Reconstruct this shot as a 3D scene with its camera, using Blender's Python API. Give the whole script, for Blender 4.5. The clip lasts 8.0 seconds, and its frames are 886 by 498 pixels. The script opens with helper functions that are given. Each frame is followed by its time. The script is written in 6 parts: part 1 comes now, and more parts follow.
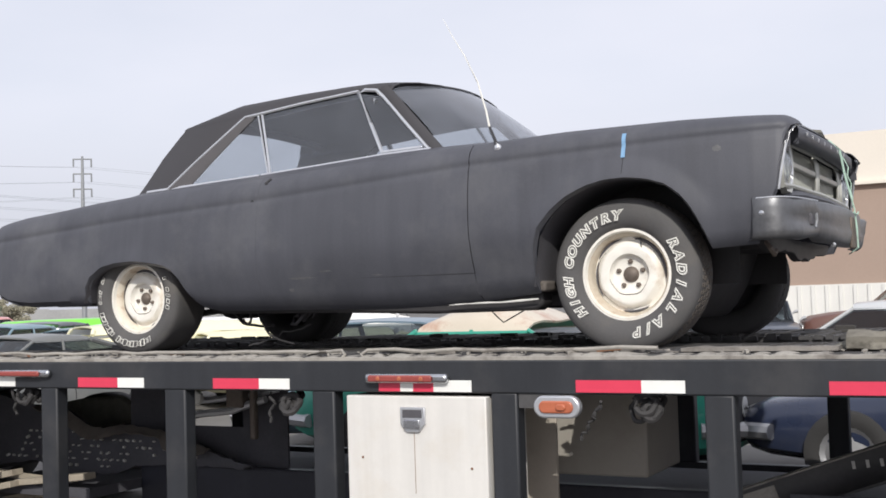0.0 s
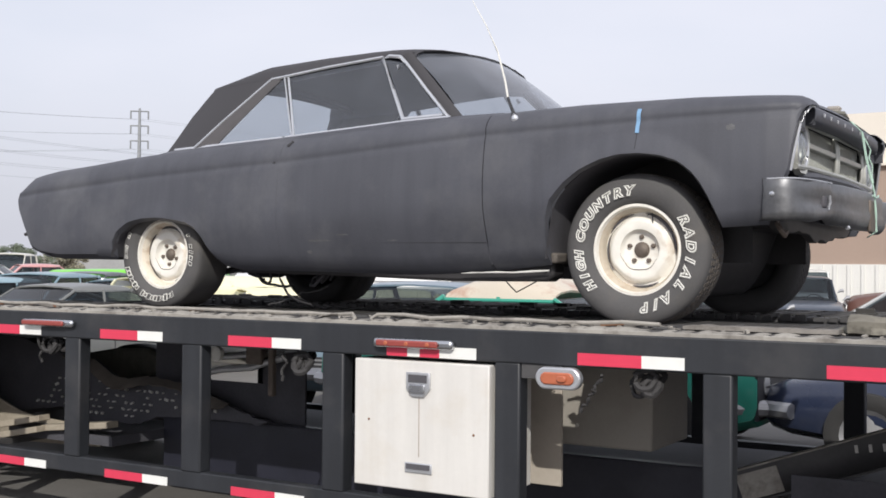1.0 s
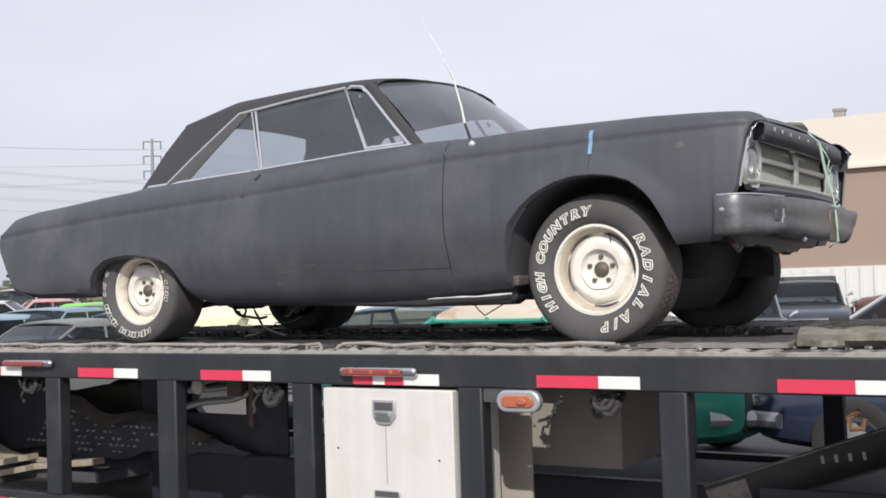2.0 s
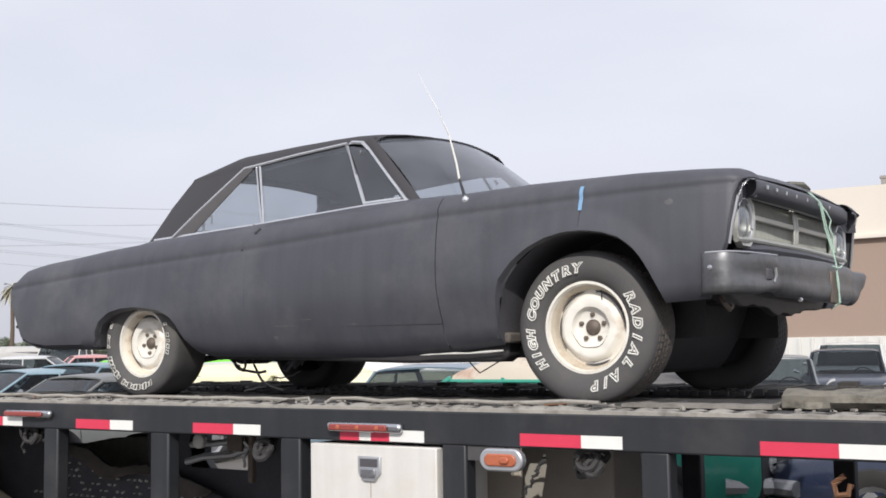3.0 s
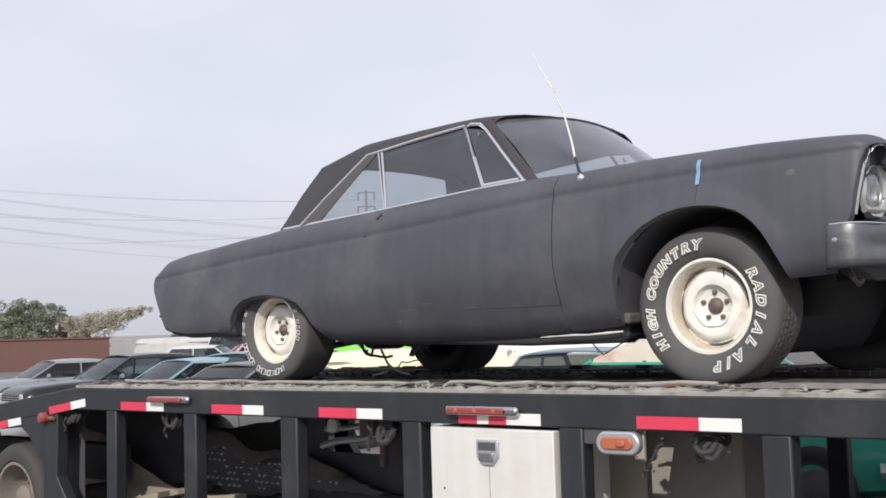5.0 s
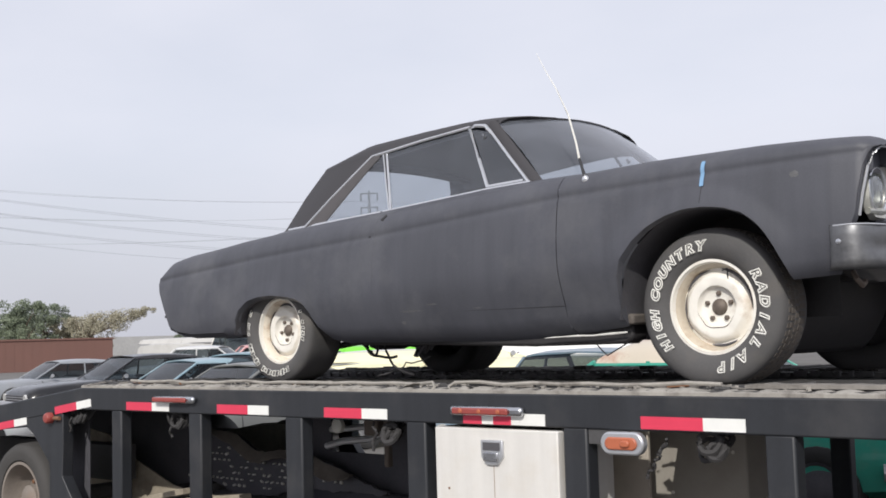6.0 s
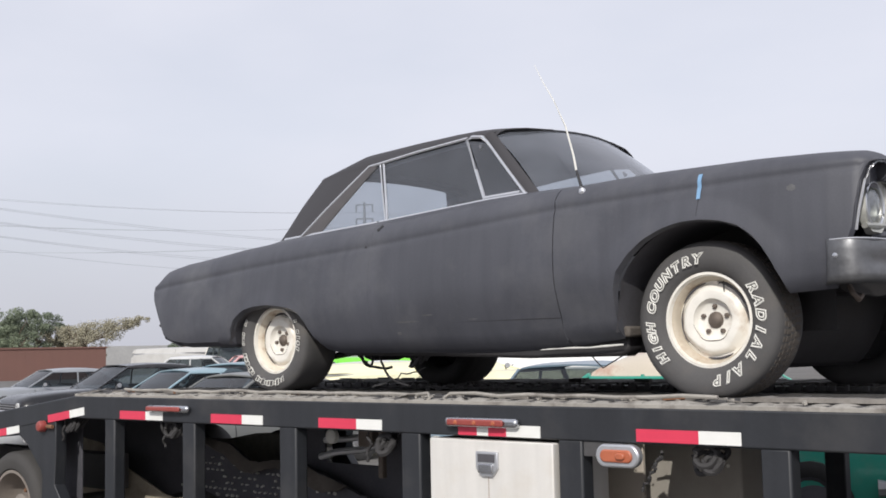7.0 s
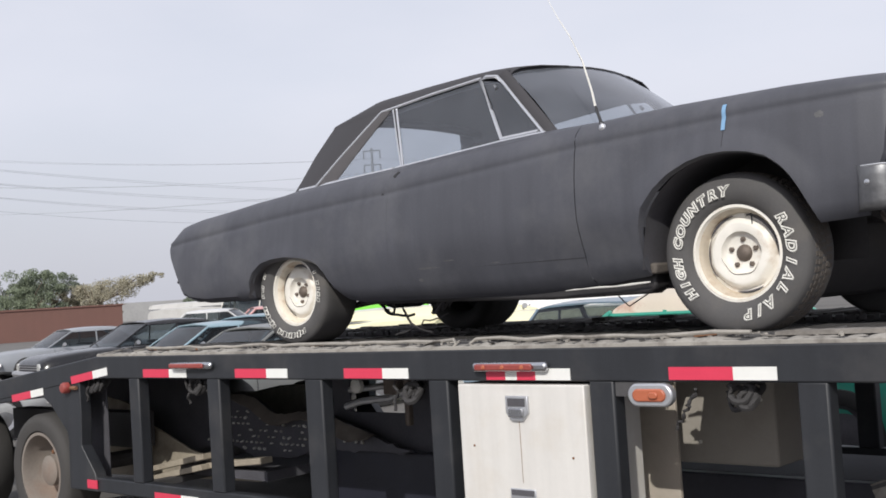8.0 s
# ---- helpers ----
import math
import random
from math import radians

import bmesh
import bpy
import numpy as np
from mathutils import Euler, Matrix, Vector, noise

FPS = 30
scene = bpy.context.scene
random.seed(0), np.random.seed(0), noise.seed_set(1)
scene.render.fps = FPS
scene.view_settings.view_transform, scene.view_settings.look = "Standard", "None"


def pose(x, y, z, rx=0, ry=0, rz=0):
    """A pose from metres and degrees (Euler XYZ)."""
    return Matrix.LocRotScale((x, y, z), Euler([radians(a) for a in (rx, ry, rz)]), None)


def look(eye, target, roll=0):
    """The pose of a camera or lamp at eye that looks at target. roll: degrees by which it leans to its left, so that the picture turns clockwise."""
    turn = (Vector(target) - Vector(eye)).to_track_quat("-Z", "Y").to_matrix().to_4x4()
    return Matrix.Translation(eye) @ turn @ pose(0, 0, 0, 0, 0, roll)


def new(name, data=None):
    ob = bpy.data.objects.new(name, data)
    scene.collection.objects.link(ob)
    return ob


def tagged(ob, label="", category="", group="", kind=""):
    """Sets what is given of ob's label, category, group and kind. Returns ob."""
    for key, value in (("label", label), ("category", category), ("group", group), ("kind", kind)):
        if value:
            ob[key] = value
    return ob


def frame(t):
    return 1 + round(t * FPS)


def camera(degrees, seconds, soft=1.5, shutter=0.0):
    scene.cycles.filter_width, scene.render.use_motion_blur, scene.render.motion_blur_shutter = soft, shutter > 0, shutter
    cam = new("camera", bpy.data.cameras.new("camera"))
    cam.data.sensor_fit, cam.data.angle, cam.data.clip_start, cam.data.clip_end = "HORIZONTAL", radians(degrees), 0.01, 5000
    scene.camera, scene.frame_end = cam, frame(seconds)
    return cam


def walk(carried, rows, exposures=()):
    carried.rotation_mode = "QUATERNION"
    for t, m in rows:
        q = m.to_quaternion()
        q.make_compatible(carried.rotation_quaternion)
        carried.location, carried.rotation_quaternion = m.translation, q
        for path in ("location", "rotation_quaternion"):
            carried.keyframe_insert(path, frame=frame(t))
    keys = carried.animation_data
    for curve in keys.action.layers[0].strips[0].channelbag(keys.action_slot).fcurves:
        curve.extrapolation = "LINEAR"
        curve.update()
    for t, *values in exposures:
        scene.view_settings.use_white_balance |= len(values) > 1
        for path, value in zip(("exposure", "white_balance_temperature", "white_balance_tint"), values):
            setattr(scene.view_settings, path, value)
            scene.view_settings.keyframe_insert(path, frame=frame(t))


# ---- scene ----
def aim(x, y, z, yaw, pitch, roll):
    """A camera pose from a place and yaw (to the left of +y), pitch (up) and roll, in degrees."""
    return pose(x, y, z) @ pose(0, 0, 0, 0, 0, yaw) @ pose(0, 0, 0, 90 + pitch) @ pose(0, 0, 0, 0, 0, roll)


cam = camera(42.5, 8.0, soft=1.7)
walk(cam, [
    (0.0, aim(1.690, -4.900, 1.449, 28.25, 2.74, -1.75)),
    (0.3, aim(1.746, -4.878, 1.421, 27.82, 1.65, -0.89)),
    (0.5, aim(1.771, -4.873, 1.440, 28.92, -0.07, 0.04)),
    (0.6, aim(1.784, -4.871, 1.451, 29.44, -0.30, 0.20)),
    (1.0, aim(1.869, -4.856, 1.467, 30.82, 0.93, 0.51)),
    (1.2, aim(1.939, -4.818, 1.483, 30.74, 1.30, -1.17)),
    (2.3, aim(2.164, -4.733, 1.512, 31.84, 2.24, -1.59)),
    (2.5, aim(2.203, -4.688, 1.516, 32.19, 3.21, -0.51)),
    (3.0, aim(2.317, -4.594, 1.466, 34.00, 5.04, -0.87)),
    (3.2, aim(2.344, -4.534, 1.485, 35.98, 4.25, -2.63)),
    (3.3, aim(2.366, -4.494, 1.496, 38.53, 3.39, -2.84)),
    (3.5, aim(2.386, -4.436, 1.504, 42.37, 3.66, -3.08)),
    (4.0, aim(2.421, -4.382, 1.444, 42.33, 3.92, -0.29)),
    (4.5, aim(2.444, -4.387, 1.450, 41.15, 4.41, -1.94)),
    (5.0, aim(2.448, -4.410, 1.448, 42.17, 4.50, -1.69)),
    (5.2, aim(2.459, -4.427, 1.440, 42.44, 4.30, -1.49)),
    (6.3, aim(2.452, -4.433, 1.448, 42.33, 4.86, -1.62)),
    (6.5, aim(2.448, -4.433, 1.440, 42.42, 5.28, -1.45)),
    (7.0, aim(2.447, -4.434, 1.441, 42.04, 5.15, -1.15)),
    (7.5, aim(2.451, -4.442, 1.450, 40.90, 3.63, -2.38)),
    (7.8, aim(2.395, -4.421, 1.455, 42.11, 1.75, -3.10)),
    (8.0, aim(2.351, -4.399, 1.458, 42.68, 2.30, -3.64)),
], exposures=[(0.0, 0.08), (2.5, 0.06), (5.0, 0.05), (6.5, 0.0), (8.0, -0.02)])

# ---- world and sun ----
SUN_TO = Vector((0.42, -0.80, 0.60)).normalized()
world = bpy.data.worlds.new("sky")
scene.world = world
world.use_nodes = True
wn, wl = world.node_tree.nodes, world.node_tree.links
sky = wn.new("ShaderNodeTexSky")
sky.sky_type = "NISHITA"
sky.sun_disc = False
sky.sun_elevation = math.asin(SUN_TO.z)
sky.sun_rotation = math.atan2(SUN_TO.x, SUN_TO.y)
sky.air_density, sky.dust_density, sky.ozone_density = 1.0, 2.0, 1.0
coord = wn.new("ShaderNodeTexCoord")
stretch = wn.new("ShaderNodeMapping")
stretch.inputs["Scale"].default_value = (1.0, 1.3, 3.2)
stretch.inputs["Rotation"].default_value = (0.25, 0.1, 0.4)
veil = wn.new("ShaderNodeTexNoise")
veil.inputs["Scale"].default_value, veil.inputs["Detail"].default_value = 1.6, 5
veil_ramp = wn.new("ShaderNodeMapRange")
veil_ramp.inputs["From Min"].default_value, veil_ramp.inputs["From Max"].default_value = 0.3, 0.72
veil_ramp.inputs["To Min"].default_value, veil_ramp.inputs["To Max"].default_value = 0.72, 0.97
haze = wn.new("ShaderNodeMix")
haze.data_type = "RGBA"
haze.inputs["B"].default_value = (8.4, 8.5, 9.45, 1)
wl.new(coord.outputs["Generated"], stretch.inputs["Vector"])
wl.new(stretch.outputs["Vector"], veil.inputs["Vector"])
wl.new(veil.outputs["Fac"], veil_ramp.inputs["Value"])
wl.new(veil_ramp.outputs["Result"], haze.inputs["Factor"])
wl.new(sky.outputs["Color"], haze.inputs["A"])
height, low_sky, smog = wn.new("ShaderNodeSeparateXYZ"), wn.new("ShaderNodeMapRange"), wn.new("ShaderNodeMix")
low_sky.interpolation_type = "SMOOTHSTEP"
low_sky.inputs["From Min"].default_value, low_sky.inputs["From Max"].default_value = 0.0, 0.2
low_sky.inputs["To Min"].default_value, low_sky.inputs["To Max"].default_value = 0.55, 0.0
smog.data_type = "RGBA"
smog.inputs["B"].default_value = (4.6, 4.7, 5.4, 1)
wl.new(coord.outputs["Generated"], height.inputs["Vector"])
wl.new(height.outputs["Z"], low_sky.inputs["Value"])
wl.new(low_sky.outputs["Result"], smog.inputs["Factor"])
wl.new(haze.outputs["Result"], smog.inputs["A"])
wl.new(smog.outputs["Result"], wn["Background"].inputs["Color"])
wn["Background"].inputs["Strength"].default_value = 0.1

sun = new("sun", bpy.data.lights.new("sun", "SUN"))
sun.data.energy, sun.data.angle, sun.data.color = 3.0, radians(0.6), (1.0, 0.965, 0.9)
sun.matrix_world = look(SUN_TO * 40, (0, 0, 0))


# ---- materials ----
def material(name, color, rough=0.6, metal=0.0, vary=0.25, scale=6.0, grain=60.0, bump=0.15, stain=None, stain_amount=0.0, stain_scale=2.5, coat=0.0, per_object=0.0, streak=0.0):
    """Paint, metal, rubber or stone with blotches, fine grain, relief and stains."""
    m = bpy.data.materials.new(name)
    m.use_nodes = True
    n, l = m.node_tree.nodes, m.node_tree.links
    p = n["Principled BSDF"]
    place = n.new("ShaderNodeTexCoord")
    big, fine = n.new("ShaderNodeTexNoise"), n.new("ShaderNodeTexNoise")
    big.inputs["Scale"].default_value, big.inputs["Detail"].default_value = scale, 5
    fine.inputs["Scale"].default_value, fine.inputs["Detail"].default_value = grain, 3
    for t in (big, fine):
        l.new(place.outputs["Object"], t.inputs["Vector"])
    lo = [c * (1 - vary) for c in color]
    hi = [min(1, c * (1 + vary)) for c in color]
    mix = n.new("ShaderNodeMix")
    mix.data_type = "RGBA"
    mix.inputs["A"].default_value, mix.inputs["B"].default_value = (*lo, 1), (*hi, 1)
    add = n.new("ShaderNodeMath")
    add.operation = "MULTIPLY_ADD"
    add.inputs[1].default_value = 0.45
    l.new(fine.outputs["Fac"], add.inputs[0])
    half = n.new("ShaderNodeMath")
    half.operation = "MULTIPLY_ADD"
    half.inputs[1].default_value, half.inputs[2].default_value = 0.9, -0.18
    l.new(big.outputs["Fac"], half.inputs[0])
    l.new(half.outputs[0], add.inputs[2])
    l.new(add.outputs[0], mix.inputs["Factor"])
    out = mix.outputs["Result"]
    if streak:
        runs, long, light = n.new("ShaderNodeTexNoise"), n.new("ShaderNodeMapping"), n.new("ShaderNodeHueSaturation")
        long.inputs["Scale"].default_value = (16, 16, 1.1)
        runs.inputs["Scale"].default_value, runs.inputs["Detail"].default_value = 1.0, 6
        l.new(place.outputs["Object"], long.inputs["Vector"])
        l.new(long.outputs["Vector"], runs.inputs["Vector"])
        reach = n.new("ShaderNodeMapRange")
        reach.inputs["From Min"].default_value, reach.inputs["From Max"].default_value = 0.3, 0.7
        reach.inputs["To Min"].default_value, reach.inputs["To Max"].default_value = 1 - streak, 1 + streak
        l.new(runs.outputs["Fac"], reach.inputs["Value"])
        l.new(reach.outputs["Result"], light.inputs["Value"])
        l.new(out, light.inputs["Color"])
        out = light.outputs["Color"]
    if per_object:
        info, tone = n.new("ShaderNodeObjectInfo"), n.new("ShaderNodeHueSaturation")
        spread = n.new("ShaderNodeMapRange")
        spread.inputs["To Min"].default_value, spread.inputs["To Max"].default_value = 1 - per_object, 1 + per_object
        l.new(info.outputs["Random"], spread.inputs["Value"])
        l.new(spread.outputs["Result"], tone.inputs["Value"])
        l.new(out, tone.inputs["Color"])
        out = tone.outputs["Color"]
    if stain:
        spot, ramp, over = n.new("ShaderNodeTexNoise"), n.new("ShaderNodeMapRange"), n.new("ShaderNodeMix")
        spot.inputs["Scale"].default_value, spot.inputs["Detail"].default_value, spot.inputs["Roughness"].default_value = stain_scale, 8, 0.65
        l.new(place.outputs["Object"], spot.inputs["Vector"])
        ramp.inputs["From Min"].default_value, ramp.inputs["From Max"].default_value = 0.5, 0.68
        ramp.inputs["To Max"].default_value = stain_amount
        l.new(spot.outputs["Fac"], ramp.inputs["Value"])
        over.data_type = "RGBA"
        over.inputs["B"].default_value = (*stain, 1)
        l.new(ramp.outputs["Result"], over.inputs["Factor"])
        l.new(out, over.inputs["A"])
        out = over.outputs["Result"]
    l.new(out, p.inputs["Base Color"])
    rr = n.new("ShaderNodeMapRange")
    rr.inputs["To Min"].default_value, rr.inputs["To Max"].default_value = max(0.02, rough - 0.12), min(1, rough + 0.12)
    l.new(big.outputs["Fac"], rr.inputs["Value"])
    l.new(rr.outputs["Result"], p.inputs["Roughness"])
    p.inputs["Metallic"].default_value = metal
    p.inputs["Coat Weight"].default_value = coat
    if bump:
        b = n.new("ShaderNodeBump")
        b.inputs["Strength"].default_value, b.inputs["Distance"].default_value = bump, 0.004
        l.new(add.outputs[0], b.inputs["Height"])
        l.new(b.outputs["Normal"], p.inputs["Normal"])
    return m


def glass(name, tint, rough=0.02, gloss=1.0, dust=0.0, edge=0.93):
    """A thin pane: clear or tinted, with a glossy face and some dust."""
    m = bpy.data.materials.new(name)
    m.use_nodes = True
    n, l = m.node_tree.nodes, m.node_tree.links
    n.remove(n["Principled BSDF"])
    clear, shine, mix, fres = n.new("ShaderNodeBsdfTransparent"), n.new("ShaderNodeBsdfGlossy"), n.new("ShaderNodeMixShader"), n.new("ShaderNodeLayerWeight")
    clear.inputs["Color"].default_value = (*tint, 1)
    shine.inputs["Roughness"].default_value = rough
    power, lift = n.new("ShaderNodeMath"), n.new("ShaderNodeMath")
    power.operation, lift.operation = "POWER", "MULTIPLY_ADD"
    power.inputs[1].default_value, lift.inputs[1].default_value, lift.inputs[2].default_value = 4.0, edge, 0.06 * gloss
    l.new(fres.outputs["Facing"], power.inputs[0])
    l.new(power.outputs[0], lift.inputs[0])
    l.new(lift.outputs[0], mix.inputs[0])
    l.new(clear.outputs[0], mix.inputs[1])
    l.new(shine.outputs[0], mix.inputs[2])
    last = mix
    if dust:
        film, cover, spot, place = n.new("ShaderNodeBsdfDiffuse"), n.new("ShaderNodeMixShader"), n.new("ShaderNodeTexNoise"), n.new("ShaderNodeTexCoord")
        ramp = n.new("ShaderNodeMapRange")
        film.inputs["Color"].default_value = (0.47, 0.5, 0.58, 1)
        spot.inputs["Scale"].default_value, spot.inputs["Detail"].default_value = 4, 6
        ramp.inputs["To Min"].default_value, ramp.inputs["To Max"].default_value = dust * 0.4, dust * 1.6
        l.new(place.outputs["Object"], spot.inputs["Vector"])
        l.new(spot.outputs["Fac"], ramp.inputs["Value"])
        l.new(ramp.outputs["Result"], cover.inputs[0])
        l.new(mix.outputs[0], cover.inputs[1])
        l.new(film.outputs[0], cover.inputs[2])
        last = cover
    l.new(last.outputs[0], n["Material Output"].inputs["Surface"])
    return m


PRIMER = material("black primer", (0.067, 0.069, 0.083), 0.54, vary=0.3, scale=1.7, grain=160, bump=0.05, stain=(0.12, 0.121, 0.132), stain_amount=0.55, stain_scale=2.1, streak=0.09)
SCUFF = material("rubbed grey primer", (0.105, 0.105, 0.11), 0.6, vary=0.5, scale=40, grain=160, bump=0.1)
PRIMER_DULL = material("dull black roof paint", (0.045, 0.043, 0.048), 0.75, vary=0.25, scale=3, grain=200, bump=0.12)
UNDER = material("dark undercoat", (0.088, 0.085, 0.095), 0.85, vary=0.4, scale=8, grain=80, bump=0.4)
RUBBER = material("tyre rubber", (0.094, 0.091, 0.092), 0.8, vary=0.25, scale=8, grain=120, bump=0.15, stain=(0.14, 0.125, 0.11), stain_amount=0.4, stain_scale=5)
RIM_WHITE = material("cream wheel paint", (0.85, 0.82, 0.755), 0.4, vary=0.07, scale=9, grain=90, bump=0.08, stain=(0.5, 0.38, 0.27), stain_amount=0.5, stain_scale=9)
RUST = material("rusty steel", (0.2, 0.1, 0.055), 0.85, vary=0.4, scale=14, grain=90, bump=0.5)
LETTER = material("white tyre lettering", (0.75, 0.74, 0.7), 0.7, vary=0.12, scale=20, grain=80, bump=0.05)
CHROME = material("weathered chrome", (0.55, 0.56, 0.58), 0.26, 1.0, vary=0.12, scale=9, grain=70, bump=0.06)
BRIGHT = material("bright trim", (0.62, 0.63, 0.66), 0.34, 0.7, vary=0.1, scale=12, grain=80, bump=0.05)
BUMPER = material("dulled grey bumper", (0.185, 0.187, 0.195), 0.47, 0.75, vary=0.4, scale=7, grain=40, bump=0.35, stain=(0.09, 0.09, 0.095), stain_amount=0.6, stain_scale=6)
GRILLE = material("grille aluminium", (0.46, 0.47, 0.43), 0.5, 0.25, vary=0.2, scale=20, grain=60, bump=0.1)
BEZEL = material("dull silver bezel paint", (0.46, 0.46, 0.43), 0.42, 0.5, vary=0.15, scale=15, grain=70, bump=0.1)
BARREL = material("tan stained wheel barrel", (0.6, 0.53, 0.43), 0.6, vary=0.2, scale=8, grain=50, bump=0.2, stain=(0.34, 0.2, 0.1), stain_amount=0.7, stain_scale=9)
BARREL_RUST = material("rust orange wheel barrel", (0.78, 0.71, 0.6), 0.6, vary=0.12, scale=12, grain=50, bump=0.2, stain=(0.42, 0.26, 0.14), stain_amount=0.8, stain_scale=12)
TRIM_DARK = material("black rubber seal", (0.032, 0.032, 0.036), 0.7, vary=0.2)
INTERIOR = material("dark vinyl", (0.05, 0.048, 0.052), 0.6, vary=0.2, scale=6)
SEAL = material("weathered window seal", (0.085, 0.08, 0.085), 0.7, vary=0.25, scale=14, grain=90, bump=0.15)
HEADLINER = material("grey headliner", (0.085, 0.09, 0.115), 0.9, vary=0.15, scale=8)
GLASS = glass("side glass", (0.74, 0.77, 0.8), 0.03, dust=0.125)
SHIELD = glass("dusty windshield", (0.6, 0.63, 0.66), 0.05, dust=0.17)
LENS = glass("headlamp glass", (0.85, 0.87, 0.87), 0.08, dust=0.25)
CARGLASS = glass("parked car glass", (0.34, 0.38, 0.4), 0.02, gloss=0.45, dust=0.004, edge=0.6)
TAPE = material("blue masking tape", (0.2, 0.36, 0.56), 0.7, vary=0.15, scale=30, bump=0.1)
STEEL_PAINT = material("charcoal trailer paint", (0.024, 0.026, 0.031), 0.5, vary=0.28, scale=3.0, grain=60, bump=0.12, stain=(0.062, 0.06, 0.061), stain_amount=0.5, stain_scale=2.6, streak=0.12)
STEEL_DARK = material("greasy black steel", (0.07, 0.068, 0.07), 0.7, vary=0.35, scale=5, grain=60, bump=0.25)
DUSTY = material("dusty worn deck steel", (0.335, 0.315, 0.285), 0.8, vary=0.35, scale=9, grain=70, bump=0.5, stain=(0.1, 0.085, 0.075), stain_amount=0.8, stain_scale=6)
TAPE_RED = material("red reflective tape", (0.68, 0.05, 0.1), 0.35, vary=0.07, scale=20, grain=220, bump=0.04)
TAPE_WHITE = material("white reflective tape", (0.82, 0.82, 0.79), 0.35, vary=0.06, scale=20, grain=220, bump=0.04)
BOX_WHITE = material("white toolbox paint", (0.69, 0.67, 0.64), 0.5, vary=0.06, scale=3, grain=50, bump=0.06, stain=(0.6, 0.55, 0.48), stain_amount=0.4, stain_scale=4, streak=0.05)
TANKPAINT = material("dusty beige tank paint", (0.33, 0.305, 0.27), 0.65, vary=0.1, scale=4, grain=60, bump=0.08, stain=(0.24, 0.21, 0.18), stain_amount=0.5)
BEIGE = material("beige panel paint", (0.46, 0.41, 0.35), 0.6, vary=0.1, scale=4, grain=60, bump=0.08, stain=(0.3, 0.25, 0.2), stain_amount=0.5)
AMBER = material("amber lamp plastic", (0.45, 0.13, 0.065), 0.35, vary=0.15, scale=40, grain=150, bump=0.3, coat=0.4)
REDLAMP = material("red lamp plastic", (0.3, 0.06, 0.05), 0.35, vary=0.2, scale=60, grain=150, bump=0.3, coat=0.4)
WOOD = material("weathered grey timber", (0.23, 0.213, 0.195), 0.85, vary=0.5, scale=9, grain=60, bump=0.8, stain=(0.09, 0.08, 0.07), stain_amount=0.85, stain_scale=7)
OLDWOOD = material("cracked grey timber", (0.2, 0.185, 0.155), 0.92, vary=0.5, scale=9, grain=45, bump=0.9, stain=(0.05, 0.045, 0.038), stain_amount=0.8, stain_scale=11)
CANVAS = material("dirty olive canvas", (0.17, 0.165, 0.14), 0.95, vary=0.5, scale=12, grain=80, bump=0.8)
TWINE = material("pale green twine", (0.45, 0.62, 0.52), 0.8, vary=0.2, scale=60)
# pale colour that paints sun glints on the ramp; also the beam's slots
GLINT = material("pale glint and slot colour", (0.5, 0.49, 0.47), 0.6, vary=0.3, scale=30, grain=90, bump=0.1)
DECKDIRT = material("grimy deck bars", (0.062, 0.058, 0.055), 0.85, vary=0.45, scale=8, grain=60, bump=0.5)
DEEP_BLACK = material("very dark underbody steel", (0.034, 0.032, 0.034), 0.6, vary=0.4, scale=7, grain=60, bump=0.3)
# bluish near-black with the shade of the loading well in it
NAVY_SHADE = material("dark navy shade colour", (0.02, 0.021, 0.033), 0.45, vary=0.35, scale=4, grain=50, bump=0.1, stain=(0.045, 0.045, 0.06), stain_amount=0.5, stain_scale=3)
# flat black, also for added slabs that stand in for shade in the bays
VOID = material("flat black paint and bay shade", (0.075, 0.074, 0.086), 0.8, vary=0.4, scale=6, grain=60, bump=0.2)
# darker copy of the tyre rubber: shade under the car put into the colour
RUBBER_SHADED = material("tyre rubber darkened for shade", (0.055, 0.053, 0.054), 0.75, vary=0.3, scale=8, grain=120, bump=0.1)
TREAD = material("dusty tyre tread", (0.115, 0.1, 0.088), 0.9, vary=0.35, scale=14, grain=80, bump=0.4)
# tan for the timbers and for the sheet that imitates sunlit ground
LIT_TAN = material("grimy tan of timber and sunlit ground", (0.36, 0.315, 0.25), 0.9, vary=0.25, scale=5, grain=40, bump=0.3, stain=(0.12, 0.1, 0.085), stain_amount=0.6, stain_scale=3)
TRUCK_TYRE = material("truck tyre rubber", (0.055, 0.052, 0.05), 0.8, vary=0.3, scale=6, grain=90, bump=0.2)
HUB = material("greasy hub metal", (0.16, 0.13, 0.11), 0.6, 0.3, vary=0.35, scale=30, grain=80, bump=0.4)
HOSE = material("grey hose rubber", (0.042, 0.04, 0.041), 0.8, vary=0.3)
GROUND = material("dusty asphalt", (0.145, 0.138, 0.13), 0.9, vary=0.25, scale=0.6, grain=40, bump=0.6, stain=(0.07, 0.065, 0.06), stain_amount=0.6, stain_scale=0.35)


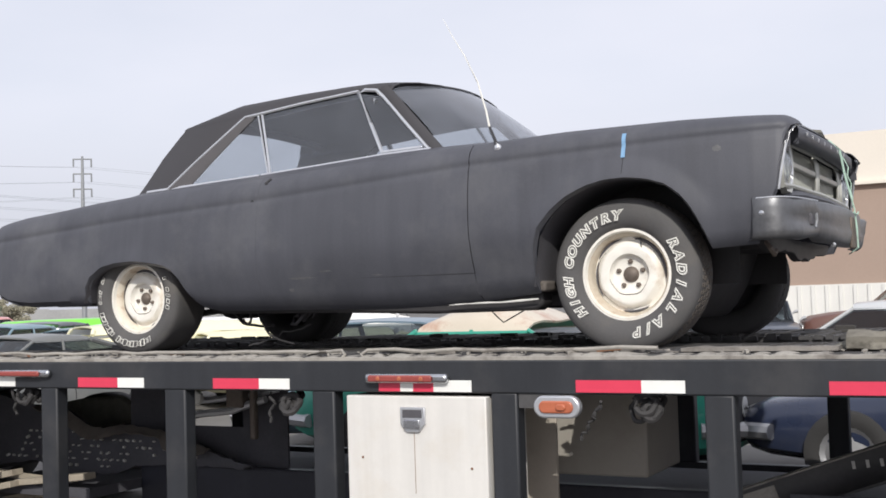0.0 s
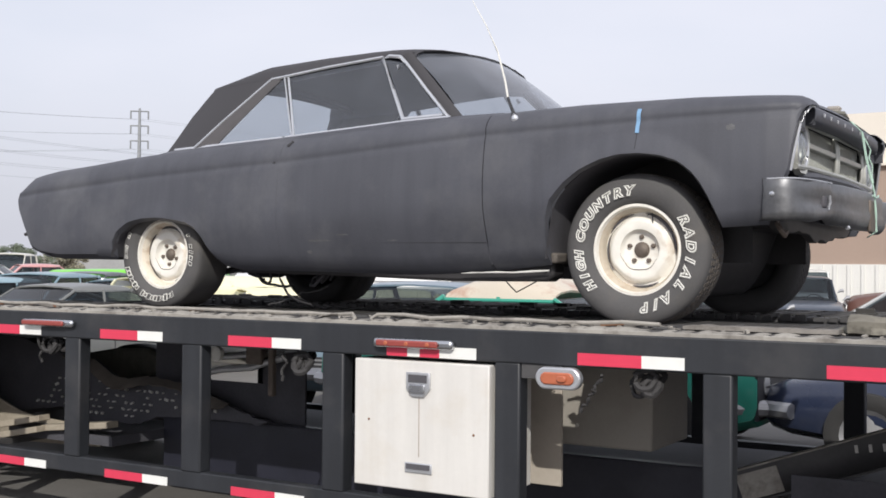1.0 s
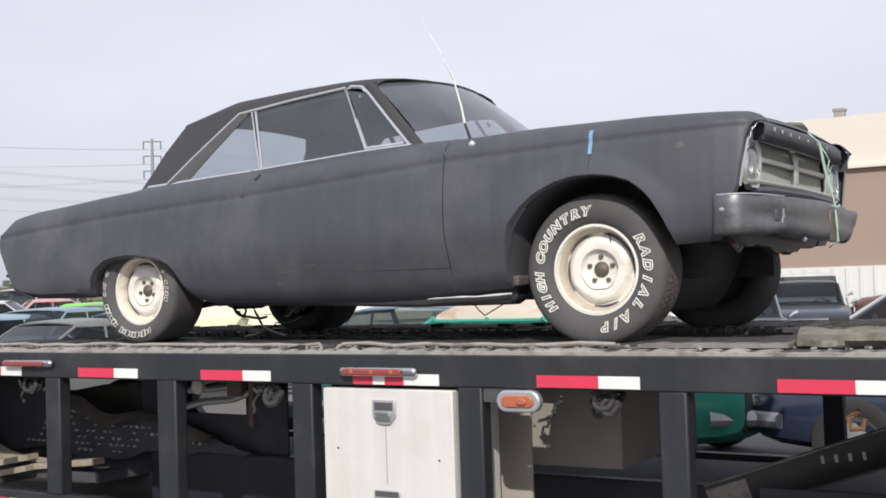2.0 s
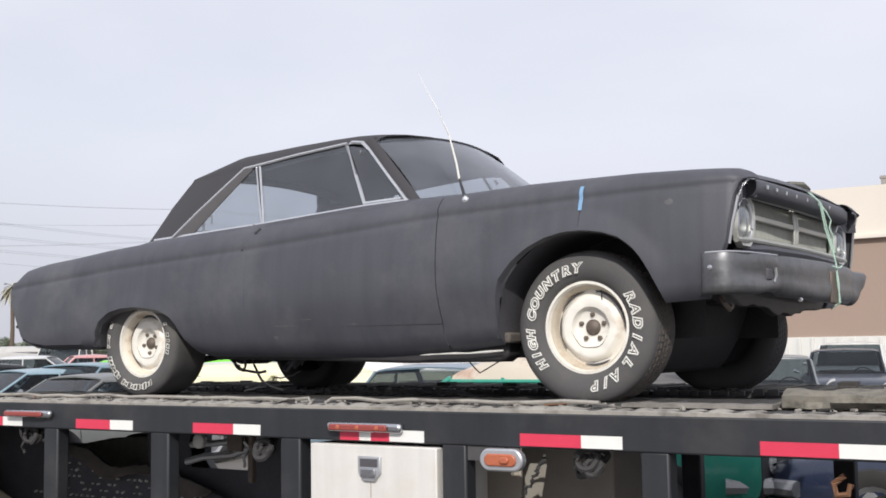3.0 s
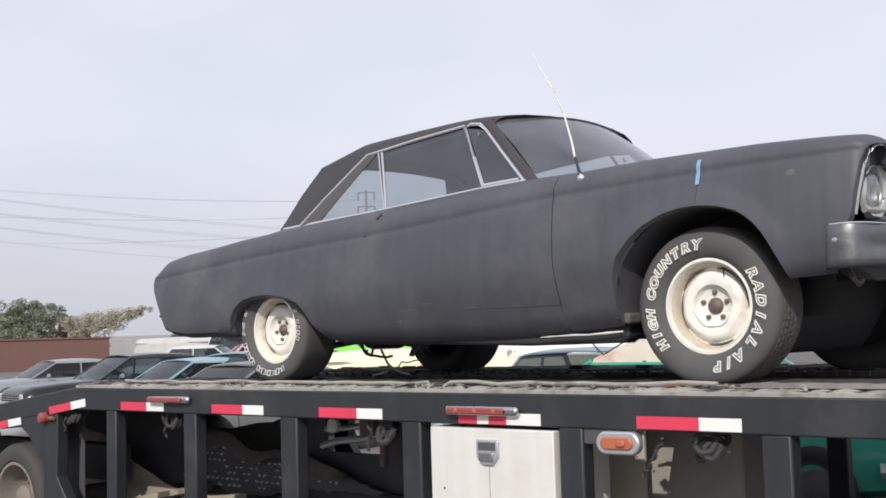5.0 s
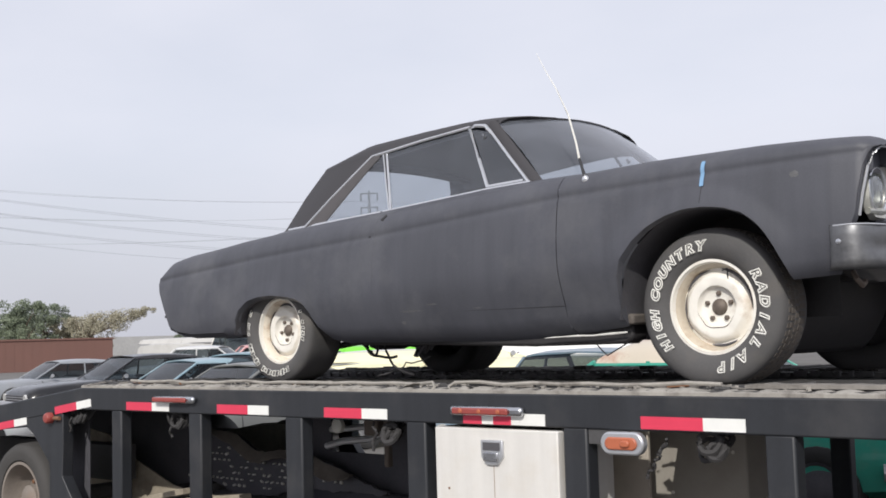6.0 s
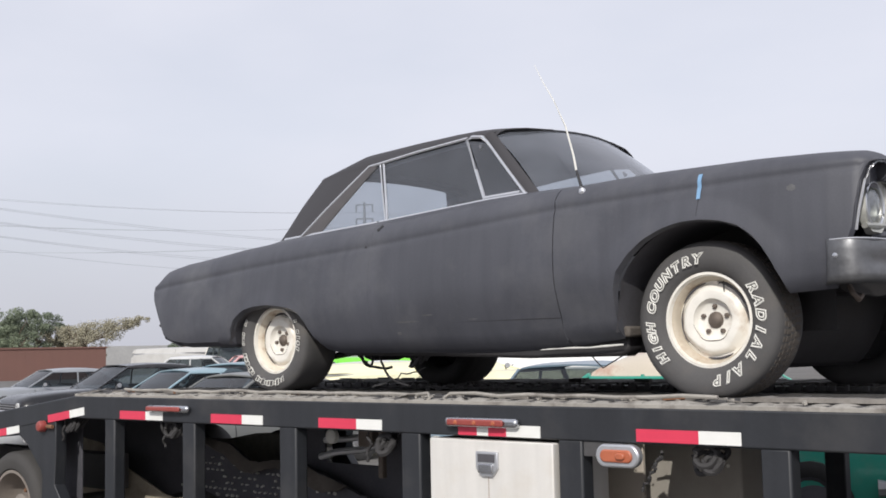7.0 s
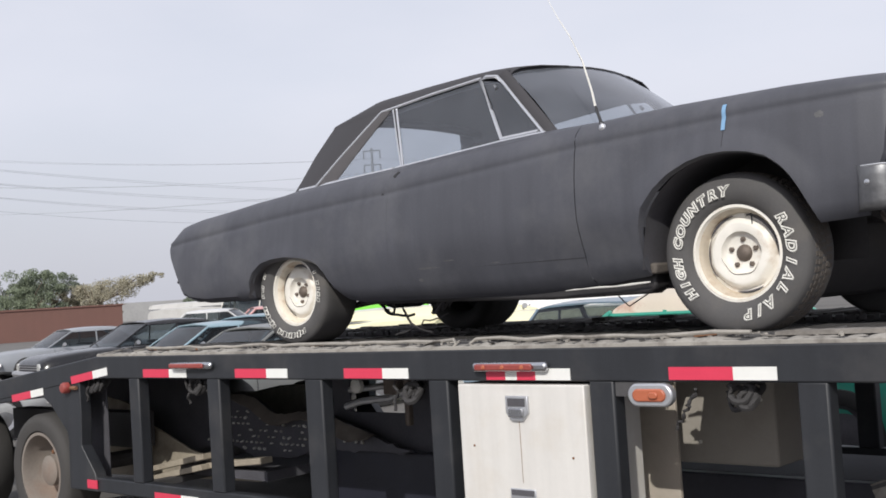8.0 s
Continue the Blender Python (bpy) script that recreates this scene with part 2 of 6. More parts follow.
# ---- building blocks ----
class Shape:
    """Vertices and faces of one mesh; every face carries a material slot."""

    def __init__(self):
        self.v, self.f, self.s = [], [], []

    def grid(self, rows, slot=0, closed=False, flip=False):
        base, w = len(self.v), len(rows[0])
        for r in rows:
            self.v += [tuple(p) for p in r]
        for a in range(len(rows) - 1):
            for b in range(w if closed else w - 1):
                c = (b + 1) % w
                q = (base + a * w + b, base + a * w + c, base + (a + 1) * w + c, base + (a + 1) * w + b)
                self.f.append(q[::-1] if flip else q)
                self.s.append(slot)
        return self

    def poly(self, points, slot=0):
        base = len(self.v)
        self.v += [tuple(p) for p in points]
        self.f.append(tuple(range(base, base + len(points))))
        self.s.append(slot)
        return self

    def box(self, x0, x1, y0, y1, z0, z1, slot=0, m=None):
        base = len(self.v)
        pts = [Vector((x, y, z)) for x in (x0, x1) for y in (y0, y1) for z in (z0, z1)]
        self.v += [tuple(m @ p) if m else tuple(p) for p in pts]
        for q in ((0, 1, 3, 2), (4, 6, 7, 5), (0, 4, 5, 1), (2, 3, 7, 6), (0, 2, 6, 4), (1, 5, 7, 3)):
            self.f.append(tuple(base + i for i in q))
            self.s.append(slot)
        return self

    def prism(self, outline, y0, y1, slot=0):
        """An outline in x and z, pushed through from y0 to y1."""
        n, base = len(outline), len(self.v)
        self.v += [(x, y0, z) for x, z in outline] + [(x, y1, z) for x, z in outline]
        self.f += [tuple(range(base, base + n)), tuple(range(base + 2 * n - 1, base + n - 1, -1))]
        self.f += [(base + i, base + n + i, base + n + (i + 1) % n, base + (i + 1) % n) for i in range(n)]
        self.s += [slot] * (n + 2)
        return self

    def tube(self, path, radius, sides=8, slot=0, caps=True):
        """A round bar along a path; radius may be one number or one for each point."""
        path = [Vector(p) for p in path]
        rad = radius if isinstance(radius, (list, tuple)) else [radius] * len(path)
        rows = []
        for i, p in enumerate(path):
            d = (path[min(i + 1, len(path) - 1)] - path[max(i - 1, 0)]).normalized()
            side = d.cross(Vector((0, 0, 1)) if abs(d.z) < 0.9 else Vector((0, 1, 0))).normalized()
            up = side.cross(d)
            rows.append([p + rad[i] * (math.cos(a) * side + math.sin(a) * up) for a in (2 * math.pi * k / sides for k in range(sides))])
        self.grid(rows, slot, closed=True)
        if caps:
            self.poly(rows[0][::-1], slot)
            self.poly(rows[-1], slot)
        return self

    def turned(self, profile, sides=48, slot=0, axis="y"):
        """A profile of (radius, along) turned round the y axis."""
        rows = [[(r * math.cos(a), y, r * math.sin(a)) for a in (2 * math.pi * k / sides for k in range(sides))] for r, y in profile]
        return self.grid(rows, slot, closed=True)

    def moved(self, m):
        self.v = [tuple(m @ Vector(p)) for p in self.v]
        return self

    def mesh(self, name, mats, smooth=35):
        me = bpy.data.meshes.new(name)
        me.from_pydata(self.v, [], self.f)
        for m in mats:
            me.materials.append(m)
        me.polygons.foreach_set("material_index", self.s)
        bm = bmesh.new()
        bm.from_mesh(me)
        bmesh.ops.remove_doubles(bm, verts=bm.verts, dist=1e-5)
        bmesh.ops.recalc_face_normals(bm, faces=bm.faces)
        for f in bm.faces:
            f.smooth = smooth > 0
        for e in bm.edges:
            if len(e.link_faces) == 1:
                e.smooth = False
            elif len(e.link_faces) == 2 and e.calc_face_angle(0) > radians(max(smooth, 1)):
                e.smooth = False
        bm.to_mesh(me)
        bm.free()
        return me


def thing(name, base, label, category, group="", kind="", turn=0.0):
    ob = new(name)
    ob.empty_display_size = 0.3
    ob.matrix_basis = pose(*base, 0, 0, turn)
    return tagged(ob, label, category, group, kind)


def part(name, shape, mats, parent, label="", smooth=35, bevel=0.0, at=None, thick=0.0):
    """One mesh under a thing or under a part; places are the world's, as the thing stands when it is built."""
    mats = mats if isinstance(mats, (list, tuple)) else [mats]
    data = shape.mesh(name, mats, smooth) if isinstance(shape, Shape) else shape
    ob = new(name, data)
    if parent:
        ob.parent = parent
        if parent.type == "EMPTY":
            ob.matrix_parent_inverse = parent.matrix_basis.inverted()
    if at:
        ob.location = at
    if label:
        tagged(ob, label)
    if thick:
        s = ob.modifiers.new("thickness", "SOLIDIFY")
        s.thickness, s.offset = thick, 0
    if bevel:
        b = ob.modifiers.new("edges", "BEVEL")
        b.width, b.segments, b.limit_method, b.angle_limit = bevel, 2, "ANGLE", radians(40)
    return ob


def single(name, shape, mats, label, category, group="", kind="", smooth=35, bevel=0.0, at=None):
    return tagged(part(name, shape, mats, None, label, smooth, bevel, at), label, category, group, kind)


def curve(points):
    """A line through points of (x, value), straight between them."""
    xs, zs = zip(*points)
    return lambda x: float(np.interp(x, xs, zs))


# ---- ground ----
ground = Shape()
steps = [-3000, -600, -150, -60, -30, -15, -8, -4, 0, 4, 8, 15, 30, 60, 150, 600, 3000]
ground.grid([[(x, y, 0.0) for x in steps] for y in steps])
single("ground", ground, GROUND, "dusty grey asphalt lot with oil stains", "ground", kind="structure", smooth=0)

# ---- the black coupe on the deck ----
YC, DECK = 0.838, 1.225
car = thing("car", (-1.47, YC, DECK), "matte black two-door hardtop coupe with primer paint on a trailer deck", "car")

TOP = curve([(-4.118, 1.879), (-4.105, 1.915), (-4.085, 1.957), (-4.06, 1.987), (-4.03, 2.012), (-3.98, 2.022), (-3.81, 2.045), (-3.5, 2.067), (-3.21, 2.092), (-2.95, 2.107), (-2.61, 2.125), (-1.97, 2.144),
             (-1.22, 2.183), (-0.74, 2.201), (-0.26, 2.216), (0.27, 2.215), (0.52, 2.208), (0.66, 2.201), (0.715, 2.196), (0.745, 2.184), (0.765, 2.157)])
LOW = curve([(-4.118, 1.872), (-4.095, 1.812), (-4.042, 1.73), (-3.992, 1.648), (-3.948, 1.56), (-3.87, 1.52), (-3.71, 1.498), (-3.24, 1.496), (-3.228, 1.505), (-3.217, 1.575), (-3.175, 1.638), (-3.08, 1.695), (-2.965, 1.715), (-2.83, 1.719), (-2.70, 1.703), (-2.61, 1.685), (-2.55, 1.655),
             (-2.50, 1.60), (-2.472, 1.545), (-2.44, 1.497), (-2.40, 1.463), (-2.30, 1.442), (-1.15, 1.428), (-0.74, 1.447), (-0.41, 1.481), (-0.405, 1.60), (-0.398, 1.669), (-0.37, 1.755),
             (-0.30, 1.837), (-0.22, 1.90), (-0.13, 1.942), (-0.04, 1.964), (0.06, 1.966), (0.15, 1.952), (0.23, 1.923), (0.29, 1.876), (0.35, 1.797), (0.41, 1.645), (0.60, 1.656), (0.67, 1.82),
             (0.69, 1.873), (0.70, 1.96), (0.718, 2.069), (0.735, 2.125), (0.75, 2.146), (0.765, 2.152)])
CREASE = curve([(-4.24, 1.9), (-3.89, 1.927), (-3.01, 1.988), (-1.94, 2.037), (-0.74, 2.114), (0.2, 2.142), (0.80, 2.15)])
BELT = curve([(-2.95, 2.136), (-2.04, 2.172), (-1.29, 2.214), (-0.95, 2.222), (-0.7, 2.222)])
IN_PLAN = curve([(-4.118, 0.075), (-3.95, 0.06), (-3.5, 0.045), (-2.9, 0.02), (-2.4, 0.0), (0.3, 0.0), (0.6, 0.015), (0.7, 0.03), (0.735, 0.045), (0.765, 0.075)])
FLARE_R, FLARE_F = (-2.85, 1.42), (0.0, 1.56)


def flank(x, z):
    """How far out the near side of the body stands, as a place in y."""
    c, top = CREASE(x), TOP(x)
    if z > c:
        k = min(1, (z - c) / max(top - c, 0.01))
        y = -0.129 + 0.008 * k + 0.062 * k * k
    else:
        k = (c - z) / 0.6
        y = -0.128 - 0.030 * math.sin(math.pi * min(1, k * 1.1)) + 0.15 * max(0, k - 0.58) ** 1.3
        y += 0.0058 * math.exp(-(((c - z) - 0.022) / 0.013) ** 2)
    y += 2.6 * max(0.0, 1.55 - z) ** 2
    for cx, cz, r in ((*FLARE_R, 0.30), (*FLARE_F, 0.415)):
        d = math.hypot(x - cx, z - cz) - r
        if d < 0.10:
            y -= (0.010 if r < 0.4 else 0.017) * max(0, 1 - abs(d) / 0.10)
    return y + IN_PLAN(x)


def side_panel(x0, x1, far=False, extra=()):
    """A stretch of the body's side from its lower edge to the top, with the rolled upper edge."""
    xs = sorted({round(x, 4) for x in np.arange(x0, x1, 0.035)} | {x0, x1} | {x for x in extra if x0 < x < x1})
    xs = [x for i, x in enumerate(xs) if i in (0, len(xs) - 1) or (x - x0 > 0.008 and x1 - x > 0.008)]
    rows = []
    for x in xs:
        lo, hi, c = LOW(x), TOP(x), CREASE(x)
        lo = min(lo, hi - 0.004)
        c = min(max(c, lo + 0.002), hi - 0.002)
        col = []
        body = [lo + (c - 0.06 - lo) * k / 12 for k in range(13)] if c - lo > 0.1 else [lo + (c - lo) * k / 20 for k in range(13)]
        body += [max(body[-1] + 0.0005 * (i + 1), c - d) for i, d in enumerate((0.045, 0.032, 0.022, 0.012, 0.003))] if c - lo > 0.1 else [lo + (c - lo) * (13 + i) / 20 for i in range(5)]
        for z in body:
            col.append((x, flank(x, z), z))
        col[0] = (x, col[0][1] + 0.03, col[0][2] + 0.004)
        for k in (0.12, 0.4, 0.7, 0.9):
            z = c + (hi - c) * k
            col.append((x, flank(x, z), z))
        col.append((x, flank(x, hi) + 0.008, hi - 0.002))
        col.append((x, flank(x, hi) + 0.03, hi + 0.003))
        col.append((x, flank(x, hi) + 0.10, max(hi + 0.006, BELT(x) - 0.002) if -2.95 < x < -0.7 else hi + 0.006))
        rows.append(col)
    if far:
        rows = [[(x, 2 * YC - y, z) for x, y, z in r] for r in rows]
    return Shape().grid(rows)


ARCH_X = (-3.24, -3.235, -3.228, -3.217, -3.175, -2.55, -2.50, -2.472, -2.44, -2.40, -2.32, -0.41, -0.405, -0.398, -0.385, -0.37, 0.38, 0.41, 0.60, 0.635, 0.67, 0.69, 0.70, 0.71, 0.718, 0.735, 0.75, 0.757, -4.105, -4.095, -4.075, -4.05, -4.042, -4.02, -3.992, -3.97, -3.948)
for far in (False, True):
    part("rear_quarter", side_panel(-4.118, -1.9618, far, ARCH_X), PRIMER, car, smooth=40, thick=0.004)
    part("door", side_panel(-1.9608, -0.7232, far, ARCH_X), PRIMER, car, smooth=40, thick=0.004)
    part("front_fender", side_panel(-0.7184, 0.765, far, ARCH_X), PRIMER, car, smooth=40, thick=0.004)
    # the gaps round the door are backed by a dark jamb
    for xg in (-1.9618, -0.7203):
        s = Shape()
        pts = [(xg, flank(xg, z) + 0.012, z) for z in np.linspace(1.586, TOP(xg) - 0.02, 24)]
        s.tube([(x, 2 * YC - y if far else y, z) for x, y, z in pts], 0.007, 6)
        part("door_jamb", s, TRIM_DARK, car)
        pts = [(xg, flank(xg, z) + 0.0056, z) for z in np.linspace(1.485, 1.583, 10)]
        part("rocker_joint", Shape().tube([(x, 2 * YC - y if far else y, z) for x, y, z in pts], 0.006, 8), PRIMER, car)
    s = Shape()
    pts = [(x, flank(x, 1.588) - 0.001, 1.588) for x in np.linspace(-1.45, -0.725, 12)]
    s.tube([(x, 2 * YC - y if far else y, z) for x, y, z in pts], [0.0008 + 0.0026 * i / 11 for i in range(12)], 5)
    part("sill_seam", s, TRIM_DARK, car)


def across(x, inset=0.10, crown=0.018, n=9, dz=0.006):
    y0 = flank(x, TOP(x)) + inset
    y1 = 2 * YC - y0
    return [(x, y0 + (y1 - y0) * k / (n - 1), TOP(x) + dz + crown * (1 - (2 * k / (n - 1) - 1) ** 2)) for k in range(n)]


hood = Shape().grid([across(x, 0.104, 0.03) for x in np.linspace(-0.66, 0.64, 20)] + [across(0.70, 0.112, 0.026, dz=-0.004), across(0.735, 0.115, 0.022, dz=-0.018)])
hood = part("hood", hood, PRIMER, car, smooth=40, thick=0.004)
cowl = Shape().grid([across(x, 0.104, 0.012, dz=0.012) for x in np.linspace(-1.02, -0.663, 6)])
part("cowl", cowl, PRIMER, car, thick=0.004)
trunk = Shape().grid([across(x, 0.104, 0.02) for x in np.linspace(-4.06, -2.95, 14)])
part("trunk_lid", trunk, PRIMER, car, thick=0.004)
tail = Shape().grid([[(x + 0.03 * math.sin(math.pi * k / 10), flank(x, z) + (2 * (YC - flank(x, z))) * k / 10, z) for k in range(11)]
                     for x, z in ((-4.05, 1.998), (-4.095, 1.925), (-4.108, 1.876), (-4.085, 1.81), (-3.982, 1.648), (-3.935, 1.562), (-3.8, 1.512))])
part("tail_panel", tail, PRIMER, car, thick=0.004)
part("rear_bumper", Shape().tube([(-3.97, -0.03, 1.655), (-4.03, 0.03, 1.655), (-4.07, 0.3, 1.655), (-4.08, YC, 1.655), (-4.07, 1.376, 1.655), (-4.03, 1.646, 1.655), (-3.97, 1.706, 1.655)], 0.02, 8), BUMPER, car)
part("bumper_stub", Shape().tube([(-3.985, -0.02, 1.668), (-4.04, -0.03, 1.66), (-4.078, -0.035, 1.652)], [0.012, 0.014, 0.011], 8), DEEP_BLACK, car, "dark stub of a bumper bracket")

# roof with its rolled edge, sail panels and rear window frame
GUTTER = curve([(-2.8, 2.495), (-2.55, 2.508), (-2.27, 2.524), (-2.13, 2.532), (-1.86, 2.558), (-1.5, 2.582), (-1.39, 2.575), (-1.25, 2.555)])
EDGE = curve([(-2.8, 2.516), (-2.62, 2.555), (-2.37, 2.612), (-1.95, 2.631), (-1.61, 2.637), (-1.41, 2.634), (-1.25, 2.613), (-1.2, 2.604)])
OUT = curve([(-2.8, 0.255), (-2.55, 0.21), (-2.27, 0.163), (-1.2, 0.163)])


def roof_point(x, k):
    """A point of the roof's skin at x; k runs over the fifteen lines from one gutter to the other."""
    g, e, o = GUTTER(x), EDGE(x), OUT(x)
    half = ((o, g - 0.004), (o + 0.003, g + 0.006), (o + (0.275 - o) * 0.25, g + (e - g) * 0.5), (o + (0.275 - o) * 0.6, g + (e - g) * 0.82), (0.28, e), (0.36, e + 0.014), (0.54, e + 0.03), (YC, e + 0.038))
    y, z = half[min(k, 14 - k)]
    return (x, y if k <= 7 else 2 * YC - y, z)


# between the sail panels the roof ends further forward, above an inset rear window; in front it bows over the windshield
REAR_END = (-2.775, -2.775, -2.772, -2.768, -2.755, -2.69, -2.635, -2.62)
FRONT_END = (-1.305, -1.305, -1.30, -1.29, -1.275, -1.25, -1.22, -1.20)
roof_rows = [[roof_point(REAR_END[min(k, 14 - k)] + (FRONT_END[min(k, 14 - k)] - REAR_END[min(k, 14 - k)]) * q, k) for k in range(15)]
             for q in (0, 0.03, 0.08, 0.14, 0.2, 0.27, 0.36, 0.45, 0.55, 0.66, 0.77, 0.87, 0.94, 0.975, 1.0)]
part("roof", Shape().grid(roof_rows), PRIMER_DULL, car, "dull black painted steel roof", smooth=45, thick=0.006)
lining = [[(x, YC + (y - YC) * 0.97, z - 0.03) for x, y, z in r] for r in roof_rows[:-1]]
part("headliner", Shape().grid(lining), HEADLINER, car, smooth=60)
for far in (False, True):
    fl = (lambda p: (p[0], 2 * YC - p[1], p[2])) if far else (lambda p: p)
    # the sail panel runs from the side window's slope back to the rear window
    front = [(-2.715, 0.047, 2.135), (-2.55, 0.083, 2.275), (-2.385, 0.122, 2.405), (-2.255, 0.158, 2.510), (-2.245, 0.161, 2.518)]
    back = [(-3.03, 0.10, 2.10), (-2.965, 0.14, 2.205), (-2.885, 0.19, 2.345), (-2.80, 0.238, 2.465), (-2.765, 0.252, 2.506)]
    rows = []
    for k in range(8):
        t = k / 7
        rows.append([fl(tuple(Vector(a).lerp(Vector(b), t) + Vector((0, -0.016 * math.sin(math.pi * t), 0.0)))) for i, (a, b) in enumerate(zip(front, back))])
    part("sail_panel", Shape().grid(rows), PRIMER_DULL, car, smooth=50, thick=0.006)
    # pillar at the windshield
    rows = []
    for k in range(7):
        t = k / 6
        inner, outer = Vector((-1.02, 0.054, 2.212)).lerp(Vector((-1.372, 0.152, 2.575)), t), Vector((-0.945, 0.068, 2.205)).lerp(Vector((-1.335, 0.17, 2.60)), t)
        mid = (inner + outer) / 2 + Vector((0.006, -0.010, 0.002))
        rows.append([fl(tuple(inner + Vector((0, 0.02, 0)))), fl(tuple(inner)), fl(tuple(mid)), fl(tuple(outer)), fl(tuple(outer + Vector((-0.01, 0.02, 0))))])
    part("windshield_pillar", Shape().grid(rows), PRIMER_DULL, car, smooth=60, thick=0.004)
    # side glass and its bright frames
    quarter = [(-2.567, 0.062, BELT(-2.567)), (-2.03, 0.066, BELT(-2.03)), (-2.160, 0.158, 2.513), (-2.185, 0.156, 2.510)]
    window = [(-2.012, 0.07, BELT(-2.01)), (-1.315, 0.07, BELT(-1.3)), (-1.505, 0.16, 2.568), (-2.145, 0.16, 2.522)]
    vent = [(-1.295, 0.066, BELT(-1.295)), (-1.05, 0.066, BELT(-1.05)), (-1.36, 0.155, 2.535), (-1.49, 0.16, 2.568)]
    for nm, pts in (("quarter_glass", quarter), ("door_glass", window), ("vent_glass", vent)):
        g = part(nm, Shape().poly([fl(p) for p in pts]), GLASS, car)
        g.visible_shadow = False
    part("window_trim", Shape().tube([fl(p) for p in [(x, 0.046, BELT(x) - 0.004) for x in (-2.88, -2.6, -2.3, -2.08)]], 0.0125, 6), BRIGHT, car, "bright metal sill trim")
    part("window_trim", Shape().tube([fl(p) for p in [(x, 0.05, BELT(x)) for x in (-2.07, -1.7, -1.3, -1.02)]], 0.009, 6), BRIGHT, car, "bright metal sill trim")
    slope = ((-2.725, 0.036, 2.140), (-2.55, 0.074, 2.283), (-2.385, 0.114, 2.412), (-2.25, 0.151, 2.519))
    inner = ((-2.575, 0.058, BELT(-2.575)), (-2.43, 0.095, 2.29), (-2.30, 0.128, 2.41), (-2.183, 0.156, 2.513))
    part("drip_moulding", Shape().tube([fl(p) for p in (*slope, (-2.16, 0.156, 2.528), (-1.86, 0.156, 2.556), (-1.5, 0.156, 2.58))], 0.0085, 6), BRIGHT, car, "bright metal window moulding")
    strip = Shape().grid([[fl(tuple(Vector(a).lerp(Vector(c), q) + Vector((0, -0.006 * math.sin(math.pi * q), 0)))) for q in (0.06, 0.5, 1.0)] for a, c in zip(slope, inner)])
    part("quarter_frame", strip, SEAL, car, "weathered dark grey window frame", smooth=50, thick=0.008)
    for da in (0.0, 0.026):
        part("window_post", Shape().tube([fl(p) for p in ((-2.032 + 0.4 * da, 0.06, BELT(-2.03)), (-2.1 + da * 0.8, 0.108, 2.36), (-2.163 + da, 0.156, 2.521))], 0.0065, 6), BRIGHT, car)
    part("window_post", Shape().tube([fl(p) for p in ((-2.026, 0.064, BELT(-2.03)), (-2.09, 0.112, 2.36), (-2.15, 0.158, 2.52))], 0.009, 6), TRIM_DARK, car)
    vent_frame = Shape().tube([fl(p) for p in ((-1.305, 0.06, BELT(-1.3)), (-1.40, 0.105, 2.39), (-1.50, 0.153, 2.568), (-1.46, 0.153, 2.582), (-1.39, 0.151, 2.572), (-1.345, 0.146, 2.535), (-1.20, 0.105, 2.385), (-1.035, 0.056, BELT(-1.03)))], 0.0105, 6)
    vent_frame.tube([fl(p) for p in ((-1.31, 0.058, BELT(-1.3) + 0.013), (-1.07, 0.058, BELT(-1.07) + 0.013))], 0.012, 6)
    frame_ob = part("vent_frame", vent_frame, BRIGHT, car, "bright metal vent window frame")
    part("vent_latch", Shape().tube([fl(p) for p in ((-1.405, 0.15, 2.53), (-1.395, 0.146, 2.505), (-1.385, 0.146, 2.515))], 0.009, 6), CHROME, frame_ob)

# windshield and rear window, bowed glass
ws = []
for k in range(7):
    t = k / 6
    row = []
    for j in range(13):
        u = 2 * j / 12 - 1
        y = YC + u * (0.765 - 0.10 * t)
        xb, xt = -0.955 + 0.30 * (1 - u * u), -1.335 + 0.135 * (1 - u * u)
        zb, zt = 2.208 + 0.015 * (1 - u * u), 2.59 + 0.052 * (1 - u * u)
        row.append((xb + (xt - xb) * t + 0.02 * math.sin(math.pi * t), y, zb + (zt - zb) * t))
    ws.append(row)
shield = part("windshield", Shape().grid(ws), SHIELD, car, "dusty curved windshield", smooth=60)
shield.visible_shadow = False
edge = [ws[0][j] for j in range(13)]
part("windshield_seal", Shape().tube([(x, y, z + 0.006) for x, y, z in edge], 0.011, 6), TRIM_DARK, car)
part("windshield_seal", Shape().tube([(x, y, z) for x, y, z in ws[-1]], 0.008, 6), TRIM_DARK, car)
rg = []
for k in range(6):
    t = k / 5
    rg.append([(-2.97 + 0.345 * t - 0.04 * (1 - u * u) * (1 - t) - 0.015 * math.sin(math.pi * t), YC + u * (0.67 - 0.10 * t), 2.125 + 0.40 * t + 0.03 * (1 - u * u)) for u in np.linspace(-1, 1, 11)])
rear = part("rear_window", Shape().grid(rg), GLASS, car, smooth=60)
rear.visible_shadow = False
part("rear_window_trim", Shape().tube([rg[0][j] for j in range(11)], 0.012, 6), BRIGHT, car)
part("rear_header", Shape().tube([(x + 0.02, y, z - 0.012) for x, y, z in rg[-1]], 0.028, 8), HEADLINER, car, "grey lining over the rear window")

# cabin
def bench(x, w0, w1):
    s = Shape().box(x - 0.05, x + 0.5, w0, w1, 1.58, 1.78)
    s.box(x - 0.2, x, w0, w1, 1.6, 2.06)
    return s


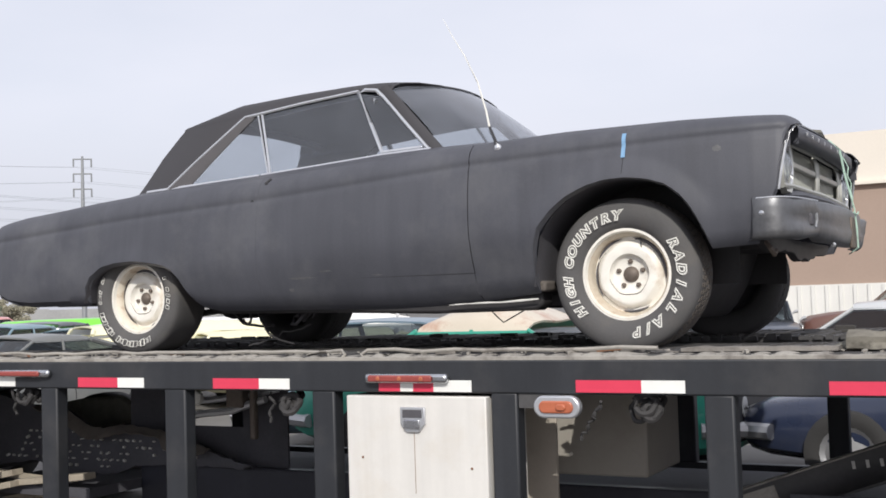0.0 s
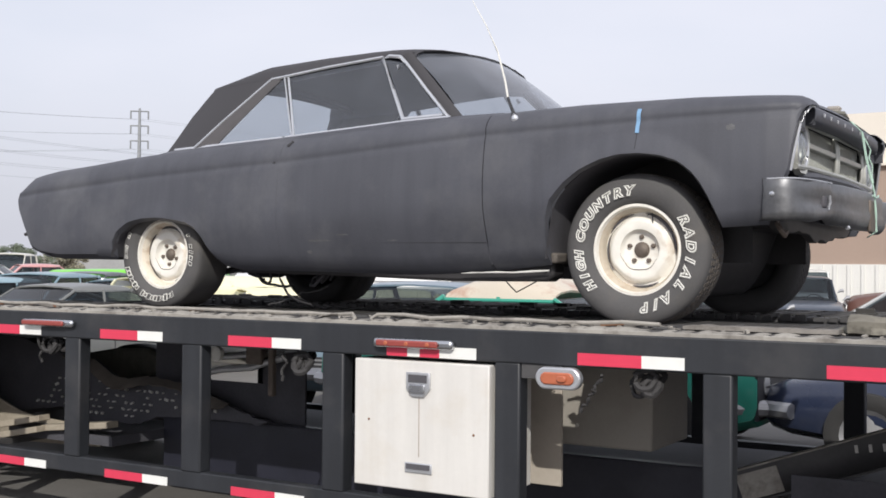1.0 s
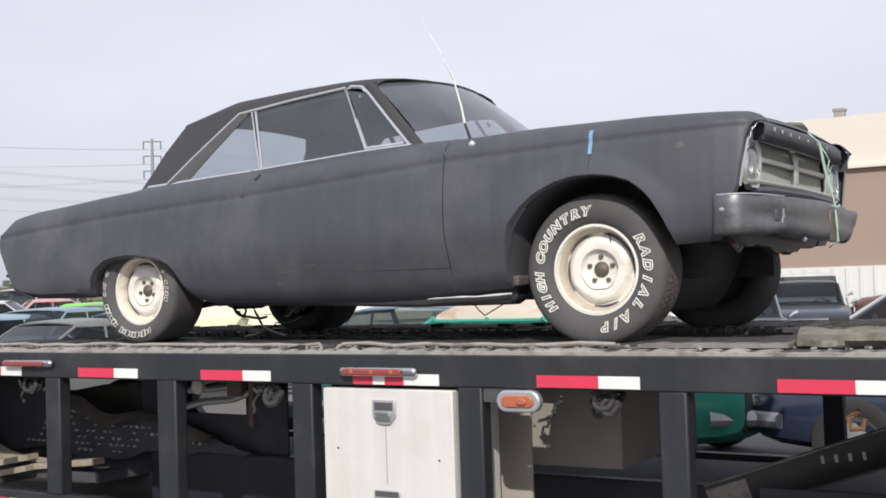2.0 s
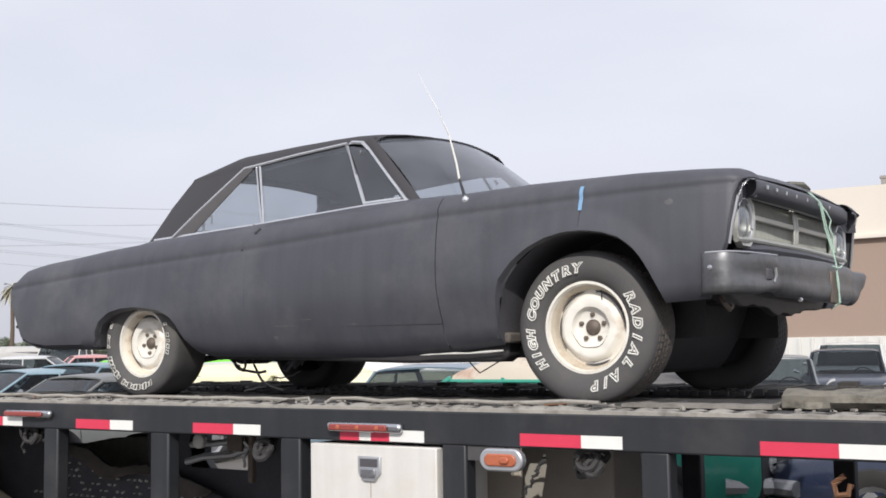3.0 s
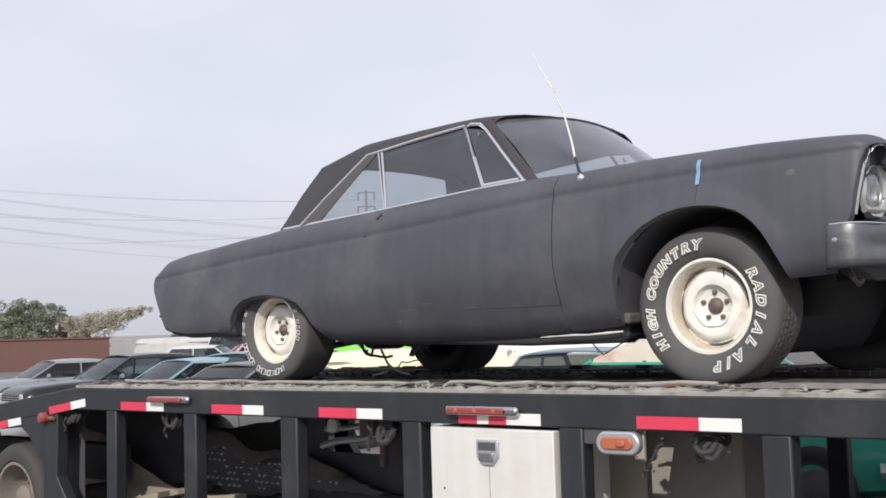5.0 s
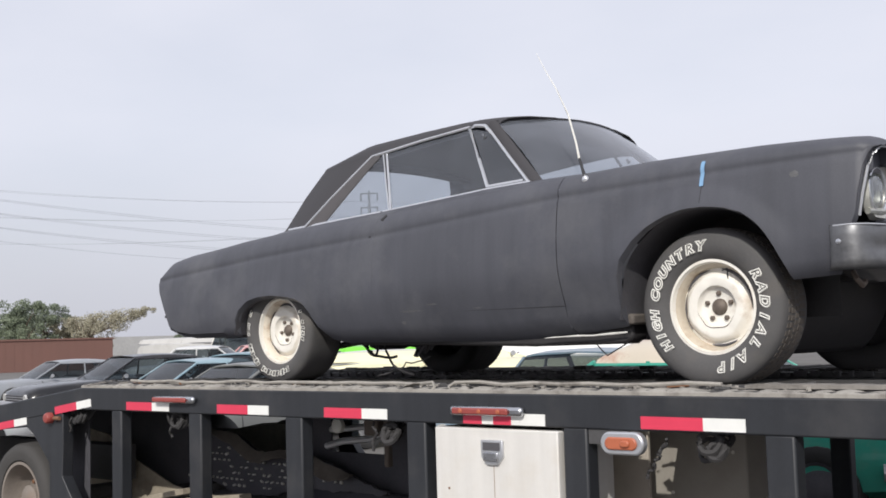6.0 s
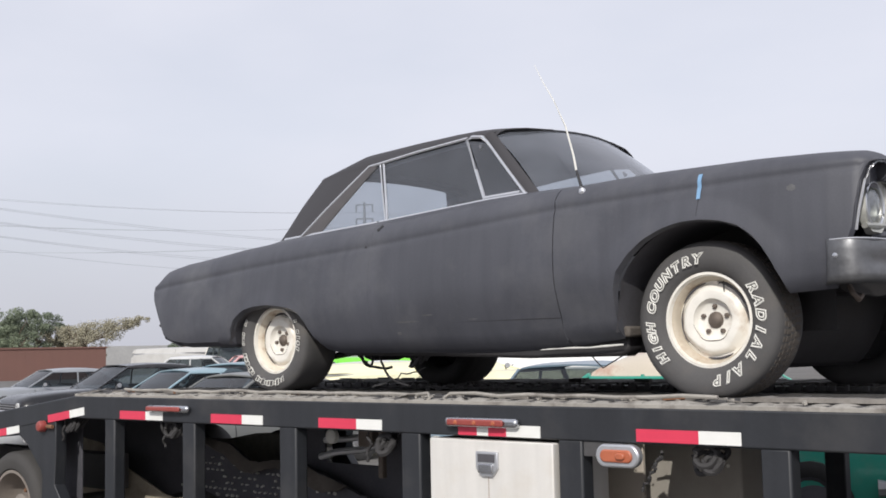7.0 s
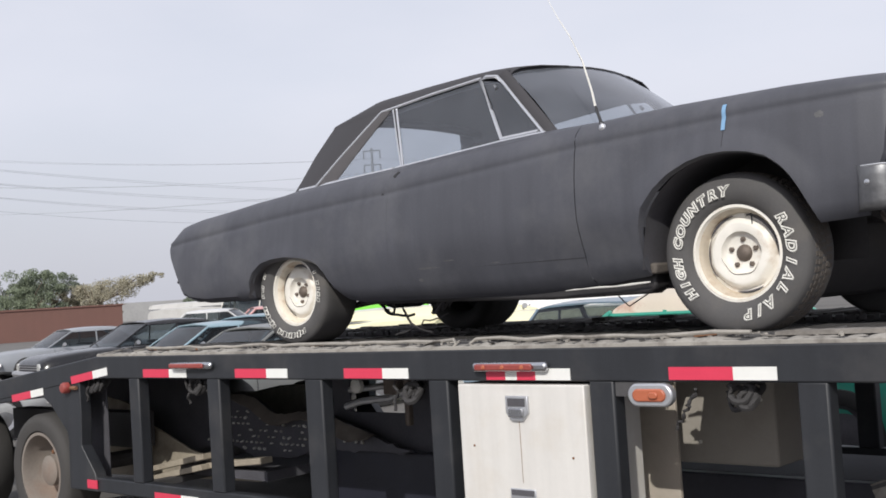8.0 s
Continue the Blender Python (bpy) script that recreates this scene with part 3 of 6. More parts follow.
part("seat", bench(-1.75, 0.12, 1.52), INTERIOR, car, "dark vinyl bench seat", bevel=0.05)
part("seat", bench(-2.65, 0.15, 1.49), INTERIOR, car, "dark vinyl bench seat", bevel=0.05)
part("dashboard", Shape().box(-1.05, -0.85, 0.08, 1.6, 1.95, 2.17), INTERIOR, car, bevel=0.04)
ring = [(-1.22 + 0.07 * math.sin(a), 0.45 + 0.2 * math.cos(a), 2.09 + 0.17 * math.sin(a)) for a in np.linspace(0, 2 * math.pi, 25)]
wheel_ring = part("steering_wheel", Shape().tube(ring, 0.012, 8, caps=False), INTERIOR, car)
part("steering_column", Shape().tube([(-1.22, 0.45, 2.09), (-0.95, 0.45, 2.0)], 0.025, 8), INTERIOR, car)
part("floor_pan", Shape().box(-3.95, -0.2, 0.33, 1.31, 1.50, 1.56).box(-2.33, -0.45, -0.02, 1.66, 1.475, 1.52).box(-3.9, -3.3, 0.1, 1.54, 1.53, 1.6), DEEP_BLACK, car, bevel=0.02)

# wheel houses, sills and running gear
for far in (False, True):
    fl = (lambda p: (p[0], 2 * YC - p[1], p[2])) if far else (lambda p: p)
    for x0, x1 in ((-3.235, -2.43), (-0.415, 0.42)):
        xs = np.linspace(x0, x1, 25)
        arch = [(x, max(LOW(x), 1.47)) for x in xs]
        arch[0], arch[-1] = (x0, 1.5), (x1, 1.6 if x1 < 0 else 1.68)
        s = Shape().grid([[fl((x, y, z + 0.012)) for x, z in arch] for y in (flank(0.0, 1.9) + 0.05, 0.12, 0.33)])
        part("wheel_house", s, UNDER, car, smooth=60)
        # inner plate coloured darker than the liner, to imitate shade in the arch
        part("inner_apron", Shape().grid([[fl((x, 0.331, z + 0.012)) for x, z in arch], [fl((x, 0.331, 1.5)) for x, z in arch]]), DEEP_BLACK, car)
    sill = [(-2.33, 1.49), (-2.33, 1.43), (-1.6, 1.418), (-1.0, 1.40), (-0.46, 1.404), (-0.42, 1.43), (-0.42, 1.50), (-1.2, 1.47)]
    part("rocker", Shape().prism(sill, 0.0, 0.12) if not far else Shape().prism(sill, 1.556, 1.676), DEEP_BLACK, car, bevel=0.015)
part("sill_strip", Shape().tube([(-0.90, -0.034, 1.440), (-0.84, -0.036, 1.443), (-0.80, -0.034, 1.444), (-0.70, -0.038, 1.447), (-0.62, -0.034, 1.446), (-0.52, -0.036, 1.452), (-0.43, -0.034, 1.457)], [0.0015, 0.0035, 0.0025, 0.005, 0.0035, 0.006, 0.004], 6), LETTER, car, "bent bright strip under the sill")
part("splash_flap", Shape().box(-0.45, -0.385, -0.05, 0.10, 1.49, 1.54), TREAD, car, "dusty torn splash flap", bevel=0.012)
part("frame_rail", Shape().box(-2.2, -0.4, 0.3, 0.38, 1.42, 1.49), UNDER, car)
part("frame_rail", Shape().box(-2.2, -0.4, 1.26, 1.34, 1.42, 1.49), UNDER, car)
part("rear_axle", Shape().tube([(-2.81, 0.1, 1.523), (-2.81, 0.6, 1.523), (-2.81, 0.7, 1.523), (-2.81, 0.94, 1.523), (-2.81, 1.04, 1.523), (-2.81, 1.54, 1.523)], [0.04, 0.04, 0.13, 0.13, 0.04, 0.04], 12), UNDER, car)
part("front_crossmember", Shape().prism([(-0.42, 1.50), (-0.42, 1.70), (0.26, 1.74), (0.28, 1.66), (0.22, 1.50), (0.16, 1.40), (0.1, 1.335), (-0.15, 1.335), (-0.25, 1.42)], 0.34, 1.33), DEEP_BLACK, car, "dark front crossmember and sump", bevel=0.03)
part("front_axle", Shape().tube([(0.0, 0.1, 1.52), (0.0, 1.54, 1.52)], 0.022, 10), DEEP_BLACK, car)
for y in (0.45, 1.19):
    part("leaf_spring", Shape().tube([(-3.6, y, 1.55), (-3.2, y, 1.45), (-2.95, y, 1.42), (-2.7, y, 1.45), (-2.35, y, 1.52)], 0.022, 6), UNDER, car)
rng = random.Random(17)
for k in range(6):
    p, path = Vector((-2.38 + 0.05 * k, 0.12 + 0.04 * rng.random(), 1.45)), []
    step = Vector((rng.uniform(-0.012, 0.016), 0, -0.02))
    for i in range(11):
        path.append(tuple(p))
        step += Vector((rng.uniform(-0.014, 0.014), rng.uniform(-0.004, 0.004), rng.uniform(-0.008, 0.011)))
        p = p + step
        p.z = max(p.z, DECK + 0.02)
    part("loose_cable", Shape().tube(path, rng.uniform(0.004, 0.009), 6), DEEP_BLACK, car, smooth=60)


# wheels: dished steel rims with slots, a dark centre with nuts, raised white lettering on the tyre
def letters(words, a0, a1, radius, size, depth):
    """Words set round a wheel from angle a0 to a1 (degrees, anticlockwise from the right), tops outwards."""
    made = []
    text = bpy.data.curves.new("letters", "FONT")
    text.fill_mode, text.bevel_depth, text.bevel_resolution, text.align_x, text.offset = "NONE", size * 0.06, 0, "CENTER", size * 0.045
    n = len(words)
    for i, ch in enumerate(words):
        if ch == " ":
            continue
        text.body, text.size = ch, size
        tmp = bpy.data.objects.new("letters", text)
        me = bpy.data.meshes.new_from_object(tmp)
        a = radians(a0 + (a1 - a0) * (i / max(1, n - 1)))
        out, along = Vector((math.cos(a), 0, math.sin(a))), Vector((math.sin(a), 0, -math.cos(a)))
        s = Shape()
        base = len(s.v)
        s.v += [tuple(along * (v.co.x * 1.12 + 0.24 * (v.co.y - size * 0.35)) + out * (radius - size * 0.35 + v.co.y) + Vector((0, depth - v.co.z, 0))) for v in me.vertices]
        s.f += [tuple(base + k for k in p.vertices) for p in me.polygons]
        s.s += [0] * len(me.polygons)
        bpy.data.objects.remove(tmp)
        bpy.data.meshes.remove(me)
        made.append(s)
    return made


def blocks(count, gaps, a0, a1, radius, height, width, depth):
    """Plain outlined blocks round a wheel, each about the size of a letter."""
    made = []
    for i in range(count):
        if i in gaps:
            continue
        a = radians(a0 + (a1 - a0) * i / (count - 1))
        out, along = Vector((math.cos(a), 0, math.sin(a))), Vector((math.sin(a), 0, -math.cos(a)))
        wide, tall = width * (1 + 0.3 * math.sin(i * 2.3)), height * (0.9 + 0.2 * math.sin(i * 3.7))
        ring = [along * (sx * wide / 2 + 0.12 * sz * tall) + out * (radius + sz * tall / 2) + Vector((0, depth, 0)) for sx, sz in ((-1, -1), (1, -1), (1, 1), (-1, 1), (-1, -1))]
        made.append(Shape().tube(ring, height * (0.085 + 0.035 * math.sin(i * 1.9)), 4))
    return made


def road_wheel(at, r, rim_r, width, dish, mirror=False, lettered=True, turn=0.0):
    """A wheel whose outer face looks to -y; the middle of the tyre lies at the given place."""
    half = width / 2
    flip = pose(0, 0, 0, 0, 0, 180) if mirror else Matrix()
    lip = -half + 0.03
    face = [(rim_r, lip), (rim_r + 0.004, lip - 0.006), (rim_r - 0.012, lip - 0.008), (rim_r - 0.018, lip + 0.012)]
    disc = [(rim_r - 0.036, lip + dish), (rim_r - 0.055, lip + dish - 0.004),
            (rim_r * 0.66, lip + dish - 0.032), (rim_r * 0.60, lip + dish - 0.036), (rim_r * 0.45, lip + dish - 0.03), (rim_r * 0.41, lip + dish - 0.006), (rim_r * 0.37, lip + dish), (rim_r * 0.17, lip + dish + 0.002)]
    s = Shape().turned(face, 56)
    wave = (0.0, 1.0, 0.9, 0.6, 0.25, 0.0, 0.0, 0.0)
    rows = []
    for (rr, along_y), w in zip(disc, wave):
        row = []
        for k in range(72):
            a = 2 * math.pi * k / 72
            q = w * (0.030 * math.sin(4 * a + 0.6 + radians(turn)) + 0.016 * math.sin(7 * a + 2.0) + 0.010 * math.sin(11 * a))
            row.append((rr * (1 + q) * math.cos(a), along_y + 0.10 * q, rr * (1 + q) * math.sin(a)))
        rows.append(row)
    s.grid(rows, closed=True)
    s.turned([(rim_r, lip), (rim_r - 0.02, 0.0), (rim_r, half - 0.03)], 40)
    # far wheels are coloured dark all over, for the shade beneath the car
    wheel = part("wheel", s.moved(flip), UNDER if mirror else RIM_WHITE, car, "far steel wheel, darkened for shade" if mirror else "cream painted steel wheel with rust", smooth=50, at=at)
    part("rim_barrel", Shape().turned([(rim_r - 0.018, lip + 0.012), (rim_r - 0.027, lip + 0.024), (rim_r - 0.031, lip + 0.034), (rim_r - 0.036, lip + dish)], 56).moved(flip), BARREL if lettered else BARREL_RUST, wheel, "rust-stained wheel barrel", smooth=50)
    prof = [(rim_r - 0.006, -half + 0.032), (rim_r + 0.008, -half + 0.012), (rim_r + 0.03, -half - 0.002), (rim_r + (r - rim_r) * 0.5, -half - 0.012), (r - 0.035, -half - 0.006), (r - 0.016, -half + 0.003),
            (r - 0.006, -half + 0.014), (r - 0.001, -half + 0.03), (r, -half * 0.45), (r + 0.002, 0.0)]
    prof = prof + [(a, -b) for a, b in prof[-2::-1]]
    t = Shape().turned(prof, 72)
    flat = DECK - at[2] + 0.001
    t.v = [(x, y, max(z, flat + 0.0)) for x, y, z in t.moved(flip).v]
    # far tyres take the copy with shade in its colour
    rubber = RUBBER_SHADED if mirror else RUBBER
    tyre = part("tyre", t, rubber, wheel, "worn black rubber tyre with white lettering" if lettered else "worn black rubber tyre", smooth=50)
    lugs = Shape()
    for i in range(64 if lettered or mirror else 0):
        a = 2 * math.pi * i / 64
        for side in (-1, 1):
            m = pose(0, 0, 0, 0, -math.degrees(a) + side * 1.4) @ pose(r - 0.003, 0, 0)
            y0, y1 = sorted((side * (half - 0.045), side * (half - 0.10)))
            lugs.box(-0.008, 0.0045, y0, y1, -0.010, 0.010, m=m)
    for row, off in enumerate((-0.036, 0.0, 0.036) if lettered or mirror else ()):
        for i in range(72):
            m = pose(0, 0, 0, 0, -5.0 * i - 1.7 * row) @ pose(r - 0.003, 0, 0)
            lugs.box(-0.004, 0.0065, off - 0.014, off + 0.014, -0.010, 0.010, m=m)
    lugs.v = [(x, y, max(z, flat)) for x, y, z in lugs.moved(flip).v]
    if lugs.v:
        tagged(part("tread", lugs, RUBBER_SHADED if mirror else TREAD, tyre, smooth=0), kind="stuff")
    yh = lip + dish + 0.002
    hub = Shape().turned([(rim_r * 0.19, yh + 0.02), (rim_r * 0.175, yh - 0.004), (rim_r * 0.14, yh - 0.014), (rim_r * 0.06, yh - 0.02), (0.0, yh - 0.021)], 28)
    part("hub", hub.moved(flip), HUB, wheel, "greasy brown hub centre", smooth=40)
    for i in range(5):
        a = radians(72 * i + 18 + turn)
        nut = Shape().turned([(0.0115, 0.004), (0.0115, -0.012), (0.007, -0.017), (0.0, -0.017)], 6)
        part("lug_nut", nut.moved(flip @ pose(rim_r * 0.285 * math.cos(a), yh, rim_r * 0.285 * math.sin(a))), HUB, wheel, smooth=0)
    for c, span, at_r, fat in ((38, 46, 0.80, 0.010), (186, 30, 0.78, 0.0035), (278, 22, 0.80, 0.005), (128, 26, 0.80, 0.004)):
        c += turn
        arc = [(rim_r * at_r * math.cos(radians(c + d)), lip + dish - 0.008, rim_r * at_r * math.sin(radians(c + d))) for d in np.linspace(-span, span, 13)]
        slot = Shape().tube([tuple(flip @ Vector(p)) for p in arc], [0.0008 + fat * math.sin(math.pi * k / 12) ** 0.7 for k in range(13)], 6)
        part("vent_slot", slot, UNDER, wheel, "dark vent slot")
    if not mirror:
        ring = [(rim_r * 0.445 * (1 + 0.03 * math.sin(d * 0.11)) * math.cos(radians(d)), lip + dish - 0.031, rim_r * 0.445 * (1 + 0.03 * math.sin(d * 0.11)) * math.sin(radians(d))) for d in np.linspace(190, 335, 22)]
        part("dent_line", Shape().tube(ring, [0.0004 + 0.0018 * math.sin(math.pi * k / 21) for k in range(22)], 5), HUB, wheel)
        ring = [(rim_r * 0.72 * (1 + 0.02 * math.sin(d * 0.13)) * math.cos(radians(d)), lip + dish - 0.026, rim_r * 0.72 * (1 + 0.02 * math.sin(d * 0.13)) * math.sin(radians(d))) for d in np.linspace(120, 250, 22)]
        part("dent_line", Shape().tube(ring, [0.0004 + 0.0016 * math.sin(math.pi * k / 21) for k in range(22)], 5), HUB, wheel)
    if lettered:
        mark = lambda q, d: (rim_r * q * math.cos(radians(d)), lip + dish - 0.033 + 0.02 * (q - 0.6), rim_r * q * math.sin(radians(d)))
        part("scratch", Shape().tube([mark(0.64, 62), mark(0.72, 66), mark(0.84, 70)], [0.0015, 0.0036, 0.0032], 5).tube([mark(0.84, 70), mark(0.76, 78)], [0.003, 0.0015], 5), TRIM_DARK, wheel, "black scrape mark")
    part("wheel_back", Shape().turned([(rim_r - 0.02, lip + dish + 0.012), (0.0, lip + dish + 0.014)], 30).moved(flip), UNDER, wheel)
    marks = []
    if lettered:
        lr, yl = rim_r + (r - rim_r) * 0.43, -half - 0.0125
        marks = letters("HIGH", 218, 186, lr, 0.055, yl) + letters("COUNTRY", 167, 95, lr, 0.055, yl) + letters("RADIAL", 29, -37, lr, 0.055, yl) + letters("A/P", -55, -79, lr, 0.055, yl)
    elif not mirror:
        lr, yl = rim_r + (r - rim_r) * 0.5, -half - 0.0125
        marks = blocks(8, (2, 3), 152, 184, lr, 0.02, 0.013, yl) + blocks(17, (6,), 200, 296, lr, 0.032, 0.021, yl) + blocks(6, (4,), 348, 385, lr, 0.027, 0.018, yl)
    for mark in marks:
        part("letter", mark, LETTER, wheel, smooth=0)
    return wheel


road_wheel((-0.008, 0.085, 1.555), 0.343, 0.208, 0.24, 0.062)
road_wheel((-2.908, 0.086, 1.529), 0.31, 0.2, 0.26, 0.06, lettered=False, turn=30)
road_wheel((0.03, 2 * YC - 0.10, 1.548), 0.343, 0.208, 0.24, 0.062, mirror=True, lettered=False)
road_wheel((-2.82, 2 * YC - 0.18, 1.522), 0.312, 0.195, 0.32, 0.05, mirror=True, lettered=False)

# nose: hood lip, lamps, grille and the bent bumper tied on with twine
lip_path = [(0.735, 0.118, 2.128), (0.745, 0.2, 2.128), (0.757, 0.5, 2.128), (0.762, YC, 2.13), (0.757, 1.176, 2.128), (0.745, 1.476, 2.128), (0.735, 1.558, 2.128)]
lip = Shape()
rows = []
for x, y, z in lip_path:
    rows.append([(x + a, y, z + b) for a, b in ((-0.03, 0.046), (-0.008, 0.042), (0.008, 0.026), (0.008, -0.014), (-0.006, -0.03), (-0.04, -0.034))])
part("hood_lip", lip.grid(rows), PRIMER, car, "black hood front lip with bright studs", smooth=50, thick=0.004)
for y in (0.21, 0.33, 0.46, 0.60, 0.76, 0.94, 1.14):
    s = Shape().box(-0.0025, 0.003, -0.011, 0.011, -0.003, 0.003).box(-0.003, 0.0025, -0.003, 0.003, -0.009, 0.009)
    part("stud", s.moved(pose(0.7625 + 0.008 * (1 - abs(y - YC) / 0.7), y, 2.138, 35)), BRIGHT, car, smooth=0)
for far in (False, True):
    fl = (lambda p: (p[0], 2 * YC - p[1], p[2])) if far else (lambda p: p)
    cap = Shape().grid([[fl((x, y, z)) for y, z in ((-0.055, 2.06), (-0.045, 2.135), (-0.01, 2.163), (0.06, 2.168), (0.125, 2.16), (0.13, 2.09))] for x in (0.742, 0.70)])
    cap.poly([fl((0.70, y, z)) for y, z in ((-0.055, 2.06), (-0.045, 2.135), (-0.01, 2.163), (0.06, 2.168), (0.125, 2.16), (0.13, 2.06))])
    part("nose_cap", cap, PRIMER, car, smooth=40)
part("grille_backing", Shape().box(0.62, 0.652, 0.22, 1.456, 1.87, 2.11), VOID, car)
part("gravel_bar", Shape().tube([(0.66, 0.1, 1.872), (0.71, 0.3, 1.878), (0.725, YC, 1.882), (0.71, 1.376, 1.878), (0.66, 1.576, 1.872)], 0.021, 8), PRIMER, car, "black bar under the grille")
fins = Shape()
for i in range(92):
    y = 0.235 + 1.206 * i / 91
    fins.box(0.655, 0.6595, y - 0.0026, y + 0.0026, 1.93, 2.10)
for k in range(11):
    fins.box(0.655, 0.657, 0.232, 1.444, 1.935 + 0.016 * k - 0.0009, 1.935 + 0.016 * k + 0.0009)
tagged(part("grille_mesh", fins, GRILLE, car, "fine grey grille mesh", smooth=0), kind="stuff")
part("grille_bar", Shape().box(0.65, 0.685, 0.225, 1.451, 2.006, 2.032), BEZEL, car, bevel=0.005)
part("grille_frame", Shape().tube([(0.69, 0.0, 1.905), (0.69, 0.18, 1.914), (0.70, YC, 1.918), (0.69, 1.496, 1.914), (0.69, 1.676, 1.905)], 0.013, 8), BEZEL, car, "bright lower grille moulding")
part("grille_frame", Shape().tube([(0.68, 0.18, 2.104), (0.69, YC, 2.104), (0.68, 1.496, 2.104)], 0.009, 8), BEZEL, car)
for y in (0.235, YC - 0.02, YC + 0.02, 1.441):
    part("grille_divider", Shape().tube([(0.672, y, 1.918), (0.684, y, 1.95), (0.686, y, 2.01), (0.682, y, 2.07), (0.67, y, 2.102)], 0.0095, 8), BEZEL, car, "dull chrome grille moulding")
for far in (False, True):
    fl = (lambda p: (p[0], 2 * YC - p[1], p[2])) if far else (lambda p: p)
    cy, cz, n = 0.10, 1.995, 28
    bezel = Shape()
    outer = []
    for k in range(n):
        a = 2 * math.pi * k / n
        c, sn = math.cos(a), math.sin(a)
        w = 0.108 / max(abs(c), abs(sn), 0.9)
        outer.append((cy + w * c * 1.0, cz + min(max(w * sn * 1.12, -0.125), 0.125)))
    rows = [[fl((0.675, a, b)) for a, b in outer], [fl((0.70, cy + (a - cy) * 0.93, cz + (b - cz) * 0.93)) for a, b in outer],
            [fl((0.685, cy + 0.09 * math.cos(2 * math.pi * k / n), cz + 0.09 * math.sin(2 * math.pi * k / n))) for k in range(n)],
            [fl((0.64, cy + 0.084 * math.cos(2 * math.pi * k / n), cz + 0.084 * math.sin(2 * math.pi * k / n))) for k in range(n)]]
    lamp = part("headlight", bezel.grid(rows, closed=True), BEZEL, car, "round headlight in a dull silver bezel", smooth=50)
    dome = Shape()
    dome.grid([[fl((0.672 + 0.042 * (1 - q * q), cy + 0.085 * q * math.cos(a), cz + 0.085 * q * math.sin(a))) for a in np.linspace(0, 2 * math.pi, 24, endpoint=False)] for q in (1.0, 0.85, 0.6, 0.3, 0.02)], closed=True)
    part("lens", dome, LENS, lamp, "ribbed glass headlight lens", smooth=60)
    part("retaining_ring", Shape().tube([fl((0.694, cy + 0.09 * math.cos(a), cz + 0.09 * math.sin(a))) for a in np.linspace(0, 2 * math.pi, 33)], 0.0075, 6), BRIGHT, lamp)
    bowl = Shape().grid([[fl((0.645 - 0.05 * (1 - q * q), cy + 0.083 * q * math.cos(a), cz + 0.083 * q * math.sin(a))) for a in np.linspace(0, 2 * math.pi, 24, endpoint=False)] for q in (1.0, 0.7, 0.35, 0.02)], closed=True)
    part("reflector", bowl, BRIGHT, lamp, smooth=60)
    part("fender_edge_trim", Shape().tube([fl(p) for p in ((0.757, 0.05, 2.158), (0.755, 0.0, 2.156), (0.749, -0.04, 2.135), (0.727, -0.068, 2.075), (0.708, -0.09, 1.965), (0.695, -0.098, 1.88))], 0.006, 6), BRIGHT, car)

bump = Shape()
rows = []
PLAN = ((0.595, -0.15), (0.615, -0.166), (0.66, -0.172), (0.692, -0.168), (0.72, -0.15), (0.74, -0.12), (0.755, -0.08), (0.775, 0.02), (0.79, 0.13), (0.795, 0.2), (0.783, 0.25), (0.79, 0.31), (0.808, 0.38), (0.815, 0.55), (0.82, 0.8), (0.818, 1.05), (0.808, 1.25), (0.795, 1.38), (0.772, 1.50), (0.765, 1.62), (0.78, 1.72), (0.765, 1.83))
for j, (x, y) in enumerate(PLAN):
    out = Vector((x - 0.4, (y - YC) * 0.25, 0)).normalized()
    row = []
    sag = -0.012 * math.exp(-((y - 0.85) / 0.35) ** 2) + (0.016 if 0.05 < y < 0.3 else 0.0)
    for d, z in ((-0.04, 1.842), (-0.010, 1.846), (0.0, 1.836), (0.002, 1.80), (0.001, 1.775), (-0.002, 1.755), (0.0, 1.735), (0.002, 1.71), (-0.002, 1.69), (-0.014, 1.676), (-0.04, 1.674)):
        ripple = 0.014 * noise.noise((x * 9, y * 7, z * 13)) + 0.006 * noise.noise((x * 3, y * 19, z * 30)) - 0.022 * math.exp(-((y - 0.13) / 0.06) ** 2 - ((z - 1.755) / 0.05) ** 2)
        slant = max(0.0, y - 1.40) * 0.72 * max(0.0, 1 - (z - 1.67) / 0.15)
        low = sag * max(0.0, 1 - (z - 1.67) / 0.08)
        row.append((x + out.x * (d + ripple), y + out.y * (d + ripple) - slant, z + low - 0.012 * max(0, (y - 1.3) / 0.5)))
    rows.append(row)
bumper = part("front_bumper", bump.grid(rows), BUMPER, car, "bent dulled chrome front bumper tied with twine", smooth=60, thick=0.005)
# highlight along the bumper's top edge, laid on as a bright strip
part("top_rim", Shape().tube([(x + 0.001, y, 1.843) for x, y in PLAN[1:10]], 0.0035, 6), BRIGHT, bumper, "bright strip for the top edge highlight")
part("bumper_slot", Shape().box(0.74, 0.786, 0.105, 0.165, 1.735, 1.785), UNDER, bumper, "dark jack slot", bevel=0.006)
part("slot_edge", Shape().tube([(0.79, 0.185, 1.79), (0.79, 0.192, 1.757), (0.786, 0.175, 1.728)], 0.007, 6), BRIGHT, bumper)
part("bumper_bolt", Shape().turned([(0.011, 0.0), (0.011, -0.005), (0.0, -0.008)], 10).moved(pose(0.638, -0.172, 1.78)), CHROME, bumper)
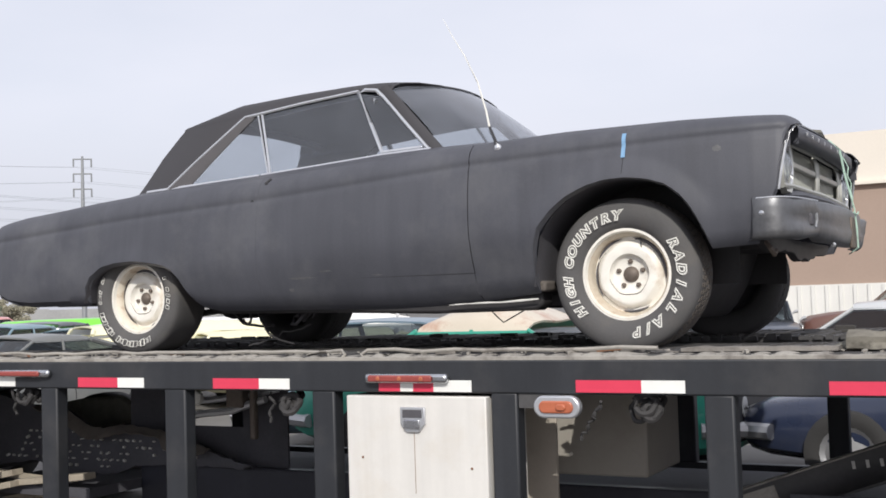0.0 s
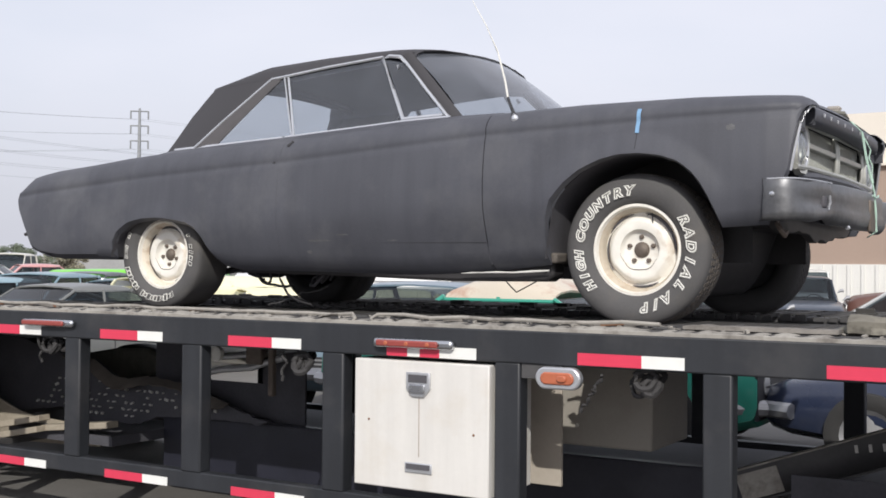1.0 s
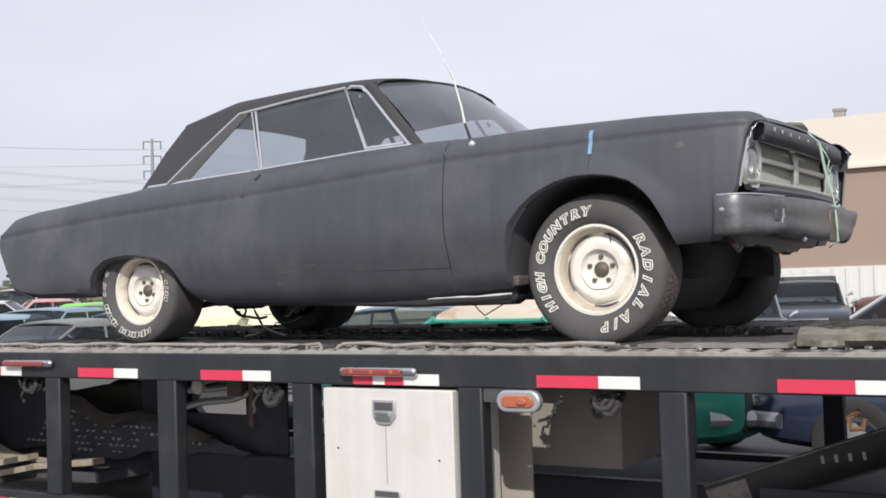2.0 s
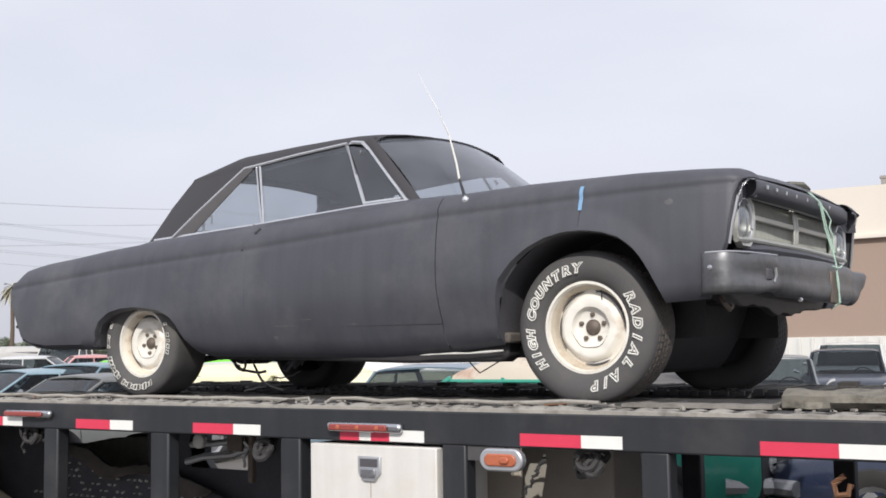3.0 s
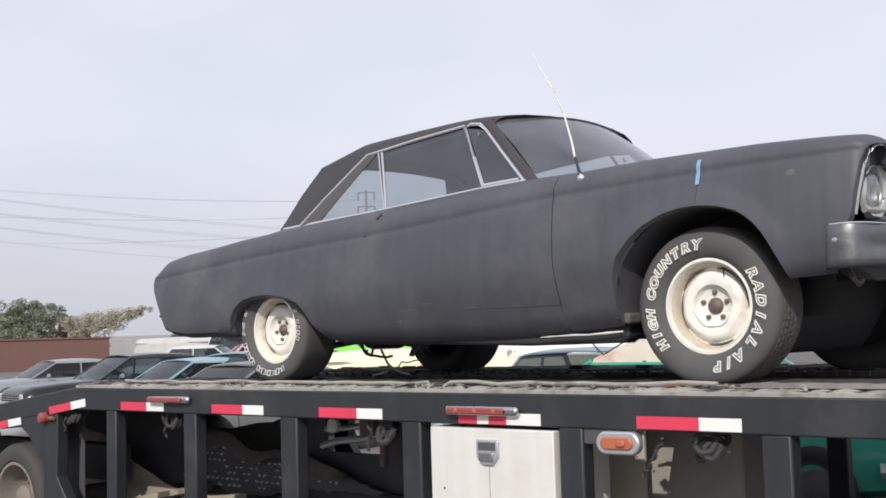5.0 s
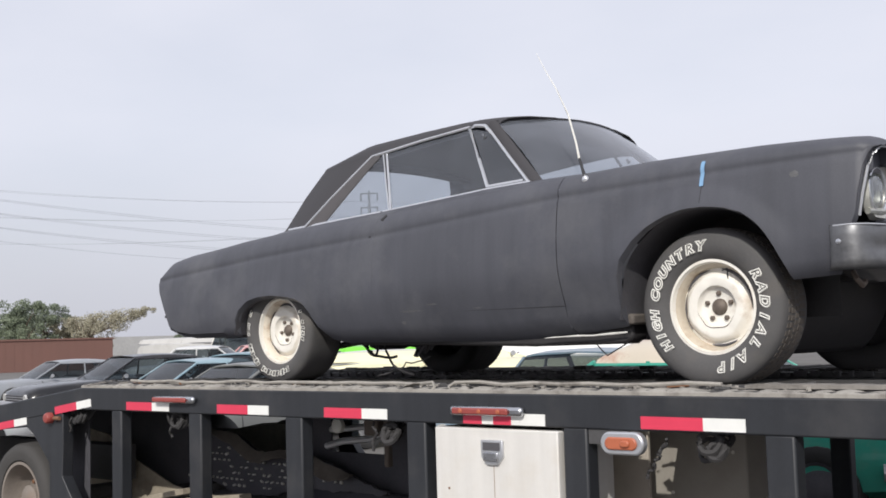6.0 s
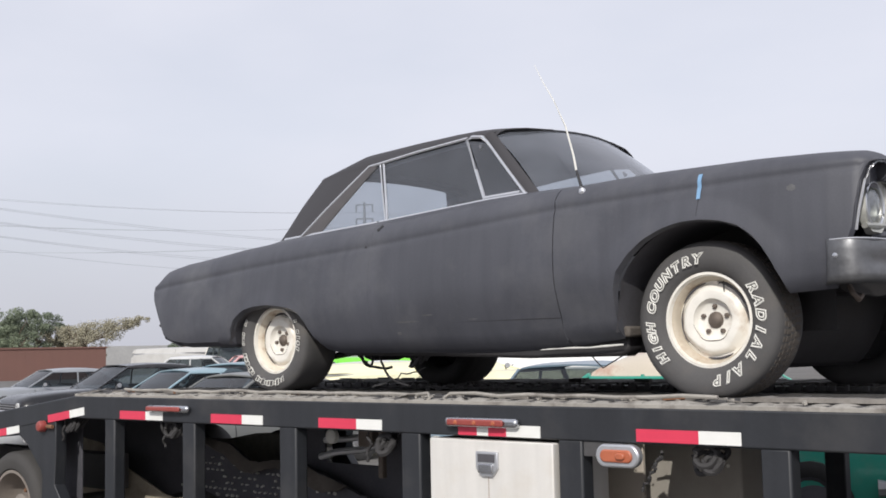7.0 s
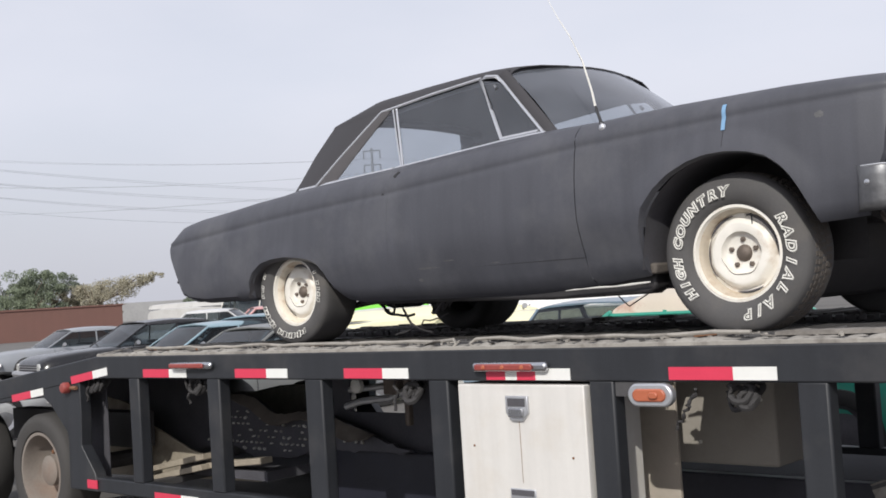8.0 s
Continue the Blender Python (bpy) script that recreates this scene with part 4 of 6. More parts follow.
part("bumper_bolt", Shape().turned([(0.011, 0.0), (0.011, -0.005), (0.0, -0.008)], 10).moved(pose(0.815, 0.44, 1.66)), CHROME, bumper)
part("bumper_patch", Shape().box(0.812, 0.830, 0.90, 1.02, 1.655, 1.81), HUB, bumper, "rusty brown bracket", bevel=0.008)
for dy, fat in ((0.0, 0.0035), (0.025, 0.003)):
    part("twine", Shape().tube([(0.68, 0.90 + dy, 2.20), (0.74, 0.90 + dy, 2.19), (0.785, 0.91 + dy, 2.14), (0.80, 0.925 + 1.4 * dy, 2.02), (0.82, 0.945 + dy, 1.92), (0.835, 0.96, 1.85), (0.842, 0.97 - dy, 1.75), (0.842, 0.965 + dy, 1.66), (0.8, 0.965, 1.63)], fat, 5), TWINE, car, "pale green twine")
part("twine", Shape().tube([(0.838, 0.90, 1.83), (0.842, 0.94, 1.822), (0.844, 1.0, 1.828), (0.838, 1.05, 1.84)], 0.004, 5), TWINE, car, "pale green twine")
random.seed(3)
hang = [(0.02, 1.70), (1.60, 1.70), (1.55, 1.665)] + [(1.5 - 0.07 * k, 1.65 - random.uniform(0.0, 0.02) - (0.03 if 4 < k < 12 else 0.0)) for k in range(20)] + [(0.05, 1.66)]
part("front_valance", Shape().prism(hang, -0.60, -0.56).moved(pose(0, 0, 0, 0, 0, 90)), DEEP_BLACK, car, "dark ragged lower valance", bevel=0.004)
part("splash_apron", Shape().box(0.22, 0.5, 0.45, 1.2, 1.66, 1.74), DEEP_BLACK, car, "black splash apron", bevel=0.03)
part("tow_hook", Shape().tube([(0.61, 0.02, 1.67), (0.63, 0.0, 1.64), (0.64, 0.03, 1.615), (0.64, 0.06, 1.63)], 0.012, 6), HUB, car)
random.seed(14)
pts = [(0.70, 0.98, 2.19), (0.76, 0.99, 2.15)]
for i in range(7):
    pts.append((0.79 + 0.02 * random.random() + 0.005 * i, 0.99 + random.uniform(-0.02, 0.02), 2.10 - 0.04 * i))
part("twine", Shape().tube(pts, 0.003, 5), TWINE, car, "pale green twine", smooth=60)
part("hood_junk", Shape().tube([(0.64, 0.9, 2.24), (0.68, 1.0, 2.245), (0.67, 1.12, 2.235)], 0.016, 6), CANVAS, car)

# aerial, tape and the holes of missing door hardware
aerial = part("antenna", Shape().tube([(-0.64, -0.06, 2.275), (-0.655, -0.06, 2.355), (-0.695, -0.06, 2.497), (-0.759, -0.06, 2.631), (-0.822, -0.06, 2.735), (-0.872, -0.06, 2.83)],
              [0.0056, 0.005, 0.0042, 0.003, 0.0019, 0.0012], 8), LETTER, car, "thin bright whip antenna")
part("antenna_mast", Shape().tube([(-0.588, -0.096, 2.185), (-0.612, -0.08, 2.229), (-0.64, -0.06, 2.278)], [0.0085, 0.0072, 0.0062], 8), TRIM_DARK, aerial, "dark lower mast")
part("antenna_base", Shape().tube([(-0.574, -0.088, 2.148), (-0.577, -0.098, 2.158), (-0.58, -0.101, 2.168), (-0.584, -0.101, 2.18), (-0.588, -0.097, 2.19)], [0.012, 0.018, 0.019, 0.014, 0.007], 12), BRIGHT, aerial)
tape = Shape()
rows = []
for k in range(9):
    z = 2.172 - 0.108 * k / 8
    x = 0.046 - 0.003 * k / 8
    rows.append([(x + d, flank(x + d, min(z, TOP(x))) - 0.0055, z) for d in (-0.009, 0.009)])
part("masking_tape", tape.grid(rows), TAPE, car, "strip of blue masking tape", smooth=60, thick=0.002)
seam = [(0.05 - 0.0015 * k, flank(0.05, 2.195 - 0.029 * k) - 0.0005, 2.195 - 0.029 * k) for k in range(8)]
part("fender_crack", Shape().tube(seam, 0.0026, 5), TRIM_DARK, car)
for x, z, r in ((-1.92, 2.10, 0.008), (-2.0, 2.012, 0.010)):
    part("handle_hole", Shape().turned([(r, 0.004), (r, -0.003), (0.0, -0.0035)], 12).moved(pose(x, flank(x, z), z)), TRIM_DARK, car)
part("handle_hole", Shape().tube([(-1.93, flank(-1.93, 2.1) - 0.001, 2.1), (-1.905, flank(-1.9, 2.125) - 0.001, 2.127)], 0.009, 6), TRIM_DARK, car)

# pale scuffs rubbed through the primer
def scuff(x, z, wide, tall, seed):
    rng = random.Random(seed)
    ring = [(x + wide * q * math.cos(a), z + tall * q * math.sin(a)) for a, q in ((2 * math.pi * k / 14, rng.uniform(0.6, 1.0)) for k in range(14))]
    mid = (x, flank(x, z) - 0.0025, z)
    s = Shape().grid([[(px, flank(px, pz) - 0.0024, pz) for px, pz in ring], [mid] * 14], closed=True)
    part("scuff", s, SCUFF, car, "pale scuff rubbed through the primer", smooth=60)


for i, (x, z, wide, tall) in enumerate(((0.456, 2.068, 0.022, 0.018), (-1.772, 1.541, 0.02, 0.012), (-1.70, 1.60, 0.10, 0.006), (-1.55, 1.63, 0.05, 0.005), (-1.25, 1.60, 0.035, 0.004))):
    scuff(x, z, wide, tall, 60 + i)

# ---- the car hauler trailer ----
FACE, FARFACE = -0.517, 2.19
trailer = thing("car_hauler_trailer", (-1.5, YC, 0.0), "charcoal steel car hauler trailer with open truss sides and reflective tape", "trailer")
RAIL_TOP, RAIL_LOW, SILL_TOP, SILL_LOW = 1.203, 1.06, 0.417, 0.325
BEND = -4.336
END_X = 3.4
for y0, y1, nm in ((FACE, FACE + 0.09, "near"), (FARFACE - 0.09, FARFACE, "far")):
    part("top_rail", Shape().prism([(BEND, RAIL_TOP), (END_X, RAIL_TOP), (END_X, RAIL_LOW), (BEND - 0.1, RAIL_LOW), (-5.45, 0.93), (-7.4, 0.69), (-7.4, 0.83), (-5.45, 1.07)], y0, y1), STEEL_PAINT, trailer, bevel=0.008)
    part("lower_rail", Shape().box(-4.5, END_X, y0 + 0.01, y1 - 0.01, SILL_LOW, SILL_TOP), STEEL_PAINT, trailer, bevel=0.008)
POSTS = ((-3.975, -3.865), (-3.15, -3.03), (-2.28, -2.145), (-1.383, -1.258), (-0.459, -0.335), (0.461, 0.58), (1.386, 1.505), (2.32, 2.44))
for y0, y1 in ((FACE + 0.004, FACE + 0.085), (FARFACE - 0.085, FARFACE - 0.004)):
    for a, b in POSTS:
        part("post", Shape().box(a, b, y0, y1, SILL_TOP - 0.005, RAIL_LOW + 0.005), STEEL_PAINT, trailer, bevel=0.01)
    part("gusset", Shape().prism([(-4.75, 1.07), (-4.575, 1.062), (-4.57, 0.83), (-4.585, 0.615), (-4.43, 0.443), (-4.40, SILL_LOW), (-4.755, SILL_LOW), (-4.745, 0.65), (-4.76, 0.70), (-4.96, 0.875), (-5.06, 0.925), (-5.8, 0.87), (-5.8, 0.98), (-4.9, 1.04)], y0, y1), STEEL_PAINT, trailer, bevel=0.006)


def tape_strip(x, z, tilt=0.0, reds=0.279, whites=0.178, y=FACE, h=0.05):
    m = pose(x, y, z, 0, tilt)
    s = Shape().box(0, reds, -0.003, 0.0, 0, h, 0, m).box(reds, reds + whites, -0.003, 0.0, 0, h, 1, m)
    return part("reflective_tape", s, [TAPE_RED, TAPE_WHITE], trailer, "red and white reflective tape strip", smooth=0)


for x in (-3.794, -2.866, -1.961, -0.066, 0.933, 1.93):
    tape_strip(x, 1.069)
for x0, x1, red in ((-1.012, -0.901, 0), (-0.901, -0.835, 1), (-0.835, -0.732, 0), (-0.732, -0.546, 1)):
    part("reflective_tape", Shape().box(x0, x1, FACE - 0.003, FACE, 1.065, 1.115, red), [TAPE_RED, TAPE_WHITE], trailer, "white reflective tape piece" if red else "red reflective tape piece", smooth=0)
tape_strip(-4.66, 1.022, -7.6)
tape_strip(-5.5, 0.888, -7)
for x in (-3.75, -2.828, -1.94, -0.979, -0.02, 0.93):
    tape_strip(x, 0.326, y=FACE + 0.009, h=0.044)

# toolbox with its latch and lower handle
box = part("toolbox", Shape().box(-1.181, -0.475, FACE - 0.012, FACE + 0.4, 0.468, 1.046), BOX_WHITE, trailer, "white steel toolbox with a rust-streaked door", bevel=0.006)
part("door_seam", Shape().tube([(-0.83, FACE - 0.0125, 0.9), (-0.829, FACE - 0.0125, 0.62)], 0.0012, 5), RUST, box)
latch = part("latch", Shape().prism([(-0.893, 0.998), (-0.768, 0.998), (-0.768, 0.925), (-0.80, 0.888), (-0.862, 0.888), (-0.893, 0.925)], FACE - 0.026, FACE - 0.012), BRIGHT, box, "chrome paddle latch", bevel=0.004)
part("latch_paddle", Shape().box(-0.872, -0.79, FACE - 0.038, FACE - 0.026, 0.905, 0.945), CHROME, latch, bevel=0.004)
part("latch_recess", Shape().box(-0.878, -0.783, FACE - 0.029, FACE - 0.025, 0.952, 0.987), UNDER, latch)
low = part("handle", Shape().box(-0.90, -0.758, FACE - 0.02, FACE - 0.012, 0.548, 0.594), BRIGHT, box, "recessed chrome handle", bevel=0.004)
part("handle_slot", Shape().box(-0.89, -0.768, FACE - 0.024, FACE - 0.019, 0.565, 0.588), UNDER, low)
for x, z in ((-1.1, 0.77), (-0.55, 0.74)):
    part("rivet_and_sun_dot", Shape().turned([(0.006, 0), (0.005, -0.003), (0.0, -0.004)], 8).moved(pose(x, FACE - 0.012, z)), RUST, box)

# side lamps
bar = part("light_bar", Shape().box(-1.07, -0.65, FACE - 0.035, FACE - 0.001, 1.103, 1.145), CHROME, trailer, "red light bar in a chrome housing", bevel=0.014)
part("light_lens", Shape().box(-1.045, -0.72, FACE - 0.048, FACE - 0.034, 1.109, 1.139), REDLAMP, bar, bevel=0.008)
for x in (-0.99, -0.88, -0.77):
    part("light_diode", Shape().turned([(0.011, 0.0), (0.008, -0.005), (0.0, -0.006)], 10).moved(pose(x, FACE - 0.048, 1.124)), AMBER, bar)
bar2 = part("light_bar", Shape().box(-3.465, -3.055, FACE - 0.035, FACE - 0.001, 1.12, 1.16), CHROME, trailer, "red light bar in a chrome housing", bevel=0.014)
part("light_lens", Shape().box(-3.45, -3.115, FACE - 0.048, FACE - 0.034, 1.126, 1.154), REDLAMP, bar2, bevel=0.008)


def oval(cx, cz, rx, rz, y0, y1, n=28):
    pts = []
    for k in range(n):
        a = 2 * math.pi * k / n
        c, s = math.cos(a), math.sin(a)
        pts.append((cx + (rx - rz) * (1 if c > 0 else -1) + rz * c, cz + rz * s))
    return Shape().prism(pts, y0, y1)


lamp = part("marker_light", oval(-0.145, 1.01, 0.103, 0.047, FACE - 0.03, FACE + 0.01), BRIGHT, trailer, "oval amber marker light with a chrome rim", bevel=0.008)
part("light_lens", oval(-0.145, 1.01, 0.076, 0.026, FACE - 0.040, FACE - 0.028), AMBER, lamp, bevel=0.008)
part("lens_bulge", oval(-0.12, 1.01, 0.022, 0.014, FACE - 0.05, FACE - 0.039), AMBER, lamp, bevel=0.005)
part("light_bracket", Shape().box(-0.33, -0.14, FACE + 0.01, FACE + 0.03, 1.0, 1.07), STEEL_DARK, lamp)
part("lamp_bolt", Shape().tube([(-4.65, FACE - 0.015, 0.998), (-4.58, FACE - 0.015, 0.998)], 0.013, 8), RUST, trailer)
part("lower_reflector", Shape().box(-4.52, -4.40, FACE - 0.003, FACE + 0.003, 0.345, 0.40), TAPE_RED, trailer, "red reflector strip")
part("marker_light", Shape().turned([(0.038, 0.0), (0.038, -0.03), (0.03, -0.045), (0.0, -0.05)], 20).moved(pose(-4.711, FACE - 0.003, 0.998)), REDLAMP, trailer, "round red marker light", bevel=0.003)
lamp = part("marker_light", oval(1.66, 1.02, 0.06, 0.038, FACE - 0.01, FACE + 0.02), CHROME, trailer, "oval clear marker light", bevel=0.006)
for k in range(5):
    part("stud_bar", Shape().box(1.615, 1.66, FACE - 0.004, FACE + 0.012, 0.965 - 0.04 * k, 0.976 - 0.04 * k), CHROME, trailer)
part("lamp_panel", Shape().box(1.54, 2.32, FACE + 0.012, FACE + 0.03, 0.62, 1.06), STEEL_PAINT, trailer, bevel=0.004)
part("inner_post", Shape().box(1.3, 1.36, FACE + 0.35, FACE + 0.43, 0.4, 1.1), STEEL_DARK, trailer)
# hoses and clutter tied under the rail
random.seed(5)
for cx in (0.20, -1.55, -3.3, -4.45):
    knot = None
    for k in range(7):
        ox, oz, rr, tilt = random.uniform(-0.04, 0.04), random.uniform(-0.025, 0.02), random.uniform(0.018, 0.045), random.uniform(-0.9, 0.9)
        loop = [(cx + ox + rr * math.cos(t) * (1 + 0.15 * math.sin(3 * t)), FACE + 0.05 + 0.02 * math.sin(t + tilt) + 0.01 * k, 1.012 + oz + rr * math.sin(t)) for t in np.linspace(0, 6.6, 18)]
        turn_of_hose = Shape().tube(loop, random.uniform(0.009, 0.016), 6)
        if knot:
            part("hose_loop", turn_of_hose, HOSE, knot)
        else:
            knot = part("hose_knot", turn_of_hose, HOSE, trailer, "tied bundle of grey hoses")
    px = cx - 0.05
    tail = [(px - 0.05 + 0.035 * noise.noise((k * 0.23, cx, 0)), FACE + 0.05 + 0.02 * noise.noise((k * 0.3, cx, 5)), 1.05 - 0.011 * k) for k in range(14)]
    if cx < 0:
        part("hose_end", Shape().tube(tail, 0.008, 6), HOSE, knot)
ragged = [(0.03 - 0.0052 * k + 0.03 * noise.noise((k * 0.55, 2.1, 0)), FACE + 0.03 + 0.02 * noise.noise((k * 0.4, 7.7, 3)), 1.03 - 0.0088 * k + 0.008 * noise.noise((k * 0.9, 1, 6))) for k in range(19)]
part("hose", Shape().tube(ragged, [0.006 + 0.009 * abs(noise.noise((k * 0.8, 5.5, 2))) for k in range(19)], 6), HOSE, trailer, "frayed hanging hose", smooth=60)

# what stands inside the frame
part("inner_panel", Shape().box(-0.66, -0.40, 0.05, 0.07, 0.44, 1.04), BEIGE, trailer, "beige inner panel", bevel=0.003)
tank = part("tank", Shape().box(-0.80, -0.045, 0.30, 0.82, 0.60, 1.05), TANKPAINT, trailer, "beige steel hydraulic tank", bevel=0.012)
# two white studs imitate small dots of sunlight on the tank
for x, z in ((-0.43, 0.70), (-0.11, 0.90)):
    part("rivet_and_sun_dot", Shape().turned([(0.009, 0), (0.008, -0.004), (0.0, -0.006)], 8).moved(pose(x, 0.30, z)), BOX_WHITE, tank)
# the well sides carry the shade below the deck in their dark colours
part("well_side", Shape().box(-3.45, 0.45, 0.56, 0.58, 0.12, 0.50).box(-3.45, 0.45, 0.555, 0.62, 0.50, 0.508), NAVY_SHADE, trailer, "side of the loading well, navy for its shade", bevel=0.003)
part("well_side", Shape().box(0.59, 1.38, 0.36, 0.38, 0.415, 0.55), VOID, trailer, "side of the loading well, black for its shade")
# made-up black floor slabs: they cover sunlit ground and imitate the deep shade
part("shade_floor", Shape().box(-4.4, -3.45, 0.12, 0.85, 0.35, 0.41), VOID, trailer)
part("shade_floor", Shape().box(0.46, 3.3, 0.12, 0.85, 0.35, 0.41), VOID, trailer)
part("shade_floor", Shape().box(-4.4, 3.3, 1.15, 1.9, 0.35, 0.41), VOID, trailer)
part("mud_flap", Shape().box(-4.93, -4.585, -0.31, -0.30, 0.37, 1.02), VOID, trailer, "black rubber mud flap", bevel=0.003)
part("folded_tarp", Shape().prism([(-4.97, 0.77), (-4.4, 0.86), (-4.05, 0.88), (-3.9, 0.80), (-3.95, 0.70), (-4.36, 0.63)], 1.0, 1.06), CANVAS, trailer, "folded grey canvas tarp", bevel=0.02)
# added sheet; its tan and its outline imitate ground in sun between shadows
part("sunlit_ground_sheet", Shape().prism([(-5.65, 0.24), (-3.75, 0.30), (-3.75, 0.42), (-4.34, 0.45), (-4.52, 0.475), (-4.85, 0.585), (-5.09, 0.66), (-5.2, 0.705), (-5.34, 0.80), (-5.65, 0.84)], 0.30, 0.315), LIT_TAN, trailer, "tan sheet shaped as a patch of sunlit ground", bevel=0.003)
for long, x, y, z, tilt in ((0.37, -4.40, 0.10, 0.418, -10.5), (0.34, -4.33, 0.05, 0.362, -10.5), (0.30, -3.74, 0.12, 0.452, -6)):
    part("timber", Shape().box(-long, long, -0.045, 0.045, -0.016, 0.022, m=pose(x, y, z, 0, tilt)), LIT_TAN, trailer, "dusty tan timber offcut", bevel=0.004)
part("bright_pipe", Shape().tube([(-3.0, 0.42, 0.80), (-2.85, 0.42, 0.835), (-2.6, 0.42, 0.86), (-2.46, 0.42, 0.905), (-2.36, 0.42, 0.93)], 0.022, 8), BRIGHT, trailer, "bright steel pipe")
part("bright_pipe", Shape().tube([(-3.0, 0.46, 0.90), (-2.8, 0.46, 0.915), (-2.5, 0.46, 0.95), (-2.3, 0.46, 0.985)], 0.02, 8), BRIGHT, trailer, "bright steel pipe")
part("bright_cap", Shape().turned([(0.045, 0.02), (0.045, -0.01), (0.03, -0.02), (0.0, -0.02)], 18).moved(pose(-2.83, 0.36, 0.935)), LETTER, trailer, "round white lamp cap")
part("bracket", Shape().box(-2.62, -2.5, 0.38, 0.46, 0.88, 1.0).box(-2.45, -2.41, 0.38, 0.42, 0.70, 1.04), HUB, trailer, "rusty bracket", bevel=0.01)
for x in np.arange(-4.3, 3.3, 0.92):
    part("cross_member", Shape().box(x - 0.04, x + 0.04, FACE + 0.09, FARFACE - 0.09, 1.08, 1.17), STEEL_DARK, trailer)
    part("floor_beam", Shape().box(x - 0.04, x + 0.04, 0.60 if -3.4 < x < 0.4 else FACE + 0.09, FARFACE - 0.09, 0.31, 0.35), STEEL_DARK, trailer)
# perforated loading ramp leaning inside, with a ragged outline; pale bumps imitate sun glints
RAMP_TOP = curve([(-6.2, 0.98), (-5.4, 0.97), (-4.85, 0.955), (-4.5, 0.90), (-4.3, 0.845), (-4.03, 0.83), (-3.79, 0.71), (-3.5, 0.72), (-3.26, 0.72), (-2.95, 0.645), (-2.72, 0.56), (-2.5, 0.525)])
RAMP_LOW = curve([(-6.2, 0.45), (-5.4, 0.50), (-5.14, 0.41), (-4.75, 0.44), (-4.33, 0.50), (-4.05, 0.42), (-3.6, 0.44), (-3.4, 0.50), (-2.5, 0.515)])
rows = []
for i in range(140):
    x = -6.2 + 3.7 * i / 139
    jag = 0.012 * noise.noise((x * 9, 2.2, 0)) + 0.012 * noise.noise((x * 31, 0.7, 4))
    zt, zl = RAMP_TOP(x) + jag, RAMP_LOW(x) + 0.02 * noise.noise((x * 12, 6.1, 2))
    rows.append([(x, 0.50, zl), (x, 0.495, zl + (zt - zl) * 0.5), (x, 0.50, zt), (x, 0.53, zt), (x, 0.53, zl)])
ramp = Shape().grid(rows, closed=True)
rng = random.Random(12)
for i in range(40):
    for k in range(8):
        x, z = -4.9 + 0.055 * i + 0.027 * (k % 2), 0.44 + 0.042 * k
        if RAMP_LOW(x) + 0.03 < z < RAMP_TOP(x) - 0.04 and x > -5.2 + 1.2 * z and rng.random() < 0.62:
            w, h = rng.uniform(0.004, 0.015), rng.uniform(0.003, 0.008)
            ramp.box(-w, w, 0.483, 0.50, -h, h, 1, m=pose(x, 0, z, 0, rng.uniform(-30, 30)))
scrap = Shape()
rows = []
for i in range(46):
    x = -4.25 + 1.42 * i / 45
    wave = 0.02 * noise.noise((x * 5, 3.3, 1)) + 0.012 * noise.noise((x * 17, 0.2, 8))
    wide = (0.011 + 0.012 * max(0.0, math.sin((x + 4.25) * 3.6)) + (0.018 if x > -3.15 else 0.0)) * min(1.0, 0.3 + 4 * (x + 4.25), 0.2 + 5 * (-2.83 - x))
    rows.append([(x, 0.47 - 0.02 * k + 0.03 * noise.noise((x * 9, k, 2)), RAMP_TOP(x) + 0.015 + wave - wide * k) for k in range(4)])
part("canvas_scrap", scrap.grid(rows), TREAD, trailer, "dusty canvas scrap draped over the ramp", smooth=60, thick=0.006)
# added black plate that makes the back of the bays read as shade
part("shade_plate", Shape().box(-3.62, -2.38, 0.655, 0.67, 0.50, 0.735).box(-2.71, -2.38, 0.655, 0.67, 0.735, 1.10).box(-3.62, -3.22, 0.655, 0.67, 0.735, 1.10), VOID, trailer, "added black plate for the shade inside the frame")
part("perforated_ramp", ramp, [VOID, GLINT], trailer, "black perforated steel loading ramp", smooth=30)
m = pose(1.02, 0.42, 0.70, 0, -20)
beam = Shape().box(-0.72, 0.62, -0.012, 0.012, -0.065, 0.065, m=m).box(-0.72, 0.62, -0.012, 0.10, 0.065, 0.078, m=m).box(-0.72, 0.62, -0.012, 0.07, -0.078, -0.065, m=m)
beam = part("ramp_beam", beam, STEEL_DARK, trailer, "dark angled loading ramp beam", bevel=0.003)
part("ramp_edge", Shape().box(-0.72, 0.60, -0.014, 0.11, 0.0782, 0.084, m=m).box(0.40, 0.62, -0.018, -0.0125, -0.05, 0.06, m=m).box(-0.72, -0.52, -0.018, -0.0125, -0.06, 0.06, m=m), DUSTY, beam, "dusty worn beam edge")
for q in (-0.16, -0.10, -0.04, 0.02):
    part("beam_slot", Shape().box(q - 0.007, q + 0.007, -0.0155, -0.0125, -0.012, 0.022, m=m @ pose(0, 0, 0, 0, 12)), GLINT, beam)
for xa, xb, ya, yb in ((0.75, 1.75, 0.72, 0.86), (0.6, 1.6, 0.46, 0.56), (0.7, 1.3, 0.16, 0.24)):
    part("floor_plank", Shape().box(xa, xb, ya, yb, 0.412, 0.436), WOOD, trailer, "dusty grey floor plank", bevel=0.004)
